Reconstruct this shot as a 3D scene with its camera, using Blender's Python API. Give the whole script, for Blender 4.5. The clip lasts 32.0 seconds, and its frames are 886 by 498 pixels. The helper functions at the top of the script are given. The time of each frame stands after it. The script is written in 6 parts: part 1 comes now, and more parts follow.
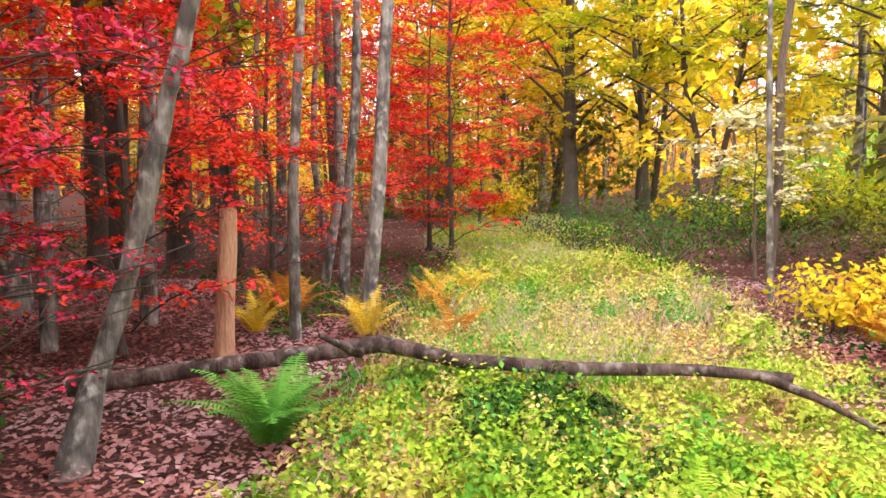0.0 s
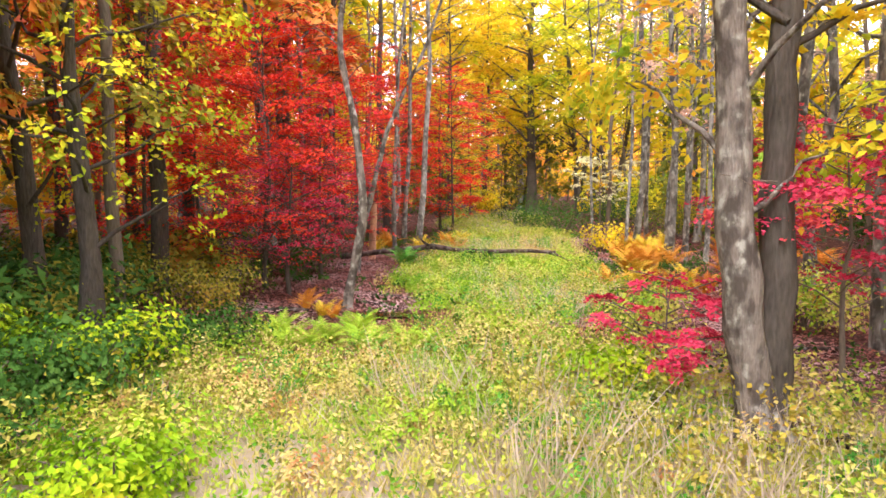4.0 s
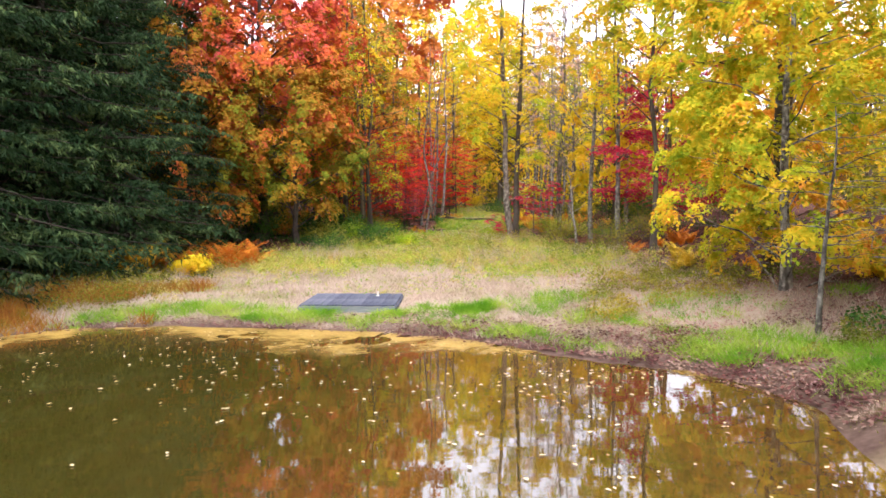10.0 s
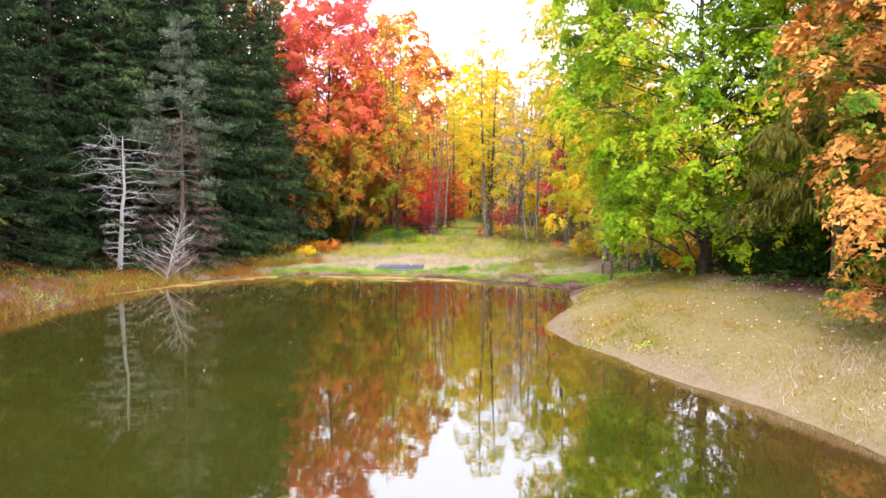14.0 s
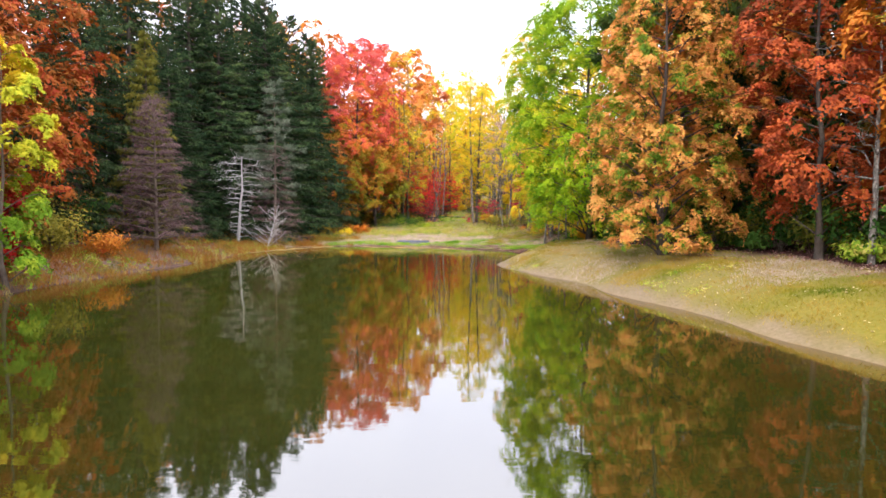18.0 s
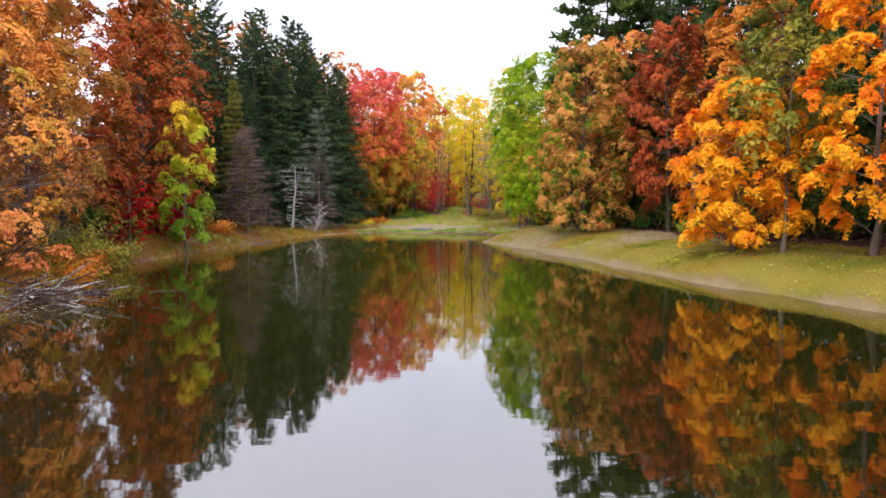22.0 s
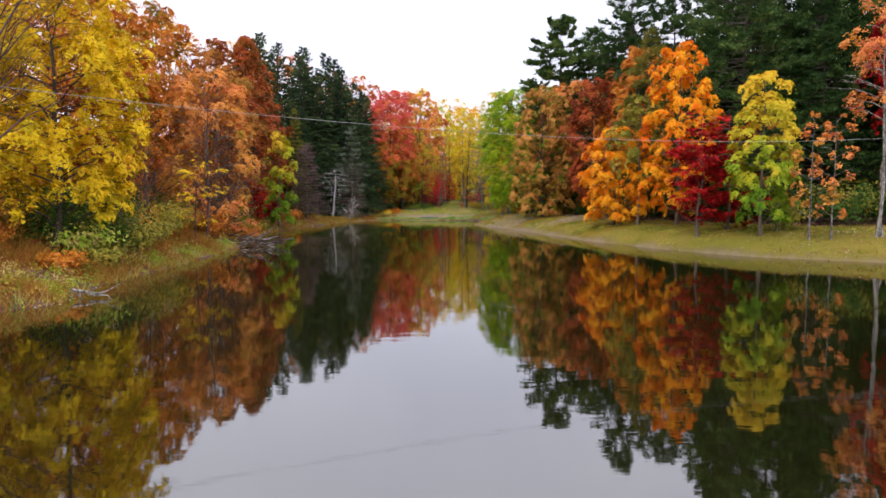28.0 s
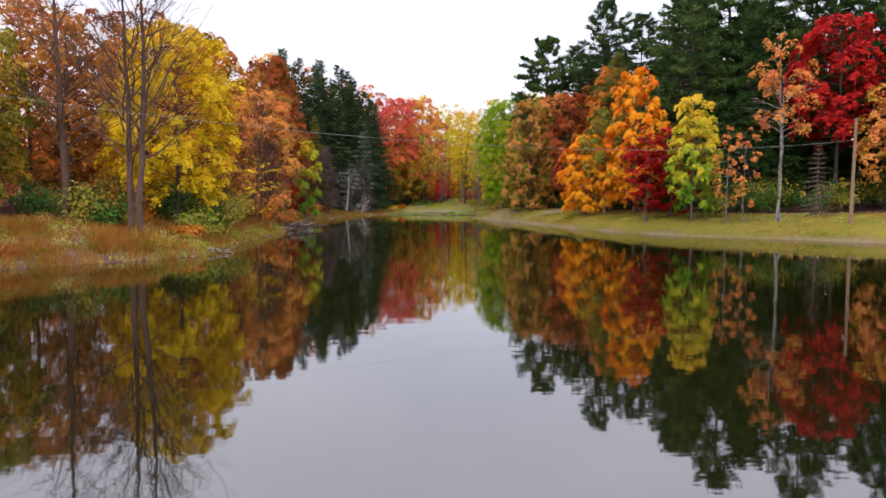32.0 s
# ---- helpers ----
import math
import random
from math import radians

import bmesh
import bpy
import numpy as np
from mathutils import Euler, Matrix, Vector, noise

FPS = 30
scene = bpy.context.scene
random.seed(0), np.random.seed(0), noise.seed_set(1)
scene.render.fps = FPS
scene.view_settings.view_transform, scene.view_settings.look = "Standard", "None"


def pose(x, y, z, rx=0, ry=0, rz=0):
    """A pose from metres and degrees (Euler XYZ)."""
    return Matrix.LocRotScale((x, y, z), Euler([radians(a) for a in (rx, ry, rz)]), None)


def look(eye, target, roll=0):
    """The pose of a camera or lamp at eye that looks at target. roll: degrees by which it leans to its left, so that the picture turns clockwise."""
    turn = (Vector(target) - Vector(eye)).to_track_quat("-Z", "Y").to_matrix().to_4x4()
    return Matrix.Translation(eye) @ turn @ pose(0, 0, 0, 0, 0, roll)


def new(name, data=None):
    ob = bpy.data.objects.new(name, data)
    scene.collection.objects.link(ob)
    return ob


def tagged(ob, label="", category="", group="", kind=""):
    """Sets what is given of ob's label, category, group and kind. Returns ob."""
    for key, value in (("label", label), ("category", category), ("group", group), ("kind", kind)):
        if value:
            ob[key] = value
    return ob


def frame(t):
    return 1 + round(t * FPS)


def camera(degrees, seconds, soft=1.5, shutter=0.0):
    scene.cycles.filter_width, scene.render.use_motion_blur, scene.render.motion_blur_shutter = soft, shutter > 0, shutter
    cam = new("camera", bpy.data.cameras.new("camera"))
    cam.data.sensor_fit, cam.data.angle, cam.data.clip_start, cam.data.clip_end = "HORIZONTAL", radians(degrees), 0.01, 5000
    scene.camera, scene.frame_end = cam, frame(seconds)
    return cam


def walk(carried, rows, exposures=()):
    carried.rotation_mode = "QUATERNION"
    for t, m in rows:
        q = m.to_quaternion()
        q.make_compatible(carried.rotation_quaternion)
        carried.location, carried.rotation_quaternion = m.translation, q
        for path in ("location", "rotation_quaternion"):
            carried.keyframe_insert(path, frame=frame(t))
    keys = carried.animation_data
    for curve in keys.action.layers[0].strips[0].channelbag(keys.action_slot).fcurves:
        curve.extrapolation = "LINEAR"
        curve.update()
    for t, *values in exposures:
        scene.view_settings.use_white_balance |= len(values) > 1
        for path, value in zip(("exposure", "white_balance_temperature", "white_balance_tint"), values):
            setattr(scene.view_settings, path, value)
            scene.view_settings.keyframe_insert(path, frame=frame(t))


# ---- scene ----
cam = camera(66.0, 32.0, 1.6)
PATH = [
    (0, pose(0.88, 120.68, 3.03, 85.86, -0.14, 0.32)),
    (0.5, pose(0.88, 119.68, 3.03, 85.92, -0.07, 0.28)),
    (1, pose(0.87, 118.56, 3.03, 85.96, -0.01, 0.25)),
    (1.5, pose(0.86, 117.33, 3.02, 85.99, 0.03, 0.22)),
    (2, pose(0.85, 115.98, 3.01, 85.98, 0.06, 0.18)),
    (2.5, pose(0.82, 114.56, 3.01, 85.97, 0.06, 0.16)),
    (3, pose(0.78, 113.04, 3.02, 85.96, 0.05, 0.13)),
    (3.5, pose(0.71, 111.42, 3.02, 85.96, 0.05, 0.08)),
    (4, pose(0.64, 109.73, 3.01, 85.96, 0.04, 0.02)),
    (4.5, pose(0.57, 108.00, 3.00, 85.96, 0.03, -0.02)),
    (5.5, pose(0.48, 104.09, 2.96, 85.96, 0.07, -0.01)),
    (6.5, pose(0.38, 100.18, 2.91, 85.95, 0.12, -0.00)),
    (7, pose(0.34, 98.01, 2.92, 85.93, 0.13, 0.02)),
    (8, pose(0.26, 93.54, 2.93, 85.90, 0.13, 0.02)),
    (9, pose(0.15, 88.87, 2.94, 85.89, 0.10, -0.05)),
    (10, pose(0.02, 84.21, 2.95, 85.96, 0.08, -0.02)),
    (10.5, pose(-0.01, 81.89, 2.99, 86.09, 0.05, -0.01)),
    (11, pose(0.01, 79.57, 3.04, 86.26, 0.01, -0.00)),
    (11.5, pose(0.04, 77.24, 3.09, 86.44, -0.04, 0.01)),
    (12, pose(0.07, 74.91, 3.14, 86.59, -0.08, 0.04)),
    (13, pose(0.09, 70.28, 3.21, 86.78, -0.15, 0.16)),
    (14, pose(0.12, 65.69, 3.26, 86.88, -0.22, 0.26)),
    (15.5, pose(0.09, 58.95, 3.29, 86.77, -0.41, 0.17)),
    (16.5, pose(0.04, 54.49, 3.29, 86.62, -0.55, 0.08)),
    (17, pose(0.02, 52.25, 3.27, 86.52, -0.51, 0.05)),
    (18, pose(-0.01, 47.76, 3.22, 86.31, -0.39, -0.03)),
    (19, pose(-0.04, 43.36, 3.19, 86.22, -0.26, -0.05)),
    (20, pose(-0.09, 39.10, 3.17, 86.18, -0.15, -0.07)),
    (21, pose(-0.17, 34.95, 3.17, 86.09, -0.11, -0.09)),
    (22, pose(-0.24, 30.88, 3.19, 86.02, -0.13, -0.12)),
    (23, pose(-0.32, 26.84, 3.23, 85.99, -0.16, -0.16)),
    (24, pose(-0.43, 22.86, 3.24, 85.90, -0.17, -0.18)),
    (25, pose(-0.55, 18.97, 3.24, 85.80, -0.16, -0.19)),
    (26.5, pose(-0.64, 13.69, 3.23, 85.66, -0.12, -0.18)),
    (27.5, pose(-0.67, 10.31, 3.22, 85.57, -0.10, -0.17)),
    (28, pose(-0.70, 8.76, 3.18, 85.59, -0.10, -0.19)),
    (29, pose(-0.79, 5.77, 3.07, 85.57, -0.10, -0.21)),
    (30, pose(-0.87, 2.87, 2.95, 85.57, -0.10, -0.23)),
    (31, pose(-0.98, 0.06, 2.83, 85.56, -0.11, -0.24)),
    (32, pose(-1.10, -2.65, 2.74, 85.59, -0.11, -0.30)),
]
EXPOSURES = [(0, 0.8), (2, 0.68), (4.5, 0.62), (7, 0.05), (9, 0.1), (13, 0.32), (17, 0.22), (21, -0.3), (25, -0.66), (28, -0.86), (32, -0.92)]
walk(cam, PATH, EXPOSURES)

# ---- light: bright overcast sky, a weak wide sun behind thin cloud ----
world = bpy.data.worlds.new("overcast")
scene.world = world
world.use_nodes = True
wn, wl = world.node_tree.nodes, world.node_tree.links
sky = wn.new("ShaderNodeTexSky")
sky.sky_type, sky.sun_disc = "NISHITA", False
sky.sun_elevation, sky.sun_rotation = radians(42), radians(200)
sky.air_density, sky.dust_density, sky.ozone_density = 1.0, 6.0, 1.0
cloud = wn.new("ShaderNodeTexNoise")
cloud.inputs["Scale"].default_value, cloud.inputs["Detail"].default_value = 2.5, 6
wtc = wn.new("ShaderNodeTexCoord")
wl.new(wtc.outputs["Generated"], cloud.inputs["Vector"])
cramp = wn.new("ShaderNodeValToRGB")
cramp.color_ramp.elements[0].position, cramp.color_ramp.elements[0].color = 0.3, (2.38, 2.36, 2.74, 1)
cramp.color_ramp.elements[1].position, cramp.color_ramp.elements[1].color = 0.7, (2.74, 2.7, 2.98, 1)
wl.new(cloud.outputs["Fac"], cramp.inputs["Fac"])
skyscale = wn.new("ShaderNodeVectorMath")
skyscale.operation = "SCALE"
skyscale.inputs["Scale"].default_value = 0.12
wl.new(sky.outputs["Color"], skyscale.inputs[0])
wmix = wn.new("ShaderNodeMix")
wmix.data_type = "RGBA"
wmix.inputs["Factor"].default_value = 0.88
wl.new(skyscale.outputs["Vector"], wmix.inputs["A"])
wl.new(cramp.outputs["Color"], wmix.inputs["B"])
up_ = wn.new("ShaderNodeSeparateXYZ")
wl.new(wtc.outputs["Generated"], up_.inputs[0])
lift_ = wn.new("ShaderNodeMapRange")
lift_.inputs["From Min"].default_value, lift_.inputs["From Max"].default_value = 0.0, 0.9
lift_.inputs["To Min"].default_value, lift_.inputs["To Max"].default_value = 0.97, 1.38
wl.new(up_.outputs["Z"], lift_.inputs["Value"])
dome = wn.new("ShaderNodeVectorMath")
dome.operation = "SCALE"
tint = wn.new("ShaderNodeMix")
tint.data_type = "RGBA"
tint.inputs["A"].default_value, tint.inputs["B"].default_value = (0.96, 1.0, 1.07, 1), (1.05, 1.0, 0.93, 1)
wl.new(up_.outputs["Z"], tint.inputs["Factor"])
tinted = wn.new("ShaderNodeVectorMath")
tinted.operation = "MULTIPLY"
wl.new(wmix.outputs["Result"], tinted.inputs[0])
wl.new(tint.outputs["Result"], tinted.inputs[1])
wl.new(tinted.outputs["Vector"], dome.inputs[0])
wl.new(lift_.outputs["Result"], dome.inputs["Scale"])
wl.new(dome.outputs["Vector"], wn["Background"].inputs["Color"])
wn["Background"].inputs["Strength"].default_value = 1.0

sun = new("sun", bpy.data.lights.new("sun", "SUN"))
sun.data.energy, sun.data.angle, sun.data.color = 1.4, radians(14), (1.0, 0.95, 0.87)
sun.matrix_world = look((0, 0, 0), (0.35, 0.75, -0.85))
scene.view_settings.exposure = 0.0

# ---- materials ----


def ramp(nt, fac, cols):
    r = nt.nodes.new("ShaderNodeValToRGB")
    el = r.color_ramp.elements
    while len(el) < len(cols):
        el.new(0.5)
    for i, c in enumerate(cols):
        el[i].position = i / max(1, len(cols) - 1)
        el[i].color = (*c, 1)
    nt.links.new(fac, r.inputs["Fac"])
    return r.outputs["Color"]


def noise_tex(nt, scale, detail=4, coord="Object", stretch=(1, 1, 1)):
    tc = nt.nodes.new("ShaderNodeTexCoord")
    mp = nt.nodes.new("ShaderNodeMapping")
    mp.inputs["Scale"].default_value = stretch
    nt.links.new(tc.outputs[coord], mp.inputs["Vector"])
    n = nt.nodes.new("ShaderNodeTexNoise")
    n.inputs["Scale"].default_value, n.inputs["Detail"].default_value = scale, detail
    nt.links.new(mp.outputs["Vector"], n.inputs["Vector"])
    return n.outputs["Fac"]


def math_node(nt, op, a, b):
    m = nt.nodes.new("ShaderNodeMath")
    m.operation = op
    for i, v in enumerate((a, b)):
        if isinstance(v, (int, float)):
            m.inputs[i].default_value = v
        else:
            nt.links.new(v, m.inputs[i])
    return m.outputs[0]


def mix_rgb(nt, fac, a, b):
    m = nt.nodes.new("ShaderNodeMix")
    m.data_type = "RGBA"
    for key, v in (("Factor", fac), ("A", a), ("B", b)):
        if isinstance(v, (int, float)):
            m.inputs[key].default_value = v
        elif isinstance(v, tuple):
            m.inputs[key].default_value = (*v, 1)
        else:
            nt.links.new(v, m.inputs[key])
    return m.outputs["Result"]


def material(name):
    m = bpy.data.materials.new(name)
    m.use_nodes = True
    return m, m.node_tree, m.node_tree.nodes["Principled BSDF"]


def bump(nt, bsdf, height, strength=0.5, dist=0.02):
    b = nt.nodes.new("ShaderNodeBump")
    b.inputs["Strength"].default_value, b.inputs["Distance"].default_value = strength, dist
    nt.links.new(height, b.inputs["Height"])
    nt.links.new(b.outputs["Normal"], bsdf.inputs["Normal"])


LEAF = {}


def leaf_mat(name, cols, clump=0.45, thin=0.14, turn=None, each_leaf=0.34, swing=2.4):
    """Leaves: colours vary from leaf to leaf and, more slowly, from spray to spray."""
    if name in LEAF:
        return LEAF[name]
    m, nt, b = material(name)
    geo = nt.nodes.new("ShaderNodeNewGeometry")
    slow = noise_tex(nt, clump, 3)
    slow = math_node(nt, "MULTIPLY", math_node(nt, "SUBTRACT", slow, 0.5), swing)
    fast = math_node(nt, "MULTIPLY", math_node(nt, "SUBTRACT", geo.outputs["Random Per Island"], 0.5), each_leaf)
    info = nt.nodes.new("ShaderNodeObjectInfo")
    each = math_node(nt, "MULTIPLY", math_node(nt, "SUBTRACT", info.outputs["Random"], 0.5), 0.25)
    f = math_node(nt, "ADD", math_node(nt, "ADD", math_node(nt, "ADD", slow, fast), each), 0.5)
    if turn:
        tc = nt.nodes.new("ShaderNodeTexCoord")
        sx = nt.nodes.new("ShaderNodeSeparateXYZ")
        nt.links.new(tc.outputs["Object"], sx.inputs[0])
        f = math_node(nt, "ADD", f, math_node(nt, "MULTIPLY", math_node(nt, "SUBTRACT", sx.outputs[2], turn[0]), turn[1]))
    c = ramp(nt, f, cols)
    nt.links.new(c, b.inputs["Base Color"])
    b.inputs["Roughness"].default_value = 0.55
    b.inputs["Specular IOR Level"].default_value = 0.06
    tr = nt.nodes.new("ShaderNodeBsdfTranslucent")
    nt.links.new(c, tr.inputs["Color"])
    ms = nt.nodes.new("ShaderNodeMixShader")
    ms.inputs["Fac"].default_value = thin
    nt.links.new(b.outputs[0], ms.inputs[1])
    nt.links.new(tr.outputs[0], ms.inputs[2])
    nt.links.new(ms.outputs[0], nt.nodes["Material Output"].inputs["Surface"])
    LEAF[name] = m
    return m


def bark_mat(name, dark, light, scale=8, spots=None):
    m, nt, b = material(name)
    n1 = noise_tex(nt, scale * 1.8, 8, stretch=(2.6, 2.6, 0.55))
    n2 = noise_tex(nt, 3.5, 6, stretch=(1, 1, 0.7))
    c = ramp(nt, math_node(nt, "ADD", math_node(nt, "MULTIPLY", n1, 0.65), math_node(nt, "MULTIPLY", n2, 0.6)), [dark, dark, tuple((a + b_) / 2 for a, b_ in zip(dark, light)), light, light])
    if spots:
        n3 = noise_tex(nt, 11.0, 7, stretch=(1, 1, 0.7))
        n4 = noise_tex(nt, 6.0, 7, stretch=(1.2, 1.2, 0.5))
        c = mix_rgb(nt, ramp(nt, n4, [(0.8, 0.8, 0.8)] * 5 + [(0, 0, 0)] * 5), c, dark)
        c = mix_rgb(nt, ramp(nt, n3, [(0, 0, 0)] * 5 + [(0.15, 0.15, 0.15)] + [(0.9, 0.9, 0.9)] * 4), c, spots)
    nt.links.new(c, b.inputs["Base Color"])
    b.inputs["Roughness"].default_value = 0.95
    b.inputs["Specular IOR Level"].default_value = 0.12
    bump(nt, b, n1, 0.8, 0.03)
    return m


BARK_DARK = bark_mat("dark_bark", (0.025, 0.02, 0.016), (0.12, 0.1, 0.085))
BARK_GREY = bark_mat("grey_bark", (0.055, 0.049, 0.043), (0.27, 0.25, 0.225), spots=(0.42, 0.41, 0.37))
BARK_PALE = bark_mat("pale_bark", (0.075, 0.068, 0.061), (0.37, 0.35, 0.32), spots=(0.52, 0.5, 0.46))
BARK_PEEL = bark_mat("peeling_bark", (0.06, 0.046, 0.04), (0.29, 0.24, 0.21), 14, spots=(0.48, 0.45, 0.4))
BARK_MID = bark_mat("brown_bark", (0.06, 0.045, 0.035), (0.22, 0.175, 0.14))
BARK_DEAD = bark_mat("bleached_wood", (0.36, 0.34, 0.34), (0.72, 0.7, 0.7))
BARK_POLE = bark_mat("pole_wood", (0.14, 0.08, 0.05), (0.36, 0.24, 0.16))
BARK_RED = bark_mat("rotten_wood", (0.26, 0.1, 0.05), (0.62, 0.38, 0.24))
BARK_LOG = bark_mat("log_bark", (0.03, 0.019, 0.017), (0.13, 0.085, 0.075), spots=(0.27, 0.23, 0.21))
BARK_BROWN = bark_mat("red_brown_bark", (0.03, 0.018, 0.014), (0.17, 0.105, 0.085))

GREEN_Y = leaf_mat("lime_leaves", [(0.2, 0.34, 0.02), (0.46, 0.54, 0.03), (0.76, 0.7, 0.04), (0.88, 0.7, 0.05)], clump=0.8, thin=0.36)
GREEN = leaf_mat("green_maple_leaves", [(0.1, 0.22, 0.01), (0.24, 0.42, 0.015), (0.4, 0.55, 0.02), (0.62, 0.58, 0.04)], clump=0.8, thin=0.26)
YELLOW = leaf_mat("yellow_leaves", [(0.5, 0.5, 0.03), (0.84, 0.66, 0.03), (0.92, 0.72, 0.05), (0.88, 0.48, 0.04)], clump=0.8, thin=0.36)
LEMON = leaf_mat("lemon_leaves", [(0.55, 0.44, 0.02), (0.88, 0.62, 0.02), (0.95, 0.7, 0.03), (0.9, 0.48, 0.03)], clump=0.7)
GOLD = leaf_mat("gold_leaves", [(0.42, 0.36, 0.03), (0.78, 0.44, 0.03), (0.88, 0.52, 0.05), (0.8, 0.32, 0.04)])
ORANGE = leaf_mat("orange_leaves", [(0.9, 0.2, 0.015), (0.96, 0.34, 0.015), (0.98, 0.47, 0.02), (0.98, 0.56, 0.03), (0.92, 0.18, 0.02)], clump=0.8)
PINK = leaf_mat("salmon_maple_leaves", [(0.3, 0.26, 0.03), (0.7, 0.27, 0.03), (0.78, 0.15, 0.035), (0.76, 0.11, 0.045), (0.74, 0.1, 0.07)], clump=0.6)
RUST = leaf_mat("rusty_leaves", [(0.14, 0.17, 0.02), (0.42, 0.2, 0.02), (0.66, 0.2, 0.03), (0.74, 0.34, 0.05), (0.55, 0.1, 0.035)], clump=0.7)
# green and rust leaves, their colours darkened to carry the spruces' shade
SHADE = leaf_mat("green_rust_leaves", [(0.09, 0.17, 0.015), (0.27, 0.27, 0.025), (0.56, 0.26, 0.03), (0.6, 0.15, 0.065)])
BROWN = leaf_mat("brown_leaves", [(0.11, 0.075, 0.012), (0.3, 0.1, 0.018), (0.45, 0.135, 0.03), (0.43, 0.06, 0.03), (0.53, 0.2, 0.04)], clump=0.7)
RED = leaf_mat("scarlet_leaves", [(0.5, 0.012, 0.03), (0.78, 0.045, 0.03), (0.88, 0.09, 0.025), (0.8, 0.035, 0.08), (0.9, 0.17, 0.03)], clump=0.8)
CRIMSON = leaf_mat("crimson_leaves", [(0.18, 0.006, 0.01), (0.42, 0.014, 0.018), (0.62, 0.028, 0.02), (0.48, 0.012, 0.026)], clump=0.8)
MAGENTA = leaf_mat("magenta_leaves", [(0.42, 0.015, 0.05), (0.62, 0.035, 0.09), (0.7, 0.07, 0.15), (0.78, 0.12, 0.06)], clump=1.2)
PEACH = leaf_mat("peach_leaves", [(0.5, 0.36, 0.05), (0.76, 0.34, 0.06), (0.84, 0.36, 0.1), (0.74, 0.2, 0.08)], clump=0.6)
TAWNY = leaf_mat("tawny_leaves", [(0.26, 0.19, 0.03), (0.45, 0.2, 0.04), (0.58, 0.27, 0.06), (0.42, 0.11, 0.04)])
BLUSH = leaf_mat("blush_leaves", [(0.5, 0.3, 0.2), (0.66, 0.42, 0.32), (0.74, 0.52, 0.42), (0.66, 0.32, 0.22)], clump=0.8, thin=0.3)
OLIVE = leaf_mat("olive_leaves", [(0.09, 0.12, 0.02), (0.2, 0.22, 0.03), (0.4, 0.34, 0.05), (0.45, 0.28, 0.05)], each_leaf=0.16)
CREAM = leaf_mat("cream_leaves", [(0.5, 0.5, 0.2), (0.7, 0.66, 0.38), (0.78, 0.74, 0.5)])
SPRUCE = leaf_mat("spruce_needles", [(0.01, 0.026, 0.011), (0.036, 0.073, 0.028), (0.135, 0.19, 0.066)], clump=0.9, thin=0.09)
PINE = leaf_mat("pine_needles", [(0.014, 0.038, 0.01), (0.045, 0.095, 0.025), (0.15, 0.22, 0.055)], clump=0.9, thin=0.12)
PINE_Y = leaf_mat("yellowing_pine_needles", [(0.08, 0.1, 0.02), (0.18, 0.18, 0.03), (0.28, 0.25, 0.05)], thin=0.15)
GREYSPRUCE = leaf_mat("grey_needles", [(0.052, 0.068, 0.045), (0.135, 0.17, 0.115), (0.31, 0.35, 0.27)], clump=1.4, thin=0.1)
DEADTWIG = leaf_mat("dead_mauve_twigs", [(0.085, 0.052, 0.052), (0.18, 0.115, 0.115), (0.27, 0.185, 0.18)], thin=0.05)
HERB = leaf_mat("herb_leaves", [(0.09, 0.24, 0.02), (0.24, 0.42, 0.03), (0.46, 0.55, 0.07), (0.62, 0.54, 0.13), (0.46, 0.34, 0.13)], clump=2.2, each_leaf=0.16)
# dark herbs, and the deep tone of bushes put in for shade
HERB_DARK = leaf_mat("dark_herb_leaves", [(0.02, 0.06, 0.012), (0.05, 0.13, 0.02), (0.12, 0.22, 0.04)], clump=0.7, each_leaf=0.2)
FERN = leaf_mat("fern_green", [(0.05, 0.22, 0.03), (0.12, 0.36, 0.05), (0.26, 0.46, 0.06)], clump=1.5, each_leaf=0.16)
FERN_GOLD = leaf_mat("fern_gold", [(0.5, 0.18, 0.03), (0.7, 0.32, 0.04), (0.78, 0.5, 0.08)])
GREAT = leaf_mat("salmon_green_leaves", [(0.15, 0.2, 0.02), (0.42, 0.3, 0.03), (0.76, 0.27, 0.04), (0.8, 0.2, 0.06), (0.79, 0.17, 0.09), (0.76, 0.14, 0.12)], clump=0.8, turn=(6.0, 0.06), swing=3.2)
LIME_TOP = leaf_mat("lime_lemon_leaves", [(0.16, 0.3, 0.02), (0.36, 0.46, 0.03), (0.62, 0.6, 0.04), (0.85, 0.62, 0.05)], clump=0.6, turn=(4.8, 0.15))
HERB_LIME = leaf_mat("lime_herb_leaves", [(0.14, 0.32, 0.02), (0.34, 0.52, 0.04), (0.56, 0.6, 0.08)], clump=2.2, each_leaf=0.16)
HERB_BUFF = leaf_mat("buff_herb_leaves", [(0.3, 0.28, 0.07), (0.56, 0.46, 0.14), (0.66, 0.56, 0.22), (0.5, 0.22, 0.09)], clump=2.2, each_leaf=0.16)
LAWN = leaf_mat("lawn_blades", [(0.12, 0.17, 0.012), (0.24, 0.25, 0.022), (0.4, 0.3, 0.045), (0.44, 0.26, 0.065)], clump=0.5, each_leaf=0.2)
MIXED = leaf_mat("yellow_orange_lime_leaves", [(0.28, 0.44, 0.03), (0.56, 0.6, 0.04), (0.9, 0.7, 0.05), (0.92, 0.4, 0.07)], clump=1.3, thin=0.36)
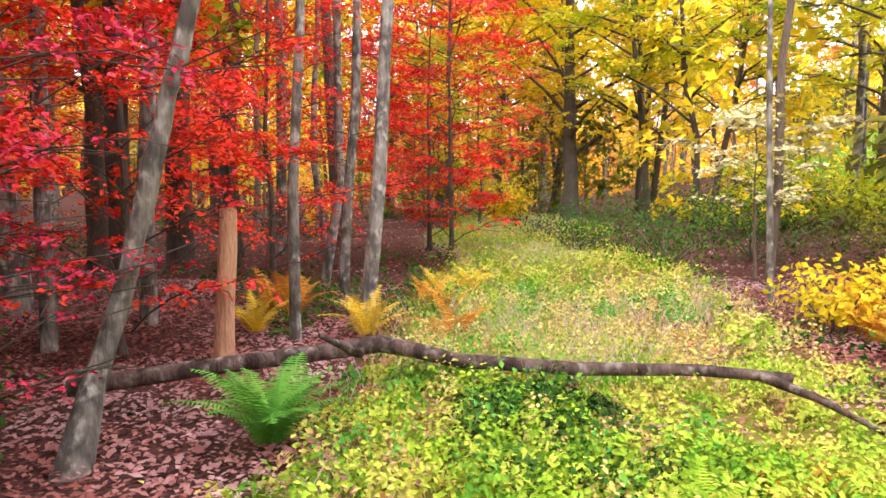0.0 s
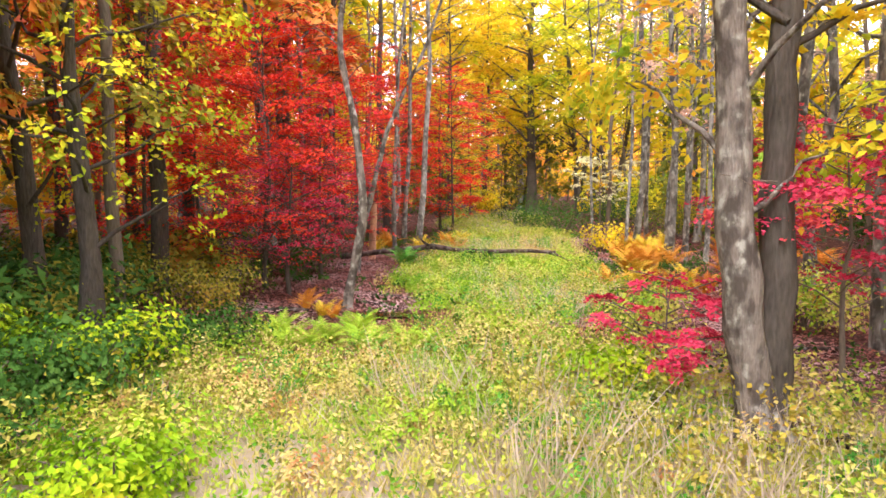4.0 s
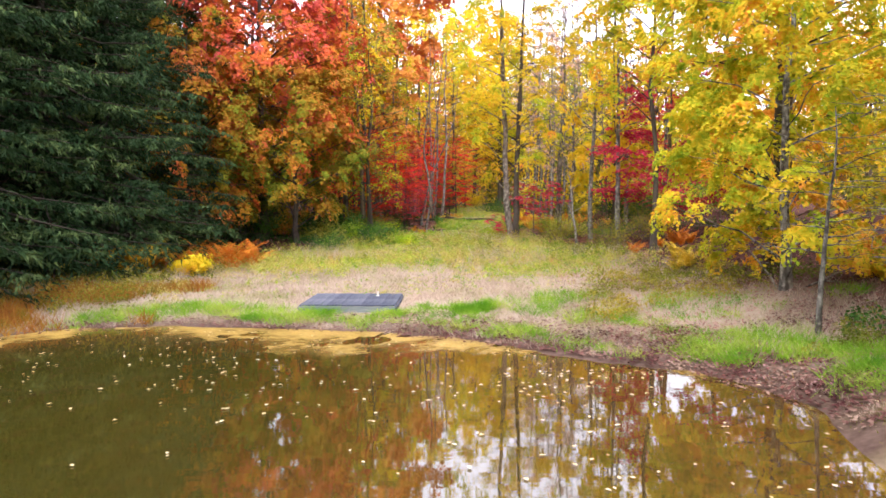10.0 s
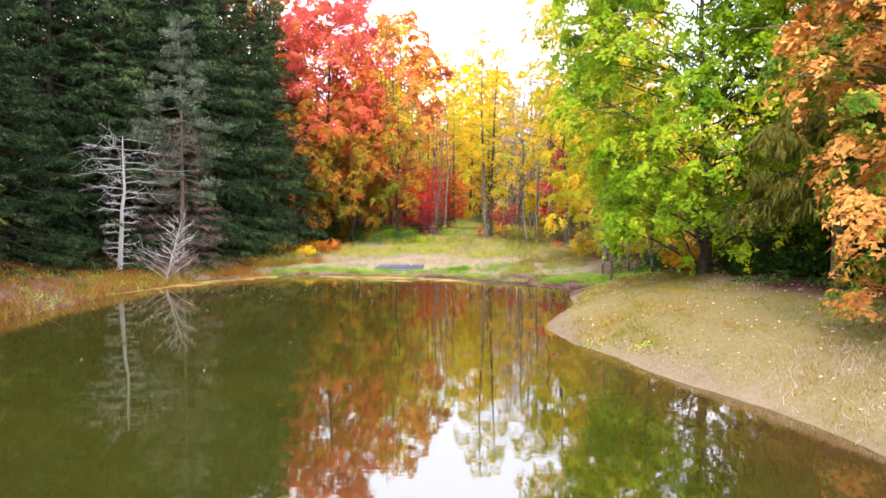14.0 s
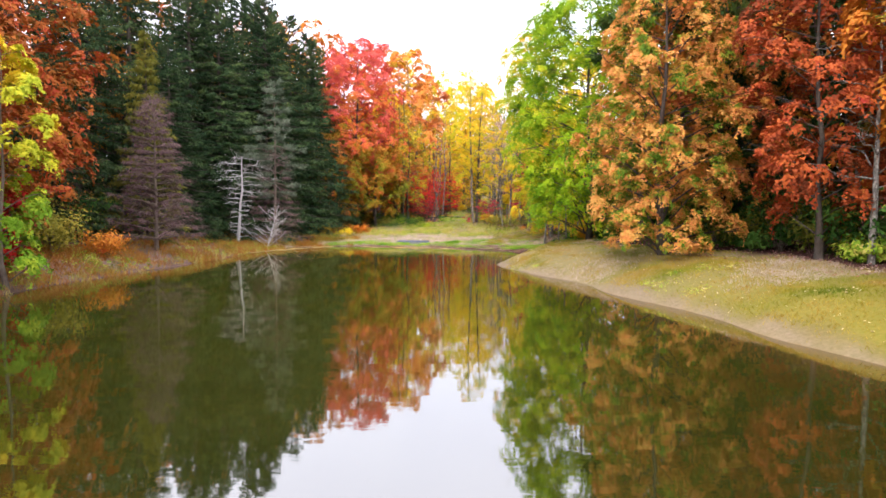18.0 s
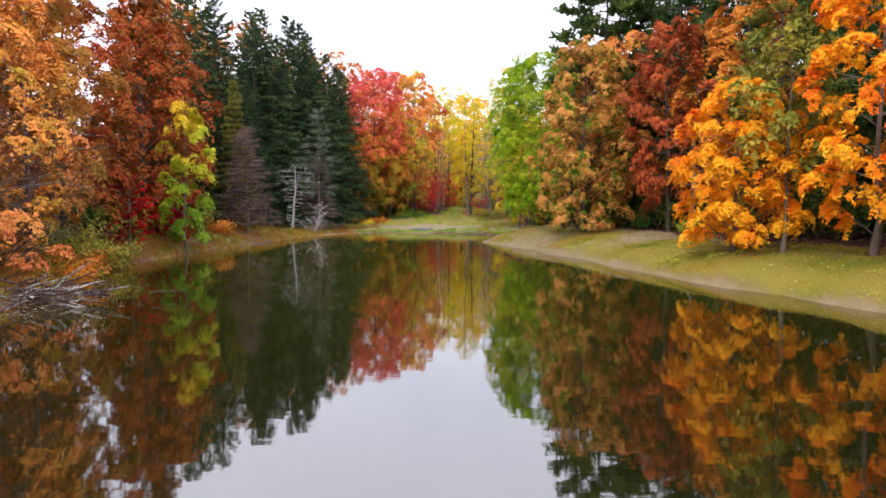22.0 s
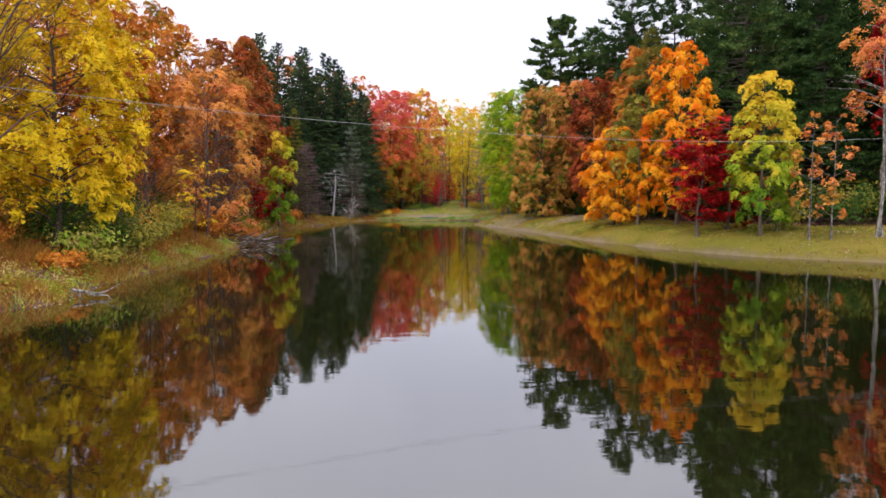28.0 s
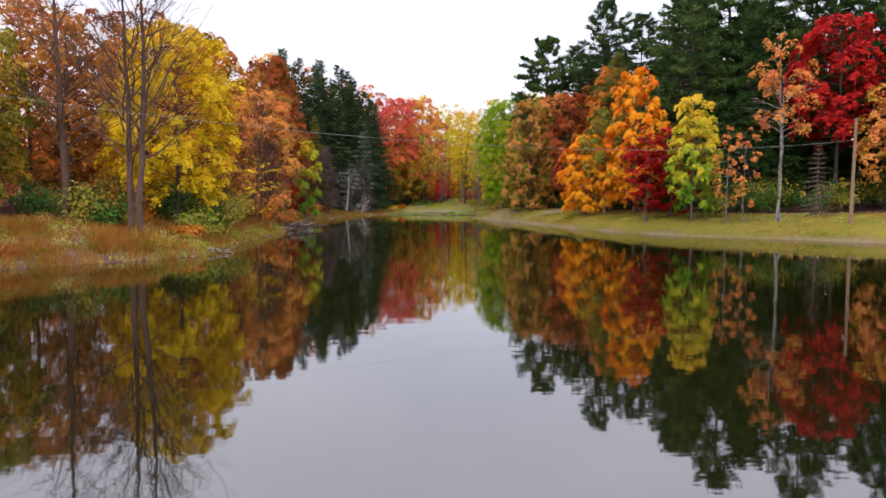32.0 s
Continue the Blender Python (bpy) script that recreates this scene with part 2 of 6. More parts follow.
FERN_YELLOW = leaf_mat("fern_yellow", [(0.45, 0.42, 0.05), (0.8, 0.55, 0.05), (0.85, 0.62, 0.1)])
RUSSET = leaf_mat("russet_leaves", [(0.16, 0.05, 0.02), (0.4, 0.08, 0.03), (0.56, 0.14, 0.035), (0.46, 0.06, 0.04)], clump=0.8)
SUNSET = leaf_mat("green_orange_leaves", [(0.08, 0.16, 0.012), (0.14, 0.23, 0.02), (0.26, 0.29, 0.03), (0.72, 0.36, 0.07), (0.76, 0.27, 0.09), (0.72, 0.4, 0.1)], clump=1.5, swing=4.2)
GRASS_TAN = leaf_mat("dry_grass", [(0.3, 0.31, 0.12), (0.48, 0.39, 0.28), (0.61, 0.49, 0.41), (0.58, 0.46, 0.4), (0.4, 0.37, 0.18)], clump=0.5, each_leaf=0.3)
GRASS_GREEN = leaf_mat("fresh_grass", [(0.1, 0.3, 0.02), (0.26, 0.48, 0.04), (0.52, 0.6, 0.12)], clump=1.2)
FERN_RUST = leaf_mat("fern_rust", [(0.42, 0.08, 0.015), (0.62, 0.17, 0.02), (0.7, 0.28, 0.04), (0.74, 0.4, 0.06)], clump=1.5)
GRASS_OLIVE = leaf_mat("olive_grass", [(0.18, 0.3, 0.03), (0.4, 0.45, 0.08), (0.58, 0.5, 0.16), (0.52, 0.36, 0.17)], clump=0.9, each_leaf=0.2)
GRASS_GOLD = leaf_mat("golden_sedge", [(0.12, 0.14, 0.012), (0.38, 0.21, 0.03), (0.34, 0.105, 0.03), (0.48, 0.28, 0.05), (0.2, 0.17, 0.02)], clump=1.1)
LITTER = leaf_mat("fallen_leaves", [(0.15, 0.045, 0.04), (0.32, 0.115, 0.095), (0.44, 0.24, 0.235), (0.57, 0.4, 0.41)], clump=0.8, thin=0.1)
LITTER_DARK = leaf_mat("sodden_leaves", [(0.03, 0.012, 0.012), (0.09, 0.03, 0.03), (0.2, 0.09, 0.08), (0.4, 0.28, 0.22)], clump=0.9, thin=0.05)
LITTER_PALE = leaf_mat("pale_fallen_leaves", [(0.55, 0.35, 0.15), (0.75, 0.6, 0.35), (0.85, 0.78, 0.6)], clump=0.8, thin=0.1)

# ---- the lie of the land ----
SHORE = [(25.4, 37.9), (21.4, 41.4), (18.6, 42.8), (16.4, 44.4), (14.2, 47.2), (12.8, 49.8), (11.7, 52.6), (10.4, 56.5), (9.1, 60.8), (8.2, 65.5), (7.2, 69.8),
         (6.2, 73.5), (5.2, 77.5), (4.0, 80.6), (3.1, 82.4), (3.1, 84.6), (4.0, 88.0), (4.8, 91.0), (5.3, 93.6), (4.2, 95.6), (2.4, 97.0), (0.6, 98.2),
         (-1.6, 99.1), (-4.0, 99.6), (-6.4, 100.2), (-8.6, 99.5), (-10.4, 98.1), (-12.0, 95.6), (-12.9, 91.5), (-12.9, 87.5), (-13.8, 82.0),
         (-14.6, 77.0), (-15.3, 72.0), (-15.9, 64.0), (-14.8, 57.5), (-13.4, 55.0), (-13.2, 48.5), (-12.9, 42.5), (-12.7, 37.0),
         (-12.8, 32.5), (-12.0, 28.5), (-13.2, 26.6), (-15.5, 24.6), (-18.5, 21.4), (-26.0, 15.0), (-36.0, 4.0), (-44.0, -14.0), (-10.0, -58.0),
         (50.0, -42.0), (60.0, 0.0), (38.0, 30.0)]
SH = np.array(SHORE)


def shore_dist(x, y):
    """Metres from the waterline: above 0 on land, below 0 in the pond."""
    x, y = np.broadcast_arrays(np.asarray(x, float), np.asarray(y, float))
    best, inside = np.full(x.shape, 1e9), np.zeros(x.shape, bool)
    for (ax, ay), (bx, by) in zip(SHORE, SHORE[1:] + SHORE[:1]):
        dx, dy = bx - ax, by - ay
        k = np.clip(((x - ax) * dx + (y - ay) * dy) / (dx * dx + dy * dy), 0, 1)
        best = np.minimum(best, np.hypot(x - ax - k * dx, y - ay - k * dy))
        cross = (ay > y) != (by > y)
        xi = ax + (y - ay) * dx / (dy if dy else 1e-9)
        inside ^= cross & (x < xi)
    return np.where(inside, -best, best)


def wob(x, y, s, seed=0.0):
    return (np.sin(x * s + 1.3 * np.sin(y * s * 0.7 + seed)) + np.sin(y * s * 1.1 + 1.7 * np.sin(x * s * 0.6 + 2 + seed))) * 0.5


def smooth(a, b, v):
    k = np.clip((v - a) / (b - a), 0, 1)
    return k * k * (3 - 2 * k)


def ground_z(x, y):
    x, y = np.asarray(x, float), np.asarray(y, float)
    d = shore_dist(x, y) + 0.25 * wob(x, y, 0.9)
    side = np.interp(d, [-8, -2, -0.3, 0, 0.7, 2, 3.5, 6, 12, 25, 60], [-2.2, -0.7, -0.12, 0.0, 0.25, 0.6, 0.92, 1.25, 1.65, 2.1, 3.2])
    side = side + (x > 0) * np.interp(d, [0, 0.7, 2, 3.5, 6, 12], [0, 0.12, 0.26, 0.2, 0.1, 0])
    north = np.interp(d, [-8, -2, -0.3, 0, 1.2, 3, 8, 14, 20, 27, 45, 100], [-1.6, -0.4, -0.06, 0.0, 0.08, 0.2, 0.55, 0.95, 1.25, 1.6, 2.3, 2.6])
    k = smooth(90, 97, y) * smooth(14, 6, np.abs(x + 3) - 3)
    z = side * (1 - k) + north * k
    far = np.hypot(x, y - 90)
    z = z + smooth(95, 420, far) * 26 * (y > -1000)
    z = z + 3.6 * np.exp(-((x - 27) / 11) ** 2 - ((y - 157) / 15) ** 2)
    land = smooth(0.2, 3, d)
    return z + land * (0.06 * wob(x, y, 0.8, 1) + 0.04 * wob(x, y, 2.1, 3))


def gz(x, y):
    return float(ground_z(x, y))

# ---- mesh helpers ----
rng = np.random.default_rng(7)


def mesh_of(name, verts, faces, mat, smooth_faces=False):
    """A mesh from arrays of vertices and of equal-sided faces."""
    verts, faces = np.asarray(verts, np.float32), np.asarray(faces, np.int32)
    me = bpy.data.meshes.new(name)
    n = faces.shape[1]
    me.vertices.add(len(verts))
    me.vertices.foreach_set("co", verts.ravel())
    me.loops.add(faces.size)
    me.loops.foreach_set("vertex_index", faces.ravel())
    me.polygons.add(len(faces))
    me.polygons.foreach_set("loop_start", np.arange(0, faces.size, n, dtype=np.int32))
    me.polygons.foreach_set("use_smooth", np.full(len(faces), smooth_faces))
    me.update(calc_edges=True)
    me.materials.append(mat)
    return me


def under(name, me, parent, label=""):
    ob = new(name, me)
    ob.parent = parent
    return tagged(ob, label)


def part(name, bm, mat, parent, label=""):
    me = bpy.data.meshes.new(name)
    bm.to_mesh(me)
    bm.free()
    me.materials.append(mat)
    return under(name, me, parent, label)


def thing(name, x, y, z=None, label="", category="", group="", turn=0.0):
    ob = new(name)
    ob.empty_display_size = 0.2
    ob.matrix_basis = pose(x, y, gz(x, y) if z is None else z, 0, 0, turn)
    return tagged(ob, label, category, group)


class Tubes:
    """Collects tapered tubes along polylines into one mesh."""

    def __init__(self):
        self.v, self.f, self.n = [], [], 0

    def add(self, pts, radii, sides=6):
        pts, radii = np.asarray(pts, float), np.asarray(radii, float)
        d = np.gradient(pts, axis=0)
        d /= np.linalg.norm(d, axis=1)[:, None] + 1e-9
        ref = np.where(np.abs(d[:, 2:3]) > 0.9, [[1.0, 0, 0]], [[0, 0, 1.0]])
        u = np.cross(d, ref)
        u /= np.linalg.norm(u, axis=1)[:, None] + 1e-9
        w = np.cross(d, u)
        a = np.arange(sides) * 2 * np.pi / sides
        ring = pts[:, None] + radii[:, None, None] * (np.cos(a)[None, :, None] * u[:, None] + np.sin(a)[None, :, None] * w[:, None])
        m = len(pts)
        i = self.n + np.arange(m - 1)[:, None] * sides + np.arange(sides)[None]
        j = self.n + np.arange(m - 1)[:, None] * sides + (np.arange(sides)[None] + 1) % sides
        self.f.append(np.stack([i, j, j + sides, i + sides], -1).reshape(-1, 4))
        self.v.append(ring.reshape(-1, 3))
        self.n += m * sides

    def mesh(self, name, mat):
        return mesh_of(name, np.concatenate(self.v), np.concatenate(self.f), mat, True)


def curve_pts(a, b, r, n=6, wobble=0.06, sag=0.0):
    """A slightly crooked line from a to b."""
    a, b = np.asarray(a, float), np.asarray(b, float)
    t = np.linspace(0, 1, n)[:, None]
    ln = np.linalg.norm(b - a)
    off = np.cumsum(r.normal(0, wobble * ln / n, (n, 3)), axis=0)
    off -= t * off[-1]
    p = a + (b - a) * t + off
    p[:, 2] += sag * ln * 4 * (t[:, 0] * (1 - t[:, 0]))
    return p


def leaf_quads(centres, size, r, up=0.55, slim=0.62, fold=0.18, plain=False, face=None):
    """A folded four-cornered leaf at every centre; a plain one has three corners."""
    n = len(centres)
    nor = r.normal(0, 1, (n, 3)) * (1 - up) + np.array([0, 0, up]) if face is None else face + r.normal(0, 0.38, (n, 3))
    nor /= np.linalg.norm(nor, axis=1)[:, None]
    a = np.cross(nor, r.normal(0, 1, (n, 3)))
    a /= np.linalg.norm(a, axis=1)[:, None] + 1e-9
    b = np.cross(nor, a)
    s = (size * r.uniform(0.65, 1.3, n))[:, None]
    if plain:
        v = np.stack([centres - a * s + b * s * slim, centres - a * s - b * s * slim, centres + a * s], 1)
        return v.reshape(-1, 3), np.arange(n * 3).reshape(-1, 3)
    v = np.stack([centres - a * s, centres + b * s * slim + nor * s * fold, centres + a * s, centres - b * s * slim + nor * s * fold], 1)
    return v.reshape(-1, 3), np.arange(n * 4).reshape(-1, 4)


def blade_quads(base, tip, width, r):
    """A slim strip from base to tip: needles, grass."""
    d = tip - base
    w = np.cross(d, r.normal(0, 1, d.shape))
    w *= (width / (np.linalg.norm(w, axis=1) + 1e-9))[:, None] if np.ndim(width) else width / (np.linalg.norm(w, axis=1)[:, None] + 1e-9)
    v = np.stack([base - w * 0.6, base + w * 0.6, tip], 1)
    return v.reshape(-1, 3), np.arange(len(base) * 3).reshape(-1, 3)


PROFILE = {
    "round": lambda k: np.sqrt(np.clip(1 - (2 * k - 0.85) ** 2 / 1.35, 0.03, 1)),
    "cone": lambda k: np.clip(1.05 * (1 - k) ** 0.75, 0.05, 1) * np.clip(0.55 + k * 3, 0, 1),
    "column": lambda k: np.clip(0.55 + 0.45 * np.sin(np.pi * np.clip(k * 0.95 + 0.08, 0, 1)), 0.1, 1) * np.clip((1 - k) * 4, 0.1, 1),
    "vase": lambda k: 0.35 + 0.65 * k ** 0.7,
}


def lobe_sprays(r, lobes, radius, sp, h):
    """Sprays over the upper and outer side of every rounded lobe of a crown: (centre, facing, radius)."""
    out_ = []
    for c, out, reach in lobes:
        rl = radius * r.uniform(0.22, 0.38) * (0.45 + 0.55 * min(1, reach / radius))
        m = int(np.clip(1.5 * (rl / (sp * 0.42)) ** 2, 4, 16))
        d = r.normal(0, 0.75, (m, 3)) + out * 0.75 + np.array([0, 0, 0.4])
        d /= np.linalg.norm(d, axis=1)[:, None]
        c = c + np.array([0, 0, min(0, h - rl * 0.8 - c[2])])
        p = c + d * rl * r.uniform(0.7, 1.1, m)[:, None] * np.array([1, 1, 0.8])
        nrm = d * 0.6 + np.array([0, 0, 0.6]) + r.normal(0, 0.12, (m, 3))
        for q, nn in zip(p, nrm):
            out_.append((q, nn, sp * 0.44 * r.uniform(0.55, 1.4)))
        out_.append((c, np.array([0, 0, 1.0]), rl * 0.35))
    return out_


def tier_sprays(r, tiers, sp):
    """Flat sprays fanned out along every limb: (centre, facing, radius)."""
    out_ = []
    for limb, az, reach in tiers:
        side = np.array([-np.sin(az), np.cos(az), 0])
        m = int(np.clip(reach * 5, 5, 14))
        u = np.linspace(0.32, 1.0, m)
        for q in u:
            p = np.array([np.interp(q, np.linspace(0, 1, len(limb)), limb[:, c]) for c in range(3)])
            lat = r.uniform(-1, 1) * reach * 0.34 * np.sin(np.pi * min(1, q * 0.8 + 0.12))
            p = p + side * lat + np.array([0, 0, -0.12 * lat * lat / reach + r.normal(0, 0.03 * reach)])
            out_.append((p, np.array([np.cos(az) * 0.22, np.sin(az) * 0.22, 1.0]) + r.normal(0, 0.1, 3), reach * r.uniform(0.09, 0.2)))
    return out_


def spray_leaves(r, sprays, n, dome, droop):
    """Leaves spread over the sprays, each spray a ragged, drooping shield."""
    c = np.array([q[0] for q in sprays])
    nrm = np.array([q[1] for q in sprays])
    nrm /= np.linalg.norm(nrm, axis=1)[:, None]
    rc = np.array([q[2] for q in sprays])
    wt = rc ** 2 * r.uniform(0.5, 1.4, len(rc))
    pick = r.choice(len(c), n, p=wt / wt.sum())
    t1 = np.cross(nrm, r.normal(0, 1, nrm.shape))
    t1 /= np.linalg.norm(t1, axis=1)[:, None] + 1e-9
    t2 = np.cross(nrm, t1)
    rag = r.uniform(0, 6.28, len(c))
    th = r.uniform(0, 6.283, n)
    rho = np.sqrt(r.uniform(0, 1, n)) * (0.8 + 0.3 * np.sin(3 * th + rag[pick]) + 0.15 * np.sin(7 * th + 2 * rag[pick]))
    flat_ = (np.cos(th) * rho)[:, None] * t1[pick] + (np.sin(th) * rho)[:, None] * t2[pick]
    p = c[pick] + flat_ * rc[pick][:, None] + nrm[pick] * (rc[pick] * dome * (1 - rho ** 2))[:, None]
    p[:, 2] -= droop * rc[pick] * rho ** 2
    p += r.normal(0, 1, p.shape) * (0.07 * rc[pick])[:, None]
    return p, nrm[pick] + flat_ * 0.7 * (dome + droop)


def broadleaf_meshes(seed, h, radius, base, leaf, bark, n_leaves=9000, size=0.13, trunk=0.14, shape="round", limbs=26, flat=0.3,
                     lean=(0.0, 0.0), spread=0.55, rise=0.45, bare=0.0, stems=1, twigs=3, spray=None, plain=True, fork_out=0.1, crook=0.07, line=None):
    """Trunk with limbs, and a crown of leaf sprays with gaps, rooted at the origin."""
    r = np.random.default_rng(seed)
    stem, tb, lobes, tiers = Tubes(), Tubes(), [], []
    for st in range(stems):
        ang = st * 2.4 + r.uniform(0, 6)
        foot = np.array([0, 0, -0.25]) + (np.array([np.cos(ang), np.sin(ang), 0]) * trunk * 1.6 if stems > 1 else 0)
        fork = np.array([np.cos(ang), np.sin(ang), 0]) * (fork_out * h if stems > 1 else 0)
        hh = h * (1 if st == 0 else r.uniform(0.78, 0.95))
        top = np.array([lean[0], lean[1], hh * 0.96]) + fork
        axis = curve_pts(foot, top, r, 9, crook)
        kk = np.linspace(0, 1, 9)
        if line is not None:
            lp = np.array(line)
            along = np.linspace(lp[0, 2], lp[-1, 2], 41)
            axis, kk = np.stack([np.interp(along, lp[:, 2], lp[:, 0]), np.interp(along, lp[:, 2], lp[:, 1]), along], 1), np.linspace(0, 1, 41)
            for _ in range(3):
                axis[1:-1, :2] = axis[1:-1, :2] * 0.5 + (axis[:-2, :2] + axis[2:, :2]) * 0.25
        rad = trunk * (1 - 0.88 * kk) * (1 if stems == 1 else 0.75)
        rad[0] *= 1.5
        if line is not None:
            rad = rad * (1 + 0.9 * np.exp(-(axis[:, 2] + 0.2) / 0.28)) * r.uniform(0.88, 1.14, 41)
            axis[:, :2] += r.normal(0, trunk * 0.09, (41, 2))
        stem.add(axis, rad, 7 if plain else 10)
        for i in range(limbs // stems):
            k = (i + r.uniform(0, 1)) / (limbs // stems)
            z0 = (base + (hh - base) * k)
            start_z = max(base * 0.55, z0 - rise * radius * 0.5 * (1 - 0.4 * k))
            f = np.clip(start_z / (hh * 0.96), 0.02, 0.97)
            s = np.array([np.interp(f, kk, axis[:, c]) for c in range(3)])
            reach = radius * float(PROFILE[shape](np.array(k))) * r.uniform(0.7, 1.08)
            az = i * 2.399 + r.uniform(-0.5, 0.5)
            e = np.array([s[0] + np.cos(az) * reach, s[1] + np.sin(az) * reach, min(z0 + reach * r.uniform(-0.05, 0.25), hh)])
            limb = curve_pts(s, e, r, 6, 0.16, 0.05)
            thin_line = limb[[0, 2, 4, 5]] if plain else limb
            r0 = trunk * 0.34 * (1 - 0.6 * k) * min(1, reach / radius + 0.3)
            tb.add(thin_line, np.linspace(max(r0, 0.014) if plain else max(r0 * 0.8, 0.008), 0.008 if plain else 0.004, len(thin_line)), 3 if plain else 4)
            for j in range(twigs):
                q = limb[r.integers(2, 6)]
                e2 = q + np.array([np.cos(az + r.uniform(-1.2, 1.2)), np.sin(az + r.uniform(-1.2, 1.2)), r.uniform(-0.15, 0.35)]) * reach * r.uniform(0.25, 0.5)
                tb.add(curve_pts(q, e2, r, 2 if plain else 3, 0.15), np.linspace((0.012 if plain else 0.004) + r0 * 0.25, 0.005 if plain else 0.003, 2 if plain else 3), 3)
            if r.uniform() >= bare:
                lobes.append((s + (e - s) * 0.84, np.array([np.cos(az), np.sin(az), 0]), reach))
                tiers.append((limb, az, reach))
    full = flat >= 0.25 and shape != "vase"
    sp = spray or radius * 0.26
    if full:
        for i in range(int(limbs * 0.7)):
            k = (i + r.uniform(0, 1)) / int(limbs * 0.7)
            if r.uniform() < bare:
                continue
            fk = np.clip((base + (h - base) * k) / (h * 0.96), 0, 1)
            az = i * 2.399 + r.uniform(-0.7, 0.7)
            reach = radius * float(PROFILE[shape](np.array(k)))
            out = np.array([np.cos(az), np.sin(az), 0])
            lobes.append((np.array([lean[0] * fk, lean[1] * fk, base + (h - base) * k]) + out * reach * r.uniform(0.4, 0.92), out, reach))
        sprays = lobe_sprays(r, lobes, radius, sp, h)
    else:
        sprays = tier_sprays(r, tiers, sp)
    if not sprays or not n_leaves:
        return stem.mesh("trunk", bark), None, tb.mesh("branchwork", bark)
    p, face = spray_leaves(r, sprays, n_leaves, 0.45 if full else 0.16, 0.5 if full else 0.22)
    v, f = leaf_quads(p, size, r, plain=plain, face=face)
    v[:, 2] = np.maximum(v[:, 2], 0.15)
    return stem.mesh("trunk", bark), mesh_of("crown", v, f, leaf), tb.mesh("branchwork", bark)


def tree_at(name, x, y, meshes, label, category="tree", group="", turn=0.0, z=None, scale=1.0):
    ob = thing(name, x, y, z, label, category, group, turn)
    ob.scale = (scale,) * 3
    stem = under("trunk", meshes[0], ob)
    if len(meshes) > 2:
        under("branchwork", meshes[2], stem)
    if meshes[1]:
        under(meshes[1].name.split(".")[0], meshes[1], ob)
    return ob


def conifer_meshes(seed, h, radius, base, needles, bark, n=9000, droop=0.25, length=0.3, width=0.09, trunk=0.2, whorls=26, hang=0.35, gaps=0.1, power=0.85, plume=False):
    """Spruce or pine: whorls of boughs round a mast, each bough with side twigs and needle strips."""
    r = np.random.default_rng(seed)
    tb = Tubes()
    tb.add(curve_pts((0, 0, -0.25), (0, 0, h), r, 8, 0.01), trunk * np.linspace(1.15, 0.06, 8), 8)
    bs, ts, ws = [], [], []
    for wv in range(whorls):
        k = (wv + 0.5) / whorls
        z0 = base + (h * 0.985 - base) * k ** 0.92
        reach = radius * (1 - (z0 - base) / (h - base)) ** power + 0.1
        if plume:
            reach = radius * min(1.0, 1.6 * (1 - k)) ** 0.8 * r.uniform(0.6, 1.05) + 0.25
        for i in range(5 if k > 0.85 or plume else 7):
            if r.uniform() < gaps:
                continue
            az, ln = i * 2 * np.pi / (5 if plume else 7) + wv * 1.1 + r.uniform(-0.35, 0.35), reach * (r.uniform(0.5, 1.2) if plume else r.uniform(0.65, 1.12))
            e = np.array([np.cos(az) * ln, np.sin(az) * ln, z0 - droop * ln * r.uniform(0.5, 1.3) * (1 - k * 0.8) + ln * max(0.0, 3.2 * (k - 0.68))])
            line = curve_pts((0, 0, z0), e, r, 5, 0.08, -0.05 if droop > 0 else 0.02)
            tb.add(line[[0, 2, 4]], np.linspace(0.02 + 0.012 * ln, 0.006, 3), 3)
            m = int(6 + ln * 9)
            q = r.uniform(0.12, 1, m) ** (0.45 if plume else 0.7)
            p = np.stack([np.interp(q, np.linspace(0, 1, 5), line[:, c]) for c in range(3)], 1)
            side = np.array([-np.sin(az), np.cos(az), 0])
            out = np.array([np.cos(az), np.sin(az), 0])
            sl = ln * 0.36 * (1 - q * 0.6) * r.uniform(0.3, 1.1, m)
            tip = p + side * (sl * r.choice([-1, 1], m))[:, None] + out * (sl * 0.7)[:, None]
            tip[:, 2] -= hang * sl * r.uniform(0.2, 1.3, m)
            if plume:
                tip[:, 2] += 0.45 * sl
            bs.append(p), ts.append(tip), ws.append(np.full(m, k))
    b, t = np.concatenate(bs), np.concatenate(ts)
    per = max(1, n // len(b))
    pick = np.repeat(np.arange(len(b)), per)
    u = r.uniform(0.0, 1.0, len(pick))[:, None]
    if plume:
        u = np.floor(u * 3) / 3 + 0.25
    c = b[pick] * (1 - u) + t[pick] * u + r.normal(0, 0.09 if plume else 0.03, (len(pick), 3))
    d = (t - b)[pick]
    d /= np.linalg.norm(d, axis=1)[:, None] + 1e-6
    d = d + r.normal(0, 0.75 if plume else 0.55, d.shape)
    if plume:
        d[:, 2] += 0.35
    else:
        d[:, 2] -= hang
    d /= np.linalg.norm(d, axis=1)[:, None]
    v, f = blade_quads(c, c + d * (length * r.uniform(0.6, 1.3, len(c)))[:, None], width, r)
    return tb.mesh("trunk", bark), mesh_of("crown", v, f, needles)


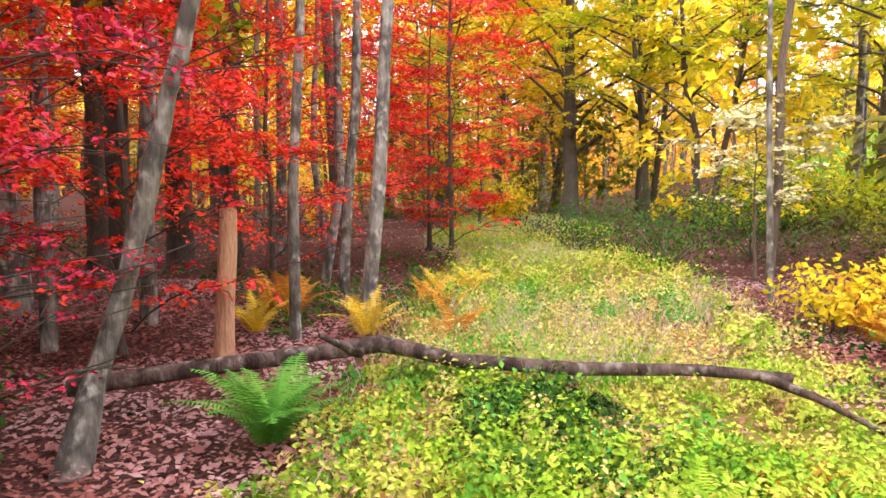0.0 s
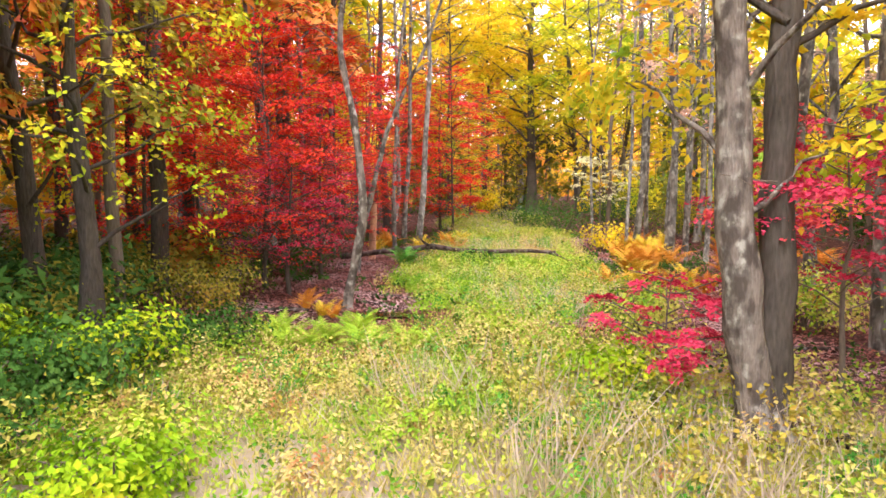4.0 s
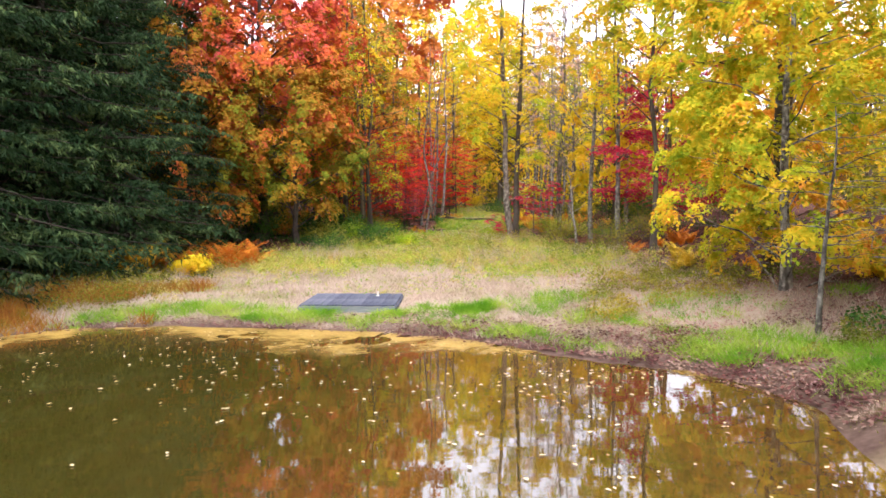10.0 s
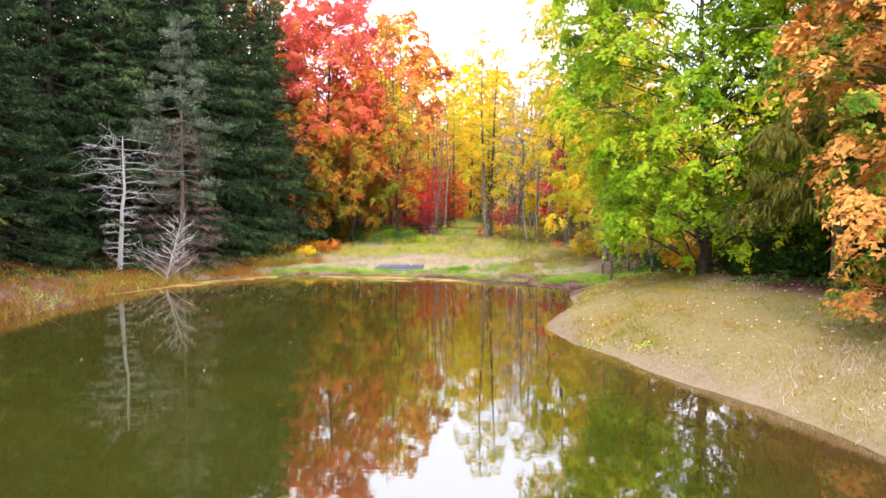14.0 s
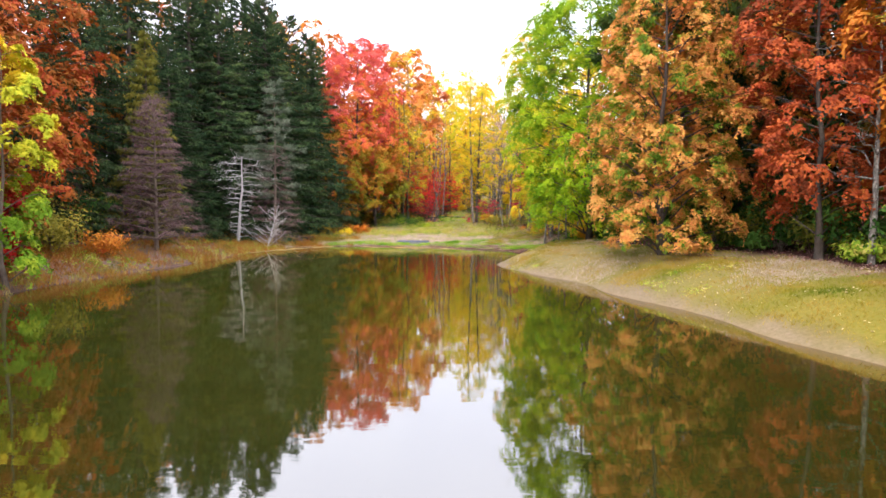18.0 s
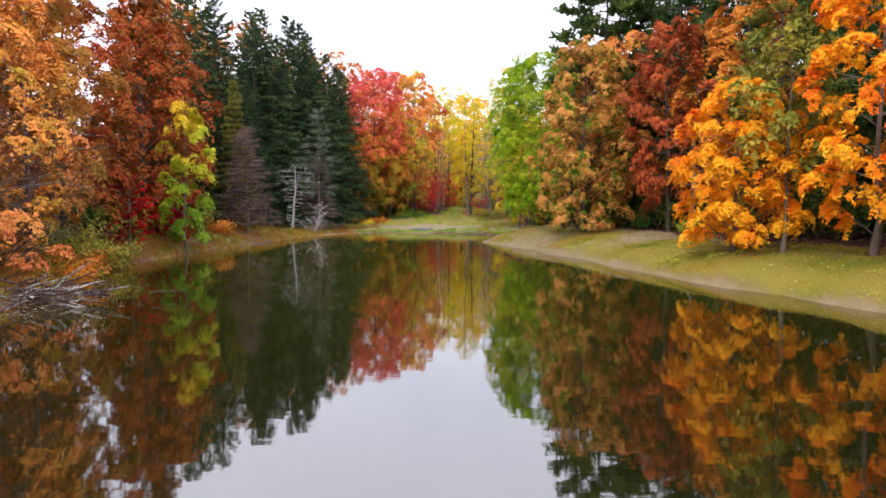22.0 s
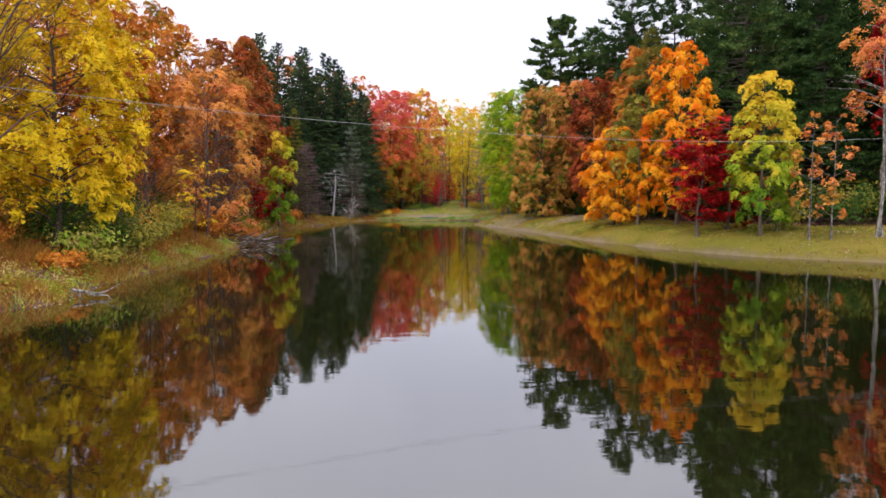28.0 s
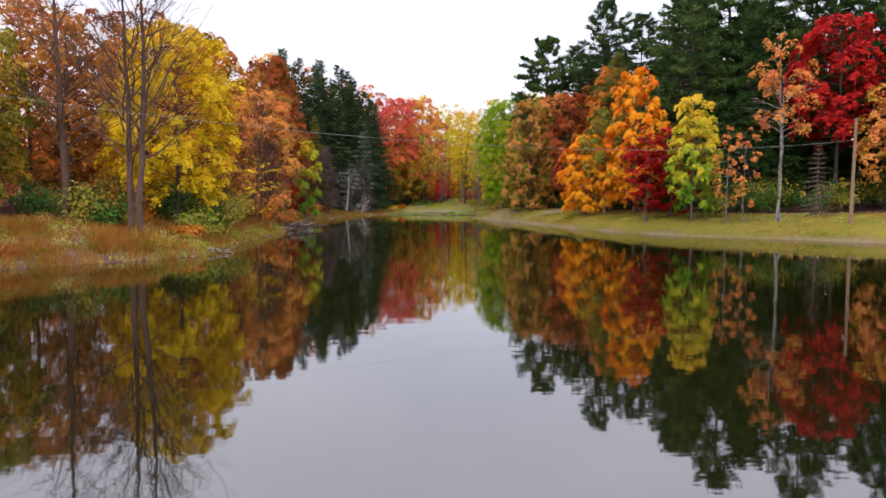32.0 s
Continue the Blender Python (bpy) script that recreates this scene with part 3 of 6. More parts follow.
def bare_meshes(seed, h, bark, trunk=0.05, lean=(0, 0), branches=24, reach=0.35, base=0.2, up=0.4, sub=4, droop=0.0, twig=0.005, crook=0.06, top_heavy=False):
    r = np.random.default_rng(seed)
    tb = Tubes()
    ax = curve_pts((0, 0, -0.2), (lean[0], lean[1], h), r, 9, crook)
    kk = np.linspace(0, 1, 9)
    tb.add(ax, trunk * (1.1 - 0.95 * kk), 7)
    stem, tb = tb, Tubes()
    for i in range(branches):
        k = base + (0.98 - base) * (i + r.uniform(0, 1)) / branches
        s = np.array([np.interp(k, kk, ax[:, c]) for c in range(3)])
        az = i * 2.4 + r.uniform(-0.6, 0.6)
        ln = h * reach * ((0.16 + 0.84 * k ** 2.5) if top_heavy else (1.1 - 0.75 * k)) * r.uniform(0.5, 1.15)
        e = s + np.array([np.cos(az) * ln, np.sin(az) * ln, ln * up * r.uniform(0.4, 1.4) - ln * droop])
        line = curve_pts(s, e, r, 6, 0.2)
        tb.add(line, np.linspace(trunk * 0.3 * (1.1 - k) + twig, twig, 6), 4)
        for j in range(sub):
            q = line[r.integers(2, 6)]
            e2 = q + (np.array([np.cos(az), np.sin(az), up - droop]) + r.normal(0, 0.6, 3)) * ln * r.uniform(0.2, 0.45)
            tb.add(curve_pts(q, e2, r, 4, 0.2), np.linspace(twig * 1.2, twig * 0.6, 4), 3)
    return stem.mesh("trunk", bark), tb.mesh("branchwork", bark)


def bush_at(name, x, y, h, radius, leaf, label, seed, n=1500, size=0.07, bark=None, category="bush", group="", flat=0.7, plain=False):
    r = np.random.default_rng(seed)
    tb, ends = Tubes(), []
    for i in range(14):
        az = i * 2.4
        e = np.array([np.cos(az) * radius * r.uniform(0.3, 0.95), np.sin(az) * radius * r.uniform(0.3, 0.95), h * r.uniform(0.35, 0.95)])
        ln = curve_pts((r.normal(0, 0.05), r.normal(0, 0.05), -0.1), e, r, 5, 0.12, 0.08)
        tb.add(ln, np.linspace(0.018, 0.005, 5), 4)
        ends += [ln[-1], ln[3], ln[2]]
    ends = np.array(ends)
    p = ends[r.integers(0, len(ends), n)] + r.normal(0, 1, (n, 3)) * np.array([1, 1, flat]) * radius * 0.2
    p[:, 2] = np.abs(p[:, 2]) * 0.97 + 0.03
    out = p - np.array([0, 0, h * 0.3])
    out /= np.linalg.norm(out, axis=1)[:, None] + 1e-6
    v, f = leaf_quads(p, size, r, face=out * 0.7 + np.array([0, 0, 0.3]), plain=plain)
    ob = thing(name, x, y, None, label, category, group)
    under("branchwork", tb.mesh("branchwork", bark or BARK_MID), ob)
    under("foliage", mesh_of("foliage", v, f, leaf), ob)
    return ob


# ---- ground, water ----


def axis_lines(a, b, step, far, grow=1.22):
    mid = list(np.arange(a, b + step * 0.5, step))
    out, s = [b], step
    while out[-1] < far:
        s *= grow
        out.append(out[-1] + s)
    neg, s = [a], step
    while neg[-1] > -far:
        s *= grow
        neg.append(neg[-1] - s)
    return np.array(neg[:0:-1] + mid + out[1:])


gx, gy = axis_lines(-34, 34, 0.5, 2500), axis_lines(10, 150, 0.5, 2500)
X, Y = np.meshgrid(gx, gy)
Z = ground_z(X, Y)
nx, ny = len(gx), len(gy)
idx = np.arange(nx * ny).reshape(ny, nx)
gf = np.stack([idx[:-1, :-1], idx[:-1, 1:], idx[1:, 1:], idx[1:, :-1]], -1).reshape(-1, 4)


def ground_material():
    m, nt, b = material("earth_and_leaf_litter")
    at = nt.nodes.new("ShaderNodeAttribute")
    at.attribute_name = "zone"
    sep = nt.nodes.new("ShaderNodeSeparateColor")
    nt.links.new(at.outputs["Color"], sep.inputs[0])
    fine, mid, big = noise_tex(nt, 9.0, 8), noise_tex(nt, 1.6, 5), noise_tex(nt, 0.25, 4)
    wood = ramp(nt, noise_tex(nt, 26.0, 8), [(0.015, 0.009, 0.008), (0.04, 0.018, 0.016), (0.14, 0.065, 0.055), (0.36, 0.22, 0.2)])
    mead = ramp(nt, math_node(nt, "ADD", math_node(nt, "MULTIPLY", fine, 0.6), math_node(nt, "MULTIPLY", mid, 0.45)),
                [(0.12, 0.12, 0.055), (0.3, 0.25, 0.17), (0.44, 0.35, 0.29), (0.55, 0.45, 0.4)])
    lawn = ramp(nt, math_node(nt, "ADD", math_node(nt, "MULTIPLY", fine, 0.5), math_node(nt, "MULTIPLY", big, 0.55)),
                [(0.07, 0.1, 0.01), (0.16, 0.17, 0.022), (0.26, 0.21, 0.045), (0.36, 0.24, 0.085)])
    mud = ramp(nt, math_node(nt, "ADD", math_node(nt, "MULTIPLY", fine, 0.5), math_node(nt, "MULTIPLY", mid, 0.5)),
               [(0.03, 0.02, 0.018), (0.08, 0.05, 0.042), (0.18, 0.12, 0.1), (0.32, 0.23, 0.17)])
    c = mix_rgb(nt, sep.outputs[0], wood, mead)
    c = mix_rgb(nt, sep.outputs[1], c, lawn)
    c = mix_rgb(nt, sep.outputs[2], c, mud)
    nt.links.new(c, b.inputs["Base Color"])
    b.inputs["Roughness"].default_value = 1.0
    b.inputs["Specular IOR Level"].default_value = 0.04
    bump(nt, b, fine, 0.7, 0.05)
    return m


me = mesh_of("ground", np.stack([X, Y, Z], -1).reshape(-1, 3), gf, ground_material(), True)
sd = shore_dist(X, Y)
wb = wob(X, Y, 0.5) * 1.6


def meadow_mask(x, y):
    w = wob(x, y, 0.5) * 1.2
    edge = 118.0 - 0.75 * np.abs(x - 1.5) + w
    m = smooth(1.5, -1.5, y - edge) * smooth(88, 96, y) * smooth(11.5, 8.0, x + w * 0.5 + 0.25 * (y - 96))
    m *= smooth(-17, -13, x)
    bank = smooth(96, 92, y) * smooth(5.0, 3.0, shore_dist(x, y) + w * 0.6) * (x < 0)
    south = (x < -8) * (y < 62) * smooth(9, 6, shore_dist(x, y) + w)
    return np.clip(m + bank + south, 0, 1)


def lawn_mask(x, y):
    w = wob(x, y, 0.45) * 0.7
    wide = np.interp(y, [40, 50, 60, 75, 88, 94], [13, 8.0, 6.0, 5.2, 4.5, 1.0])
    return smooth(1.2, -0.6, shore_dist(x, y) + w - wide) * smooth(96, 92, y) * (x > 0)


def path_mask(x, y):
    mid = np.interp(y, [114, 117, 118.6, 120.2, 122.3, 125.6, 130, 150], [-1.5, -1.2, -0.3, 1.5, 1.6, 2.0, 2.6, 3.4])
    half = np.interp(y, [114, 117, 118.6, 120.2, 122.3, 125.6, 130, 150], [4.2, 3.4, 2.3, 1.6, 2.0, 1.8, 1.8, 2.2])
    return (smooth(0.4, -0.4, np.abs(x - mid) - half + 0.45 * wob(x, y, 0.9)) * smooth(114, 117, y) * smooth(150, 138, y) * (1 - np.exp(-((x + 0.15) ** 2 + (y - 120.1) ** 2) / 0.7))) * smooth(0.55, 1.05, np.hypot(x + 0.4, y - 124.2))


zone = np.zeros((ny, nx, 4), np.float32)
zone[..., 0] = meadow_mask(X, Y) * np.where(Y > 95, 1.0, 0.3)
corner = 0.7 * lawn_mask(X, Y) * smooth(60, 78, Y)
zone[..., 0] = np.maximum(zone[..., 0], corner)
zone[..., 1] = np.clip(lawn_mask(X, Y) * (1 - 0.45 * smooth(60, 78, Y)) + 0.75 * path_mask(X, Y), 0, 1)
zone[..., 2] = smooth(0.75 + 0.7 * (Y > 95) + 1.3 * smooth(-1, 2, X) * (Y > 93), 0.2, sd + wob(X, Y, 1.7) * 0.3) * (1 - 0.8 * smooth(0.5, 4, X) * (Y < 92))
rim = 0.6 * smooth(0.6, 0.2, sd + 0.2 * wob(X, Y, 1.3)) * (X > 0) * (Y < 92)
zone[..., 1] *= 1 - rim
zone[..., 0] = np.maximum(zone[..., 0], rim)
zone[..., 3] = 1
att = me.color_attributes.new("zone", "FLOAT_COLOR", "POINT")
att.data.foreach_set("color", zone.ravel())
ground = tagged(new("ground", me), "leaf-strewn woodland floor, meadow and grassy pond banks", "ground", kind="structure")


def water_material():
    m, nt, b = material("pond_water")
    at = nt.nodes.new("ShaderNodeAttribute")
    at.attribute_name = "shallow"
    n = noise_tex(nt, 0.35, 4)
    deep = ramp(nt, n, [(0.005, 0.005, 0.0015), (0.008, 0.008, 0.002), (0.012, 0.011, 0.003)])
    brown = ramp(nt, noise_tex(nt, 0.9, 5), [(0.045, 0.022, 0.008), (0.095, 0.05, 0.015), (0.15, 0.085, 0.022)])
    olive = ramp(nt, n, [(0.024, 0.027, 0.004), (0.036, 0.039, 0.005), (0.05, 0.05, 0.007)])
    sep = nt.nodes.new("ShaderNodeSeparateColor")
    nt.links.new(at.outputs["Color"], sep.inputs[0])
    deep = mix_rgb(nt, sep.outputs[1], deep, olive)
    nt.links.new(mix_rgb(nt, sep.outputs[0], deep, brown), b.inputs["Base Color"])
    b.inputs["Roughness"].default_value = 0.03
    b.inputs["IOR"].default_value = 2.7
    rip = noise_tex(nt, 1.6, 3, stretch=(0.6, 1.6, 1))
    bump(nt, b, rip, 0.075, 0.02)
    return m


wx, wy = np.arange(-60, 75, 1.0), np.arange(-70, 103, 1.0)
WX, WY = np.meshgrid(wx, wy)
wi = np.arange(len(wx) * len(wy)).reshape(len(wy), len(wx))
wf = np.stack([wi[:-1, :-1], wi[:-1, 1:], wi[1:, 1:], wi[1:, :-1]], -1).reshape(-1, 4)
wsd = shore_dist(WX, WY)
keep = (wsd < 2.5).ravel()[wf].any(1)
wm = mesh_of("water", np.stack([WX, WY, WX * 0], -1).reshape(-1, 3), wf[keep], water_material(), True)
sh_att = wm.color_attributes.new("shallow", "FLOAT_COLOR", "POINT")
shv = np.clip(smooth(-3.0, -0.2, wsd) * 0.8 + smooth(76, 97, WY) * (0.22 + 0.6 * smooth(-6, 4, WX)), 0, 1).ravel()
sh_att.data.foreach_set("color", np.stack([shv, smooth(34, 80, WY).ravel(), shv, np.ones_like(shv)], -1).astype(np.float32).ravel())
water = tagged(new("water", wm), "still olive-brown pond water mirroring the trees", "pond", kind="structure")

# ---- trees on the right-hand bank ----
B = broadleaf_meshes
tree_at("maple_tree", 17.3, 47.2, B(11, 9.0, 1.75, 0.9, LIME_TOP, BARK_MID, 38000, 0.066, 0.1, "round", 44, 0.5, spray=0.58), "young maple turning from green to lemon yellow on the bank")
tree_at("maple_tree", 15.4, 55.6, B(12, 12.2, 2.2, 1.0, ORANGE, BARK_MID, 46000, 0.074, 0.13, "round", 46, 0.5, spray=0.7), "tall bright orange sugar maple on the grassy bank")
tree_at("maple_tree", 12.6, 60.4, B(13, 7.3, 2.4, 0.3, ORANGE, BARK_MID, 56000, 0.064, 0.11, "round", 46, 0.5, spray=0.65), "round glowing orange maple at the lawn's edge")
tree_at("maple_tree", 14.9, 50.0, B(14, 7.4, 2.1, 1.1, CRIMSON, BARK_MID, 15000, 0.085, 0.1, "round", 32, 0.22), "dark crimson maple with flat leaf layers")
tree_at("maple_tree", 17.0, 51.0, B(15, 7.2, 2.3, 0.4, CRIMSON, BARK_MID, 9000, 0.11, 0.1, "round", 28, 0.22), "dark crimson maple with flat leaf layers")
tree_at("sapling", 13.6, 58.5, B(16, 9.2, 1.9, 3.0, OLIVE, BARK_MID, 5000, 0.11, 0.09, "round", 24), "thin olive-yellow tree between the orange maples")
tree_at("maple_tree", 9.3, 76.6, B(17, 12.6, 3.1, 0.2, SUNSET, BARK_DARK, 100000, 0.058, 0.18, "round", 64, 0.45, spray=0.72), "broad rust-orange maple with drooping leaf tiers")
tree_at("maple_tree", 12.9, 79.6, B(18, 13.5, 3.4, 2.0, PEACH, BARK_DARK, 34000, 0.085, 0.2, "round", 44, 0.35, spray=1.0), "golden brown maple behind the bank")
tree_at("maple_tree", 8.6, 88.4, B(19, 14.2, 4.8, 0.9, GREEN, BARK_DARK, 130000, 0.066, 0.17, "round", 92, 0.35, spray=0.85), "large still-green maple turning lime at the pond's corner")
tree_at("oak_tree", 15.9, 74.2, B(20, 13.5, 3.0, 2.0, BROWN, BARK_PALE, 4500, 0.12, 0.15, "round", 30, 0.3, bare=0.35), "half-bare tree with a pale trunk and rusty leaves")
tree_at("maple_tree", 13.5, 72.2, B(28, 12.5, 2.6, 1.4, RUSSET, BARK_DARK, 32000, 0.075, 0.13, "round", 44, 0.3, spray=0.8), "russet-red maple with flat leaf layers", group="russet maples")
tree_at("maple_tree", 16.6, 69.0, B(29, 14.5, 2.8, 2.4, RUST, BARK_DARK, 18000, 0.11, 0.18, "round", 44, 0.5, spray=1.0), "tall rusty maple before the pines", group="russet maples")
tree_at("bare_tree", 14.3, 70.4, bare_meshes(29, 8.5, BARK_PALE, 0.12, (0.2, 0.2), 22, 0.3, 0.3, 0.3, 5, twig=0.012), "pale-trunked tree with bare crooked branches")
tree_at("maple_tree", 18.6, 72.5, B(21, 9.0, 3.0, 1.2, BROWN, BARK_DARK, 10000, 0.13, 0.15, "round", 32, 0.25), "rusty red maple below the pines")
tree_at("ash_tree", 22.4, 44.4, B(22, 12.6, 1.9, 6.2, PEACH, BARK_PALE, 5200, 0.07, 0.12, "round", 30, 0.3, stems=2, fork_out=0.04, bare=0.4, spray=0.55), "slender pale-barked tree with a thin orange crown")
for i, (tx, ty, th) in enumerate(((19.0, 45.2, 6.8), (20.0, 44.8, 6.6), (18.8, 48.4, 7.2))):
    tree_at("sapling", tx, ty, B(30 + i, th, 1.0, 1.2, PEACH, BARK_GREY, 650, 0.1, 0.055, "round", 22, 0.3, bare=0.5), "thin grey sapling with few peach leaves", group="saplings on the bank")
tree_at("maple_tree", 31.0, 53.0, B(23, 15.5, 3.7, 5.0, CRIMSON, BARK_DARK, 12000, 0.16, 0.2, "round", 34, 0.3, plain=True), "tall deep red maple before the pines")
tree_at("maple_tree", 33.5, 48.0, B(24, 9.5, 3.0, 2.5, PEACH, BARK_MID, 7000, 0.14, 0.15, "round", 26, 0.3), "orange maple near the utility pole")
tree_at("maple_tree", 8.5, 101.0, B(25, 10.5, 3.0, 0.4, MIXED, BARK_GREY, 64000, 0.055, 0.13, "round", 38, 0.28, plain=False), "yellow maple leaning over the meadow's edge")
tree_at("maple_tree", 10.2, 104.5, B(26, 14.0, 3.2, 2.5, MIXED, BARK_DARK, 22000, 0.09, 0.18, "round", 34, 0.3), "tall yellow maple with dark branches")
for i, (tx, ty) in enumerate(((7.5, 97.6), (8.3, 96.0), (9.4, 95.2), (7.0, 93.8), (10.2, 92.8), (8.0, 91.4))):
    tree_at("bare_tree", tx, ty, bare_meshes(60 + i, 4.5 + i % 3, BARK_GREY, 0.06, (0.2 * (-1) ** i, 0.1), 22, 0.32, 0.35, 0.1, 4), "thin grey-brown trunk with bare brittle twigs", group="thin trunks under the maples")

pines = [(17.0, 89.0, 21.0, 4.0), (18.5, 79.0, 24.0, 4.6), (24.0, 69.0, 23.0, 4.6), (29.0, 63.5, 22.0, 4.4), (34.0, 59.5, 21.0, 4.2), (22.0, 60.5, 20.0, 4.0), (27.0, 74.0, 25.0, 4.8),
         (33.0, 69.0, 24.0, 4.8), (40.0, 62.0, 22.0, 4.6), (38.5, 52.5, 19.0, 4.4), (19.5, 93.5, 18.5, 4.0), (25.5, 56.0, 13.0, 4), (20.0, 54.0, 10.0, 3), (30.5, 57.5, 15.0, 4), (36.5, 47.5, 15.0, 4), (44.0, 46.0, 18.0, 4), (20.0, 90.5, 17.0, 4), (19.5, 83.5, 19.5, 4), (21.0, 73.5, 21.0, 4), (27.0, 59.0, 18.0, 4), (28.0, 67.0, 26.0, 4), (34.5, 63.0, 26.0, 4), (40.0, 57.0, 25.0, 4), (46.0, 53.0, 25.0, 4), (51.0, 47.0, 23.0, 4)]
pm = [conifer_meshes(90 + i, 20.0, 5.6, 0.6 + i, PINE, BARK_DARK, 36000, -0.02, 0.34, 0.09, 0.26, 38, 0.1, 0.02, plume=True) for i in range(3)]
for i, (px, py, ph, pr) in enumerate(pines):
    tree_at("white_pine", px, py, pm[i % 3], "tall dark green white pine with layered plumes", "pine", "pines behind the bank", 53 * i, scale=ph / 20)
tree_at("white_pine", 16.0, 64.0, conifer_meshes(95, 15.0, 2.8, 2.0, PINE_Y, BARK_DARK, 8000, 0.1, 0.34, 0.1, 0.16, 20, 0.1, 0.2, plume=True), "yellowing pine behind the orange maple", "pine")
tree_at("spruce", 25.6, 45.6, conifer_meshes(96, 5.2, 1.5, 0.15, DEADTWIG, BARK_MID, 900, 0.3, 0.18, 0.02, 0.07, 16, 0.2, 0.2), "small dead grey spruce on the bank")
tree_at("maple_tree", 13.4, 91.0, B(27, 15.0, 3.6, 2.0, GREEN, BARK_DARK, 26000, 0.1, 0.2, "round", 40, 0.4), "lime-green maple behind the pond's corner")
tree_at("spruce", 10.3, 83.4, conifer_meshes(97, 9.0, 2.9, 2.4, PINE_Y, BARK_MID, 20000, 0.3, 0.3, 0.05, 0.16, 14, 1.3, 0.1), "drooping olive spruce under the maples")

tree_at("white_pine", 12.0, 82.5, conifer_meshes(98, 20.5, 4.6, 9.0, PINE, BARK_DARK, 16000, 0.02, 0.42, 0.17, 0.24, 18, 0.1, 0.05, plume=True), "tall white pine with a high crown behind the maples", "pine")

# ---- trees on the left-hand bank ----
sm = [conifer_meshes(100 + i, 20.0, 5.4, 0.4, SPRUCE, BARK_DARK, 54000, 0.3, 0.23, 0.055, 0.24, 42, 0.55, 0.05, 0.72) for i in range(3)]
spruces = [(-19.5, 100.6, 19.5), (-15.4, 104.6, 19.8), (-14.3, 103.4, 18.4), (-20.5, 93.0, 19.0), (-24.0, 98.0, 21.0), (-20.0, 106.5, 21.0), (-12.2, 109.5, 16.5), (-12.2, 111.6, 13.0), (-15.5, 110.0, 18.0),
           (-18.4, 97.8, 17.5), (-22.5, 84.0, 17.0), (-17.0, 106.5, 20.5), (-12.8, 116.0, 17.0), (-17.8, 92.5, 12.0), (-16.8, 99.4, 17.0), (-13.2, 107.0, 17.5), (-22.0, 89.0, 18.5)]
for i, (sx, sy, shh) in enumerate(spruces):
    tree_at("spruce", sx, sy, sm[i % 3], "dense dark green Norway spruce reaching the ground", "spruce", "spruces along the pond", 67 * i, scale=shh / 18.6)
tree_at("spruce", -17.6, 88.6, conifer_meshes(104, 12.4, 2.3, 0.6, PINE_Y, BARK_DARK, 12000, 0.35, 0.3, 0.08, 0.15, 26, 0.5, 0.08), "olive-green spruce behind the dead one")
grey = tree_at("spruce", -12.2, 97.5, conifer_meshes(105, 12.0, 2.1, 3.6, GREYSPRUCE, BARK_MID, 12000, 0.2, 0.2, 0.045, 0.12, 13, 0.1, 0.2, plume=True), "sparse grey-green spruce dying at its foot")
under("deadwood", conifer_meshes(107, 6.8, 2.3, 0.8, DEADTWIG, BARK_MID, 7000, 0.2, 0.3, 0.016, 0.1, 15, 0.25, 0.2, 0.3)[1], grey, "bare mauve-brown lower boughs")
tree_at("larch", -15.6, 84.9, conifer_meshes(106, 8.2, 2.4, 0.4, DEADTWIG, BARK_MID, 11000, -0.25, 0.34, 0.02, 0.12, 22, 0.3, 0.05, 0.6), "leafless mauve-brown conifer with fine hanging twigs")
tree_at("maple_tree", -19.0, 74.4, B(41, 17.0, 3.8, 1.0, BROWN, BARK_DARK, 34000, 0.105, 0.25, "cone", 60, 0.55, spray=1.2), "tall russet-brown oak-like tree")
tree_at("maple_tree", -15.5, 72.0, B(42, 8.9, 1.5, 0.6, LIME_TOP, BARK_MID, 15000, 0.08, 0.09, "round", 26, 0.5, spray=0.8), "slim lime-yellow maple at the water's edge")
tree_at("maple_tree", -16.8, 67.2, B(43, 4.4, 1.35, 0.6, CRIMSON, BARK_MID, 5000, 0.08, 0.08, "round", 26, 0.22), "small dark crimson maple on the bank")
tree_at("maple_tree", -17.3, 73.6, B(48, 3.6, 1.6, 0.4, CRIMSON, BARK_MID, 3500, 0.1, 0.06, "round", 20, 0.25), "small dark crimson maple on the bank")
tree_at("maple_tree", -16.2, 54.2, B(44, 10.6, 3.2, 0.5, PEACH, BARK_GREY, 22000, 0.08, 0.13, "round", 50, 0.3, bare=0.35, twigs=5, spray=0.7), "airy peach and yellow tree losing its leaves")
tree_at("maple_tree", -16.8, 58.2, B(45, 13.2, 3.0, 2.0, TAWNY, BARK_GREY, 20000, 0.085, 0.13, "column", 50, 0.3, bare=0.35, twigs=5, spray=0.8), "tall thin tree with pinkish brown leaves")
tree_at("maple_tree", -22.5, 61.0, B(46, 16.0, 3.8, 2.5, RUST, BARK_DARK, 22000, 0.115, 0.2, "round", 38, 0.4, plain=True), "tall red-orange maple in the wood")
tree_at("maple_tree", -19.0, 65.5, B(47, 15.0, 3.4, 2.0, BROWN, BARK_DARK, 20000, 0.11, 0.2, "column", 38, 0.4, plain=True), "tall rusty maple in the wood")
tree_at("maple_tree", -20.5, 80.5, B(49, 15.0, 3.6, 2.0, BROWN, BARK_DARK, 18000, 0.115, 0.2, "round", 34, 0.4, plain=True), "russet tree before the spruces")
tree_at("sapling", -14.2, 46.8, B(55, 5.4, 1.6, 1.4, LEMON, BARK_BROWN, 1500, 0.06, 0.045, "round", 24, 0.2, bare=0.3, twigs=4, rise=0.5), "thin sapling with scattered hanging yellow leaves")
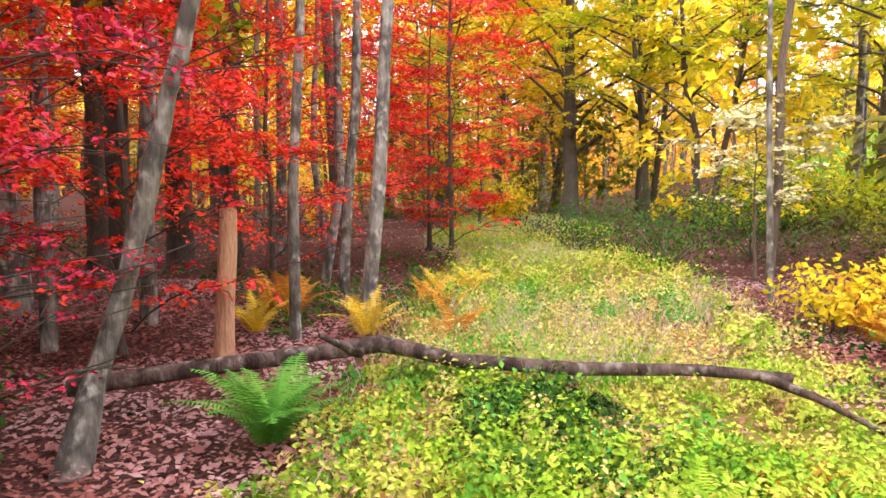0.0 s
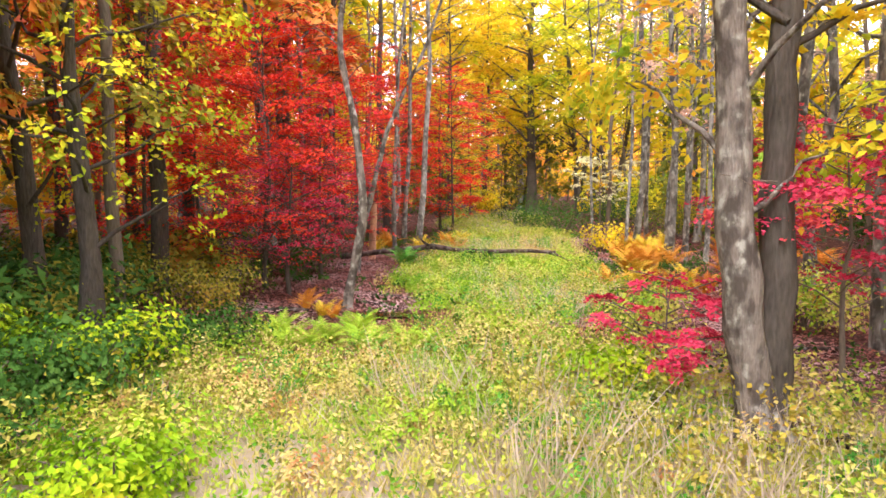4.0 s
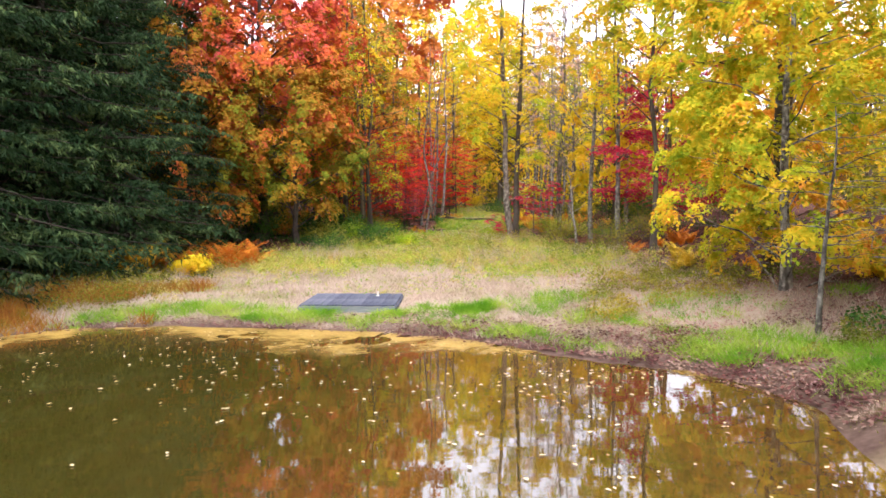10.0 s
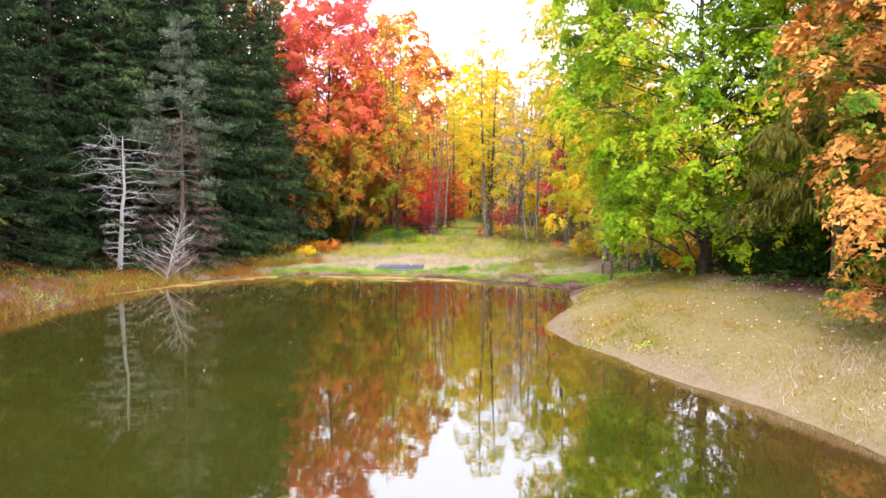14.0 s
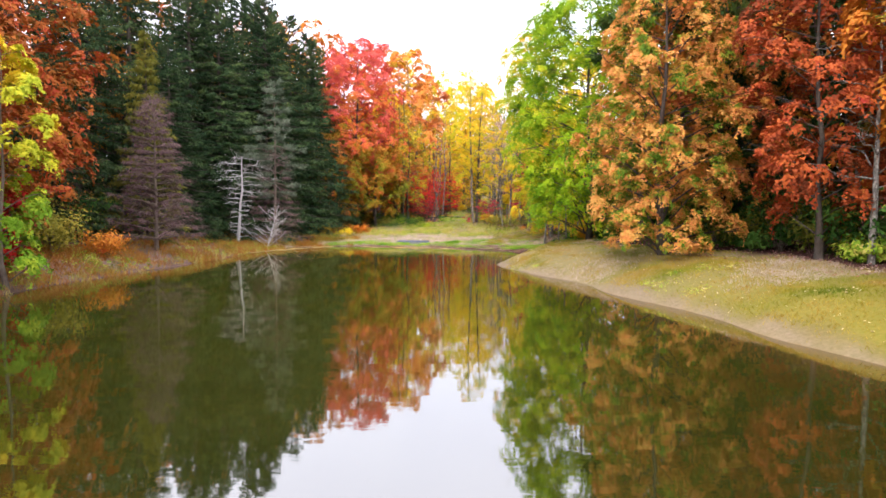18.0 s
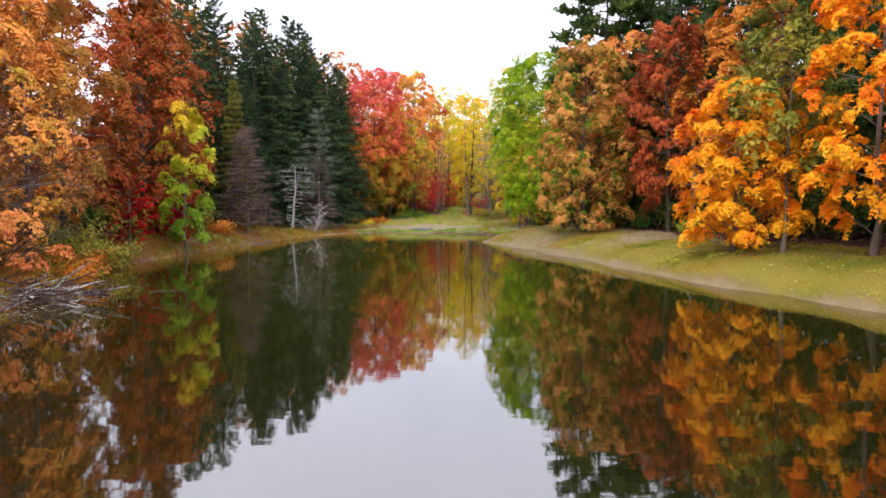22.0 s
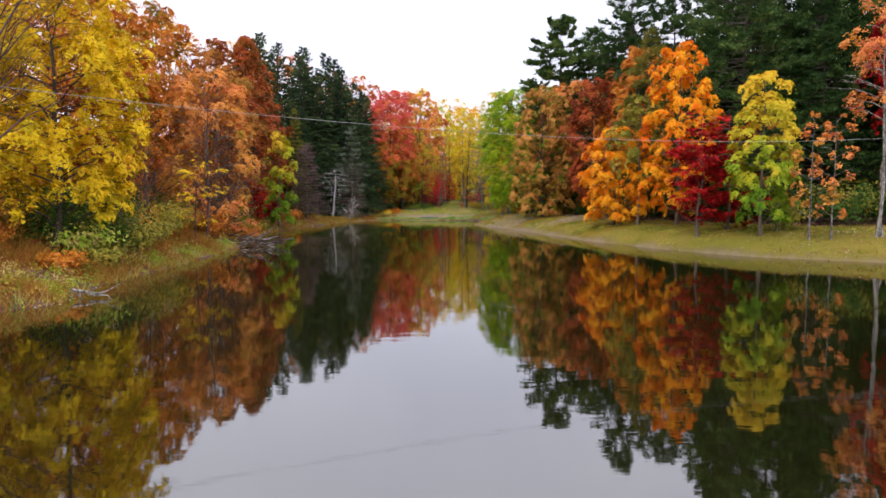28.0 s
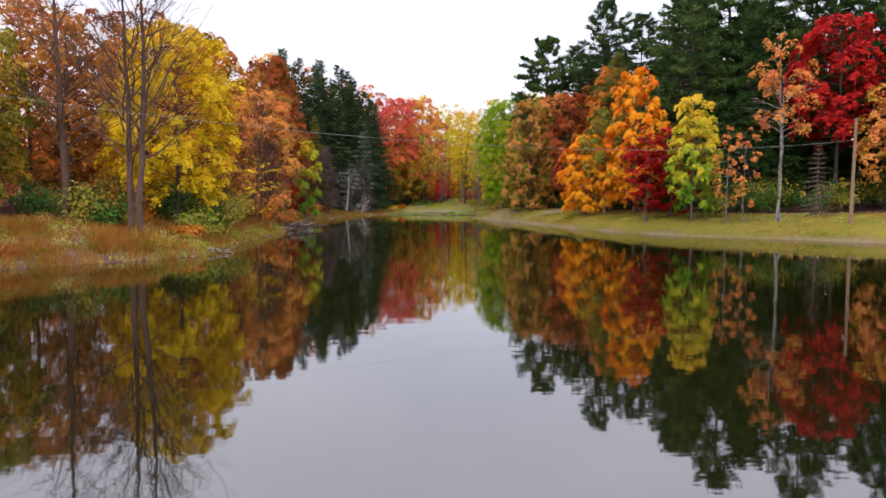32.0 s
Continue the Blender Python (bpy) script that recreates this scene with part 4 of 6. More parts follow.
for i, (tx, ty, th) in enumerate(((-15.0, 50.6, 8.0), (-17.2, 47.6, 6.0), (-15.4, 56.0, 7.5), (-14.6, 53.0, 4.5), (-16.4, 44.8, 3.6), (-15.8, 41.5, 3.2))):
    tree_at("bare_tree", tx, ty, bare_meshes(56 + i, th, BARK_BROWN, 0.035 + 0.007 * th, (0.3 * (-1) ** i, -0.2), 40, 0.34, 0.14, 0.85, 9, twig=0.006), "brown leafless tree with a tangle of fine twigs", group="twiggy trees on the bank")
tree_at("walnut_tree", -15.9, 35.6, B(50, 11.2, 3.2, 1.6, LEMON, BARK_DARK, 60000, 0.072, 0.15, "round", 60, 0.4, spray=0.65), "lemon-yellow tree with hanging leaf sprays by the water")
tree_at("bare_tree", -19.7, 31.6, bare_meshes(51, 14.0, BARK_BROWN, 0.2, (-0.4, 0.2), 40, 0.3, 0.25, 0.9, 9, twig=0.011), "tall leafless tree with upswept branches")
for i, (tx, ty, lx) in enumerate(((-15.5, 29.5, -0.5), (-15.0, 29.3, 0.35))):
    tree_at("bare_tree", tx, ty, bare_meshes(52 + i, 13.5 + i, BARK_BROWN, 0.155, (lx, 0.2), 44, 0.28, 0.25, 1.2, 9, twig=0.01), "leafless dark-stemmed tree growing in a pair", group="pair of bare trees")
for i, (tx, ty, th, tr_, mt) in enumerate(((-24, 40, 12, 3.8, TAWNY), (-21.5, 46, 13, 3.5, RUST), (-26, 50, 15, 4, BROWN), (-29, 44, 14, 4, TAWNY), (-32, 36, 13, 4.2, OLIVE), (-27, 34, 11, 3.6, GOLD),
                                          (-21, 51, 14, 3.2, RUST), (-27, 57, 17, 4, RUST), (-25, 68, 17, 4, GOLD), (-27, 76, 18, 4.2, RUST), (-34, 52, 17, 4.5, PINK), (-36, 42, 15, 4.5, RUST), (-24.5, 30, 10, 3.4, OLIVE), (-40, 34, 15, 4.5, TAWNY))):
    tree_at("maple_tree", tx, ty, B(150 + i, th, tr_, 1.5, mt, BARK_DARK, 14000, 0.115, 0.18, "round", 36, 0.4, spray=1.0), "autumn-coloured tree in the wood's edge", group="trees of the wood's edge")

for i, (tx, ty, th, mt) in enumerate(((-14.0, 122.0, 21, RUST), (-18.5, 118.5, 21, PEACH), (-23.0, 112.0, 22, RUST), (-11.0, 124.0, 19, PINK), (-26.5, 100.0, 22, GOLD), (-25.0, 92.0, 19, RUST))):
    tree_at("maple_tree", tx, ty, B(180 + i, th, 4.2, 5.0, mt, BARK_DARK, 7000, 0.18, 0.2, "round", 32, 0.4), "tall autumn maple behind the spruces", group="maples behind the spruces")

# ---- trees round the meadow ----
tree_at("maple_tree", -8.6, 117.4, B(70, 18.4, 4.6, 2.0, GREAT, BARK_DARK, 96000, 0.082, 0.22, "round", 74, 0.35, spray=0.85), "great salmon-pink maple with green and gold lower tiers")
tree_at("maple_tree", -10.8, 113.6, B(71, 9.5, 3.2, 1.5, SHADE, BARK_DARK, 40000, 0.065, 0.16, "round", 36, 0.3), "green and rust maple hanging low over the meadow")
tree_at("maple_tree", -6.6, 115.2, B(72, 8.0, 2.6, 1.4, SHADE, BARK_DARK, 30000, 0.065, 0.14, "round", 32, 0.28), "golden green maple at the meadow's edge")
tree_at("maple_tree", -4.3, 128.5, B(73, 19.5, 3.8, 4.0, PEACH, BARK_GREY, 16000, 0.15, 0.2, "round", 36, 0.35, plain=True), "tall peach-coloured maple in the wood")
tree_at("maple_tree", 8.0, 116.2, B(75, 11.5, 2.3, 2.0, YELLOW, BARK_DARK, 6000, 0.12, 0.13, "column", 30, 0.3, bare=0.2), "slim yellow tree at the meadow's edge")
tree_at("maple_tree", 9.2, 113.0, B(76, 8.6, 3.2, 1.0, MAGENTA, BARK_MID, 17000, 0.06, 0.1, "round", 40, 0.2, plain=False, stems=3), "dusky red maple at the meadow's edge")
tree_at("maple_tree", 13.6, 111.0, B(77, 8.5, 2.6, 1.0, GOLD, BARK_MID, 8000, 0.12, 0.12, "round", 28, 0.3), "orange-gold maple at the meadow's edge")
for i, (tx, ty, th) in enumerate(((6.6, 115.0, 12), (7.3, 112.6, 13), (5.6, 117.5, 11), (9.6, 119.5, 14), (6.1, 120.5, 12))):
    tree_at("bare_tree", tx, ty, bare_meshes(80 + i, th, BARK_GREY, 0.11, (0.4 * (-1) ** i, 0.3), 32, 0.22, 0.3, 0.8, 5), "leafless grey tree with fine upswept twigs", group="bare trees by the meadow")
tree_at("bare_tree", 5.9, 113.8, bare_meshes(86, 3.6, BARK_PALE, 0.06, (-0.5, 0.1), 12, 0.3, 0.4, 0.7, 3), "small pale dead sapling standing in the weeds")

for i, (tx, ty, th) in enumerate(((6.9, 121.5, 14), (5.9, 125.5, 13), (7.6, 129.0, 15))):
    tree_at("maple_tree", tx, ty, B(190 + i, th, 1.7, 3.2, BLUSH, BARK_GREY, 4200, 0.05, 0.1, "column", 34, 0.3, bare=0.4, twigs=5, spray=0.5), "half-bare grey tree with pale pinkish leaves", group="pale trees by the meadow")
tree_at("maple_tree", 7.7, 109.2, B(197, 17.5, 3.0, 5.2, MIXED, BARK_DARK, 26000, 0.075, 0.11, "round", 40, 0.35, spray=0.9), "tall yellow and orange maple at the meadow's side")

# ---- the wood and its path ----
tree_at("maple_tree", 3.23, 115.0, B(200, 15.2, 2.4, 2.3, MIXED, BARK_PEEL, 22000, 0.05, 0.15, "round", 34, 0.3, spray=0.8, plain=False,
        line=[(0, 0, -0.2), (-0.08, 0, 0.3), (-0.25, 0, 0.8), (-0.33, 0.02, 1.4), (-0.36, 0.05, 2.9), (-0.45, 0.1, 6.0), (-0.6, 0.2, 10.0), (-0.5, 0.2, 15.0)]), "lichened grey maple, one of a pair by the path", group="pair of maples")
tree_at("maple_tree", 3.34, 115.25, B(198, 14.0, 2.6, 3.6, YELLOW, BARK_DARK, 9000, 0.055, 0.15, "round", 30, 0.2, plain=False,
        line=[(-0.06, 0, -0.2), (0, 0, 0.5), (0.03, 0.02, 1.5), (0.02, 0.05, 3.0), (0.15, 0.1, 6.0), (0.3, 0.2, 10.0), (0.5, 0.3, 14.0)]), "dark-barked maple, one of a pair by the path", group="pair of maples")
tree_at("dogwood", 4.2, 115.8, B(201, 2.7, 1.6, 1.1, MAGENTA, BARK_MID, 11000, 0.024, 0.035, "round", 24, 0.1, rise=0.2, plain=False), "magenta-pink dogwood with flat leaf layers")
tree_at("dogwood", 2.75, 116.0, B(202, 1.25, 0.95, 0.4, MAGENTA, BARK_MID, 5000, 0.021, 0.02, "round", 16, 0.12, rise=0.2, plain=False), "low rosy dogwood spray over the leaves")
tree_at("maple_tree", -3.5, 117.65, B(203, 10.0, 2.4, 1.8, GREEN_Y, BARK_DARK, 6500, 0.042, 0.13, "round", 30, 0.25, plain=False), "dark-trunked maple with yellow-green leaf tiers")
tree_at("maple_tree", -4.9, 118.8, B(204, 12.0, 2.8, 2.5, OLIVE, BARK_DARK, 8000, 0.06, 0.15, "round", 28, 0.3, plain=False), "dark-trunked maple with olive leaves")
tree_at("birch_tree", -0.87, 120.5, B(205, 10.5, 1.7, 3.9, RED, BARK_PEEL, 900, 0.04, 0.076, "vase", 14, 0.3, plain=False,
        line=[(-0.06, 0, -0.2), (-0.03, 0, 0.1), (0.05, -0.03, 0.5), (0.22, -0.06, 1.1), (0.29, -0.08, 1.6), (0.19, -0.08, 2.4), (0.14, -0.05, 3.0), (-0.14, 0.1, 4.1), (0.05, 0.2, 6.0), (0.3, 0.3, 8.0), (0.2, 0.4, 10.5)]), "crooked pale birch with peeling bark and knotted foot")
tree_at("leaning_tree", -1.16, 124.5, B(206, 8.6, 2.0, 4.6, GOLD, BARK_GREY, 700, 0.045, 0.074, "vase", 16, 0.3, plain=False,
        line=[(-0.12, -0.05, -0.2), (-0.1, 0, 0.2), (-0.06, 0.3, 0.6), (0.08, 0.35, 1.1), (0.2, 0.4, 1.7), (0.36, 0.4, 2.3), (0.52, 0.45, 3.0), (0.85, 0.5, 3.8), (1.45, 0.6, 5.0), (1.9, 0.7, 6.4), (2.1, 0.8, 8.6)]), "smooth grey tree leaning across the path")
for i, (tx, ty, lx, tr_) in enumerate(((0.02, 128.7, 0.25, 0.115), (-0.44, 129.95, 0.5, 0.1), (-0.58, 127.5, 0.05, 0.075), (5.2, 127.0, 0.2, 0.06), (5.9, 127.9, 0.3, 0.08), (6.1, 125.2, -0.1, 0.055),
                                      (6.35, 124.4, 0.1, 0.075), (7.0, 127.5, 0.2, 0.07), (6.6, 128.4, 0.4, 0.08), (-0.9, 131.2, 0.2, 0.1), (-2.3, 128.0, 0.1, 0.12), (-2.9, 127.0, -0.3, 0.1), (4.9, 129.0, 0.1, 0.05), (7.6, 124.0, 0.2, 0.065))):
    tree_at("beech_tree", tx, ty, bare_meshes(210 + i, 13.0, BARK_PALE if i % 3 == 0 else BARK_GREY, tr_ * 0.76, (lx, 0.2), 18, 0.18, 0.42, 0.7, 4), "slender grey forest trunk beside the path", group="grey trunks by the path")
for i, (tx, ty, tk) in enumerate(((-4.3, 131.5, 0.2), (-3.9, 133.0, 0.24), (-3.4, 134.6, 0.18), (-5.2, 132.4, 0.16), (-1.6, 136.0, 0.15), (-6.2, 127.4, 0.16), (-4.4, 121.6, 0.15), (-5.4, 124.2, 0.17))):
    tree_at("oak_tree", tx, ty, bare_meshes(222 + i, 15.0, BARK_DARK, tk, (0.2 * (-1) ** i, 0.2), 16, 0.2, 0.45, 0.6, 3), "thick dark trunk standing among scarlet maples", group="dark trunks in the wood")
reds = ((-2.6, 122.2, 5.2, 2.2, RED), (-3.6, 125.6, 6.5, 2.6, RED), (-2.1, 126.9, 5.4, 1.9, RED), (-5.0, 122.6, 7.0, 2.6, RED), (-1.7, 130.5, 6.5, 2.4, RED), (0.5, 135.0, 6.2, 2.5, RED), (-3.0, 133.0, 8.0, 3.0, RED),
        (1.8, 140.5, 5.5, 2.0, GREEN_Y), (-5.6, 129.0, 9.0, 3.2, RED), (-2.0, 121.6, 2.6, 1.4, MAGENTA), (-1.9, 123.8, 3.3, 1.5, MAGENTA), (-6.5, 133.0, 10.0, 3.2, PINK), (-4.4, 124.2, 5.8, 2.4, RED), (-6.4, 125.0, 6.5, 2.6, RED), (0.9, 132.8, 5.6, 1.9, RED))
for i, (tx, ty, th, tr_, mt) in enumerate(reds):
    tree_at("red_maple", tx, ty, B(230 + i, th, tr_, 0.7, mt, BARK_DARK, 14000 if th > 4 else 6500, 0.03 if th > 4 else 0.02, 0.05, "round", 36, 0.1, twigs=5, rise=0.25, spray=0.55, plain=False), "slim understorey maple with scarlet leaves in flat layers", group="scarlet maples in the wood")
yel = ((5.1, 144.0, 14, 3.6, 0.28), (7.7, 138.8, 12, 3.2, 0.14), (7.2, 141.4, 12, 3.4, 0.16), (3.1, 149.6, 14, 3.4, 0.15), (9.5, 134.0, 8, 2.6, 0.12), (11.5, 129.0, 5.6, 2.2, 0.08), (8.5, 147.0, 14, 3.8, 0.2), (10.4, 122.5, 5.5, 1.9, 0.07),
       (12.5, 139.0, 13, 3.5, 0.18), (1.0, 144.0, 13, 3.0, 0.13))
for i, (tx, ty, th, tr_, tk) in enumerate(yel):
    tree_at("maple_tree", tx, ty, B(250 + i, th, tr_, 3.2, GREEN_Y if i % 3 else YELLOW, BARK_DARK, 14000, 0.05 if ty < 135 else 0.065, tk, "round", 34, 0.22, stems=1 + (i in (1, 2, 6))), "dark-stemmed maple with luminous yellow leaves", group="yellow maples at the path's end")
tree_at("dogwood", 5.5, 131.0, B(270, 2.7, 1.3, 1.1, CREAM, BARK_MID, 1700, 0.045, 0.03, "round", 20, 0.1, rise=0.2, plain=False), "small tree with pale cream leaves in flat layers")
bush_at("shrub", 4.95, 127.7, 0.82, 0.6, YELLOW, "low shrub of bright yellow leaves", 271, 750, 0.042)
bush_at("shrub", 2.6, 141.0, 1.2, 0.9, YELLOW, "low shrub of bright yellow leaves", 272, 1000, 0.07)

# the wood behind: trunks and crowns of a few builds, each tree its own object
kinds = [B(300, 16, 3.3, 5.0, GOLD, BARK_GREY, 3400, 0.165, 0.17, "round", 26, plain=True), B(301, 15, 3.0, 4.0, PEACH, BARK_DARK, 3400, 0.165, 0.15, "round", 26, plain=True),
         B(302, 17, 3.2, 6.0, YELLOW, BARK_DARK, 3400, 0.165, 0.16, "round", 26, plain=True), B(303, 18, 3.0, 6.0, PEACH, BARK_GREY, 2600, 0.15, 0.16, "column", 26, bare=0.3, plain=True),
         B(304, 16, 3.0, 5.0, RUST, BARK_DARK, 3400, 0.165, 0.16, "round", 26, plain=True), B(305, 15, 3.2, 4.0, PINK, BARK_DARK, 3400, 0.165, 0.16, "round", 26, plain=True), B(306, 15, 3.2, 4.0, GREEN_Y, BARK_DARK, 3400, 0.165, 0.16, "round", 26)]
names = ["tall golden forest tree", "tall peach-leaved forest tree", "tall yellow forest tree", "half-bare forest tree with pinkish leaves", "tall rusty forest tree", "tall red-orange forest tree", "tall lime-yellow forest tree"]
r2, spots = np.random.default_rng(5), []
while len(spots) < 112:
    fx, fy = r2.uniform(-46, 46), r2.uniform(106, 196)
    if (-3.8 < fx < 9.5 and fy < 150) or (fx > -15 and fx < 12 and fy < 122) or fy < 100 + abs(fx) * 0.2 or (-34 < fx < -11 and fy < 118):
        continue
    if (6 < fx < 34 and fy < 142 and r2.uniform() < 0.85) or (14 < fx < 34 and 138 < fy < 166):
        continue
    if all((fx - a) ** 2 + (fy - b) ** 2 > 9.5 for a, b in spots):
        spots.append((fx, fy))
spots += [(-1.5, 147.0), (1.2, 152.0), (3.4, 156.0), (-4.8, 138.0), (-7.5, 131.0), (6.0, 158.0)]
for i, (fx, fy) in enumerate(spots):
    k = int(r2.integers(0, 6))
    if fx > -6 and k not in (2, 6):
        k = 1 if fx < -2 and fy > 150 else (2, 6)[k % 2] if fy < 152 else (0, 1, 0, 2)[k % 4]
    tree_at("forest_tree", fx, fy, kinds[k], names[k] + " deep in the wood", "tree", "forest trees", r2.uniform(0, 360), scale=r2.uniform(0.8, 1.2) if i < 112 else 1.25)

kinds2 = [B(320, 5.0, 2.0, 0.5, GOLD, BARK_MID, 1100, 0.115, 0.05, "round", 20, 0.3, plain=True), B(321, 4.5, 1.9, 0.4, PEACH, BARK_MID, 1100, 0.115, 0.05, "round", 20, 0.3, plain=True),
          B(322, 4.0, 1.9, 0.4, OLIVE, BARK_MID, 1100, 0.115, 0.05, "round", 20, 0.3, plain=True), B(323, 5.5, 2.2, 0.5, YELLOW, BARK_MID, 1100, 0.115, 0.05, "round", 20, 0.3, plain=True)]
names2 = ["young golden forest tree", "young peach-leaved forest tree", "young olive forest tree", "young yellow forest tree"]
low = []
while len(low) < 90:
    fx, fy = r2.uniform(-30, 34), r2.uniform(112, 172)
    if (-4.5 < fx < 8.0 and fy < 146) or (-15 < fx < 13 and fy < 123) or (-34 < fx < -10 and fy < 118) or fy < 95:
        continue
    if all((fx - a_) ** 2 + (fy - b_) ** 2 > 7 for a_, b_ in low):
        low.append((fx, fy))
for fx, fy in low:
    k = int(r2.integers(0, 4)) if fx < -6 else int(r2.integers(2, 4))
    tree_at("young_tree", fx, fy, kinds2[k], names2[k] + " in the undergrowth", "tree", "young forest trees", r2.uniform(0, 360), scale=r2.uniform(0.7, 1.3))


def far_wood(name, box, count, mat, seed, tall=11.0):
    """Far woods as one object: loose leaf clouds over the rising ground."""
    r = np.random.default_rng(seed)
    x, y = r.uniform(box[0], box[1], count), r.uniform(box[2], box[3], count)
    per = 130
    g = r.normal(0, 1, (count, per, 3)) * np.array([1.9, 1.9, 2.9])
    cz_ = ground_z(x, y)[:, None] + np.clip(tall * r.uniform(0.35, 0.75, (count, 1)) + g[..., 2], 0.3, None)
    p = np.stack([x[:, None] + g[..., 0], y[:, None] + g[..., 1], cz_], -1).reshape(-1, 3)
    v, f = leaf_quads(p, 0.34, r, 0.3, plain=True)
    tagged(new(name, mesh_of(name, v, f, mat)), "far autumn woods on the rising ground", "woods", kind="stuff")


far_wood("far_woods", (-70, 70, 196, 270), 330, GOLD, 330)
far_wood("far_woods", (-70, 70, 196, 270), 300, PEACH, 331)
far_wood("far_woods", (-80, -42, 20, 196), 220, RUST, 332)
far_wood("far_woods", (46, 90, 40, 196), 220, GOLD, 333)

poles = [bare_meshes(340 + i, 15.0, (BARK_DARK, BARK_MID, BARK_GREY)[i], (0.11, 0.08, 0.09)[i], ((0.3, -0.3, 0.2)[i], 0.2), 12, 0.14, 0.4, 0.7, 1) for i in range(3)]
made = 0
while made < 85:
    fx, fy = r2.uniform(-24, 22), r2.uniform(117, 176)
    if -2.2 < fx < 5.0 + 0.06 * (fy - 120) and fy < 160 or (fx < -8 and fy < 122) or abs(fx - 1.2) < 3.6 and fy < 124:
        continue
    k = int(r2.integers(0, 3))
    tree_at("slender_tree", fx, fy, poles[k], ("dark slender forest trunk", "brown slender forest trunk", "grey slender forest trunk")[k] + " without low branches", "tree", "slender forest trunks", r2.uniform(0, 360), scale=r2.uniform(0.75, 1.2))
    made += 1

# added dark bushes close the bright gaps and deepen the shade under the pines
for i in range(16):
    bush_at("bush", 19.5 + i * 1.7 + r2.uniform(-0.5, 0.5), 50.5 + r2.uniform(-1.5, 3.0) + 0.15 * i, r2.uniform(1.6, 3.2), r2.uniform(1.3, 2.0), HERB_DARK if i % 3 else OLIVE, "dark bush added to deepen the shade below the pines", 800 + i, 900, 0.1, group="bushes below the pines", plain=True)

# ---- dock ----


def board(name, sx, sy, sz, mat, parent, at, rot=0.0, label=""):
    bm = bmesh.new()
    bmesh.ops.create_cube(bm, size=1, matrix=Matrix.Diagonal((sx, sy, sz, 1)))
    bmesh.ops.bevel(bm, geom=bm.edges[:], offset=min(sx, sy, sz) * 0.12, segments=1, affect="EDGES")
    ob = part(name, bm, mat, parent, label)
    ob.matrix_basis = pose(*at, 0, 0, rot)
    return ob


m, nt, b = material("weathered_planks")
info = nt.nodes.new("ShaderNodeObjectInfo")
grain = noise_tex(nt, 7, 6, stretch=(9, 0.6, 4))
blotch = noise_tex(nt, 1.7, 5)
tone = math_node(nt, "ADD", math_node(nt, "ADD", math_node(nt, "MULTIPLY", grain, 0.5), math_node(nt, "MULTIPLY", blotch, 0.45)), -0.08)
tone = math_node(nt, "ADD", tone, math_node(nt, "MULTIPLY", info.outputs["Random"], 0.16))
nt.links.new(ramp(nt, tone, [(0.03, 0.033, 0.05), (0.075, 0.085, 0.125), (0.19, 0.2, 0.26), (0.46, 0.48, 0.5)]), b.inputs["Base Color"])
b.inputs["Roughness"].default_value = 0.95
b.inputs["Specular IOR Level"].default_value = 0.1
bump(nt, b, grain, 0.6, 0.008)
PLANK = m
m, nt, b = material("pale_timber")
grain = noise_tex(nt, 6, 6, stretch=(0.6, 5, 9))
nt.links.new(ramp(nt, grain, [(0.07, 0.1, 0.12), (0.22, 0.26, 0.27), (0.42, 0.44, 0.4)]), b.inputs["Base Color"])
b.inputs["Roughness"].default_value = 0.85
bump(nt, b, grain, 0.5, 0.006)
TIMBER = m
m, nt, b = material("white_plastic")
b.inputs["Base Color"].default_value = (0.8, 0.8, 0.78, 1)
WHITE = m

dock = thing("dock", -2.37, 102.36, 0.05, "small square weathered grey wooden dock on the shore", "dock", turn=-2.0)
for i in range(14):
    board("plank", 0.17, 2.1, 0.04, PLANK, dock, (-1.13 + i * 0.174, 0.0, 0.262 + 0.004 * ((i * 7) % 3)))
board("front_beam", 2.46, 0.05, 0.19, TIMBER, dock, (0, -1.08, 0.145), label="pale front rim board")
board("back_beam", 2.46, 0.05, 0.19, TIMBER, dock, (0, 1.08, 0.145))
for s in (-1, 1):
    board("side_beam", 0.05, 2.1, 0.19, PLANK, dock, (s * 1.235, 0, 0.145))
for s in (-0.85, 0.0, 0.85):
    board("joist", 0.05, 2.08, 0.14, PLANK, dock, (s, 0, 0.165))
for px_ in (-0.95, 0.95):
    for py_ in (-0.9, 0.9):
        board("post", 0.1, 0.1, 0.45, TIMBER, dock, (px_, py_, -0.05))
bm = bmesh.new()
bmesh.ops.create_cone(bm, cap_ends=True, segments=14, radius1=0.028, radius2=0.02, depth=0.13, matrix=Matrix.Translation((0, 0, 0.065)))
bmesh.ops.create_cone(bm, cap_ends=True, segments=14, radius1=0.045, radius2=0.045, depth=0.015, matrix=Matrix.Translation((0, 0, 0.008)))
me = bpy.data.meshes.new("mooring_peg")
bm.to_mesh(me)
bm.free()
me.materials.append(WHITE)
peg = tagged(new("mooring_peg", me), "short white plastic peg standing on the dock", "peg")
peg.matrix_basis = pose(-1.77, 102.86, 0.337)

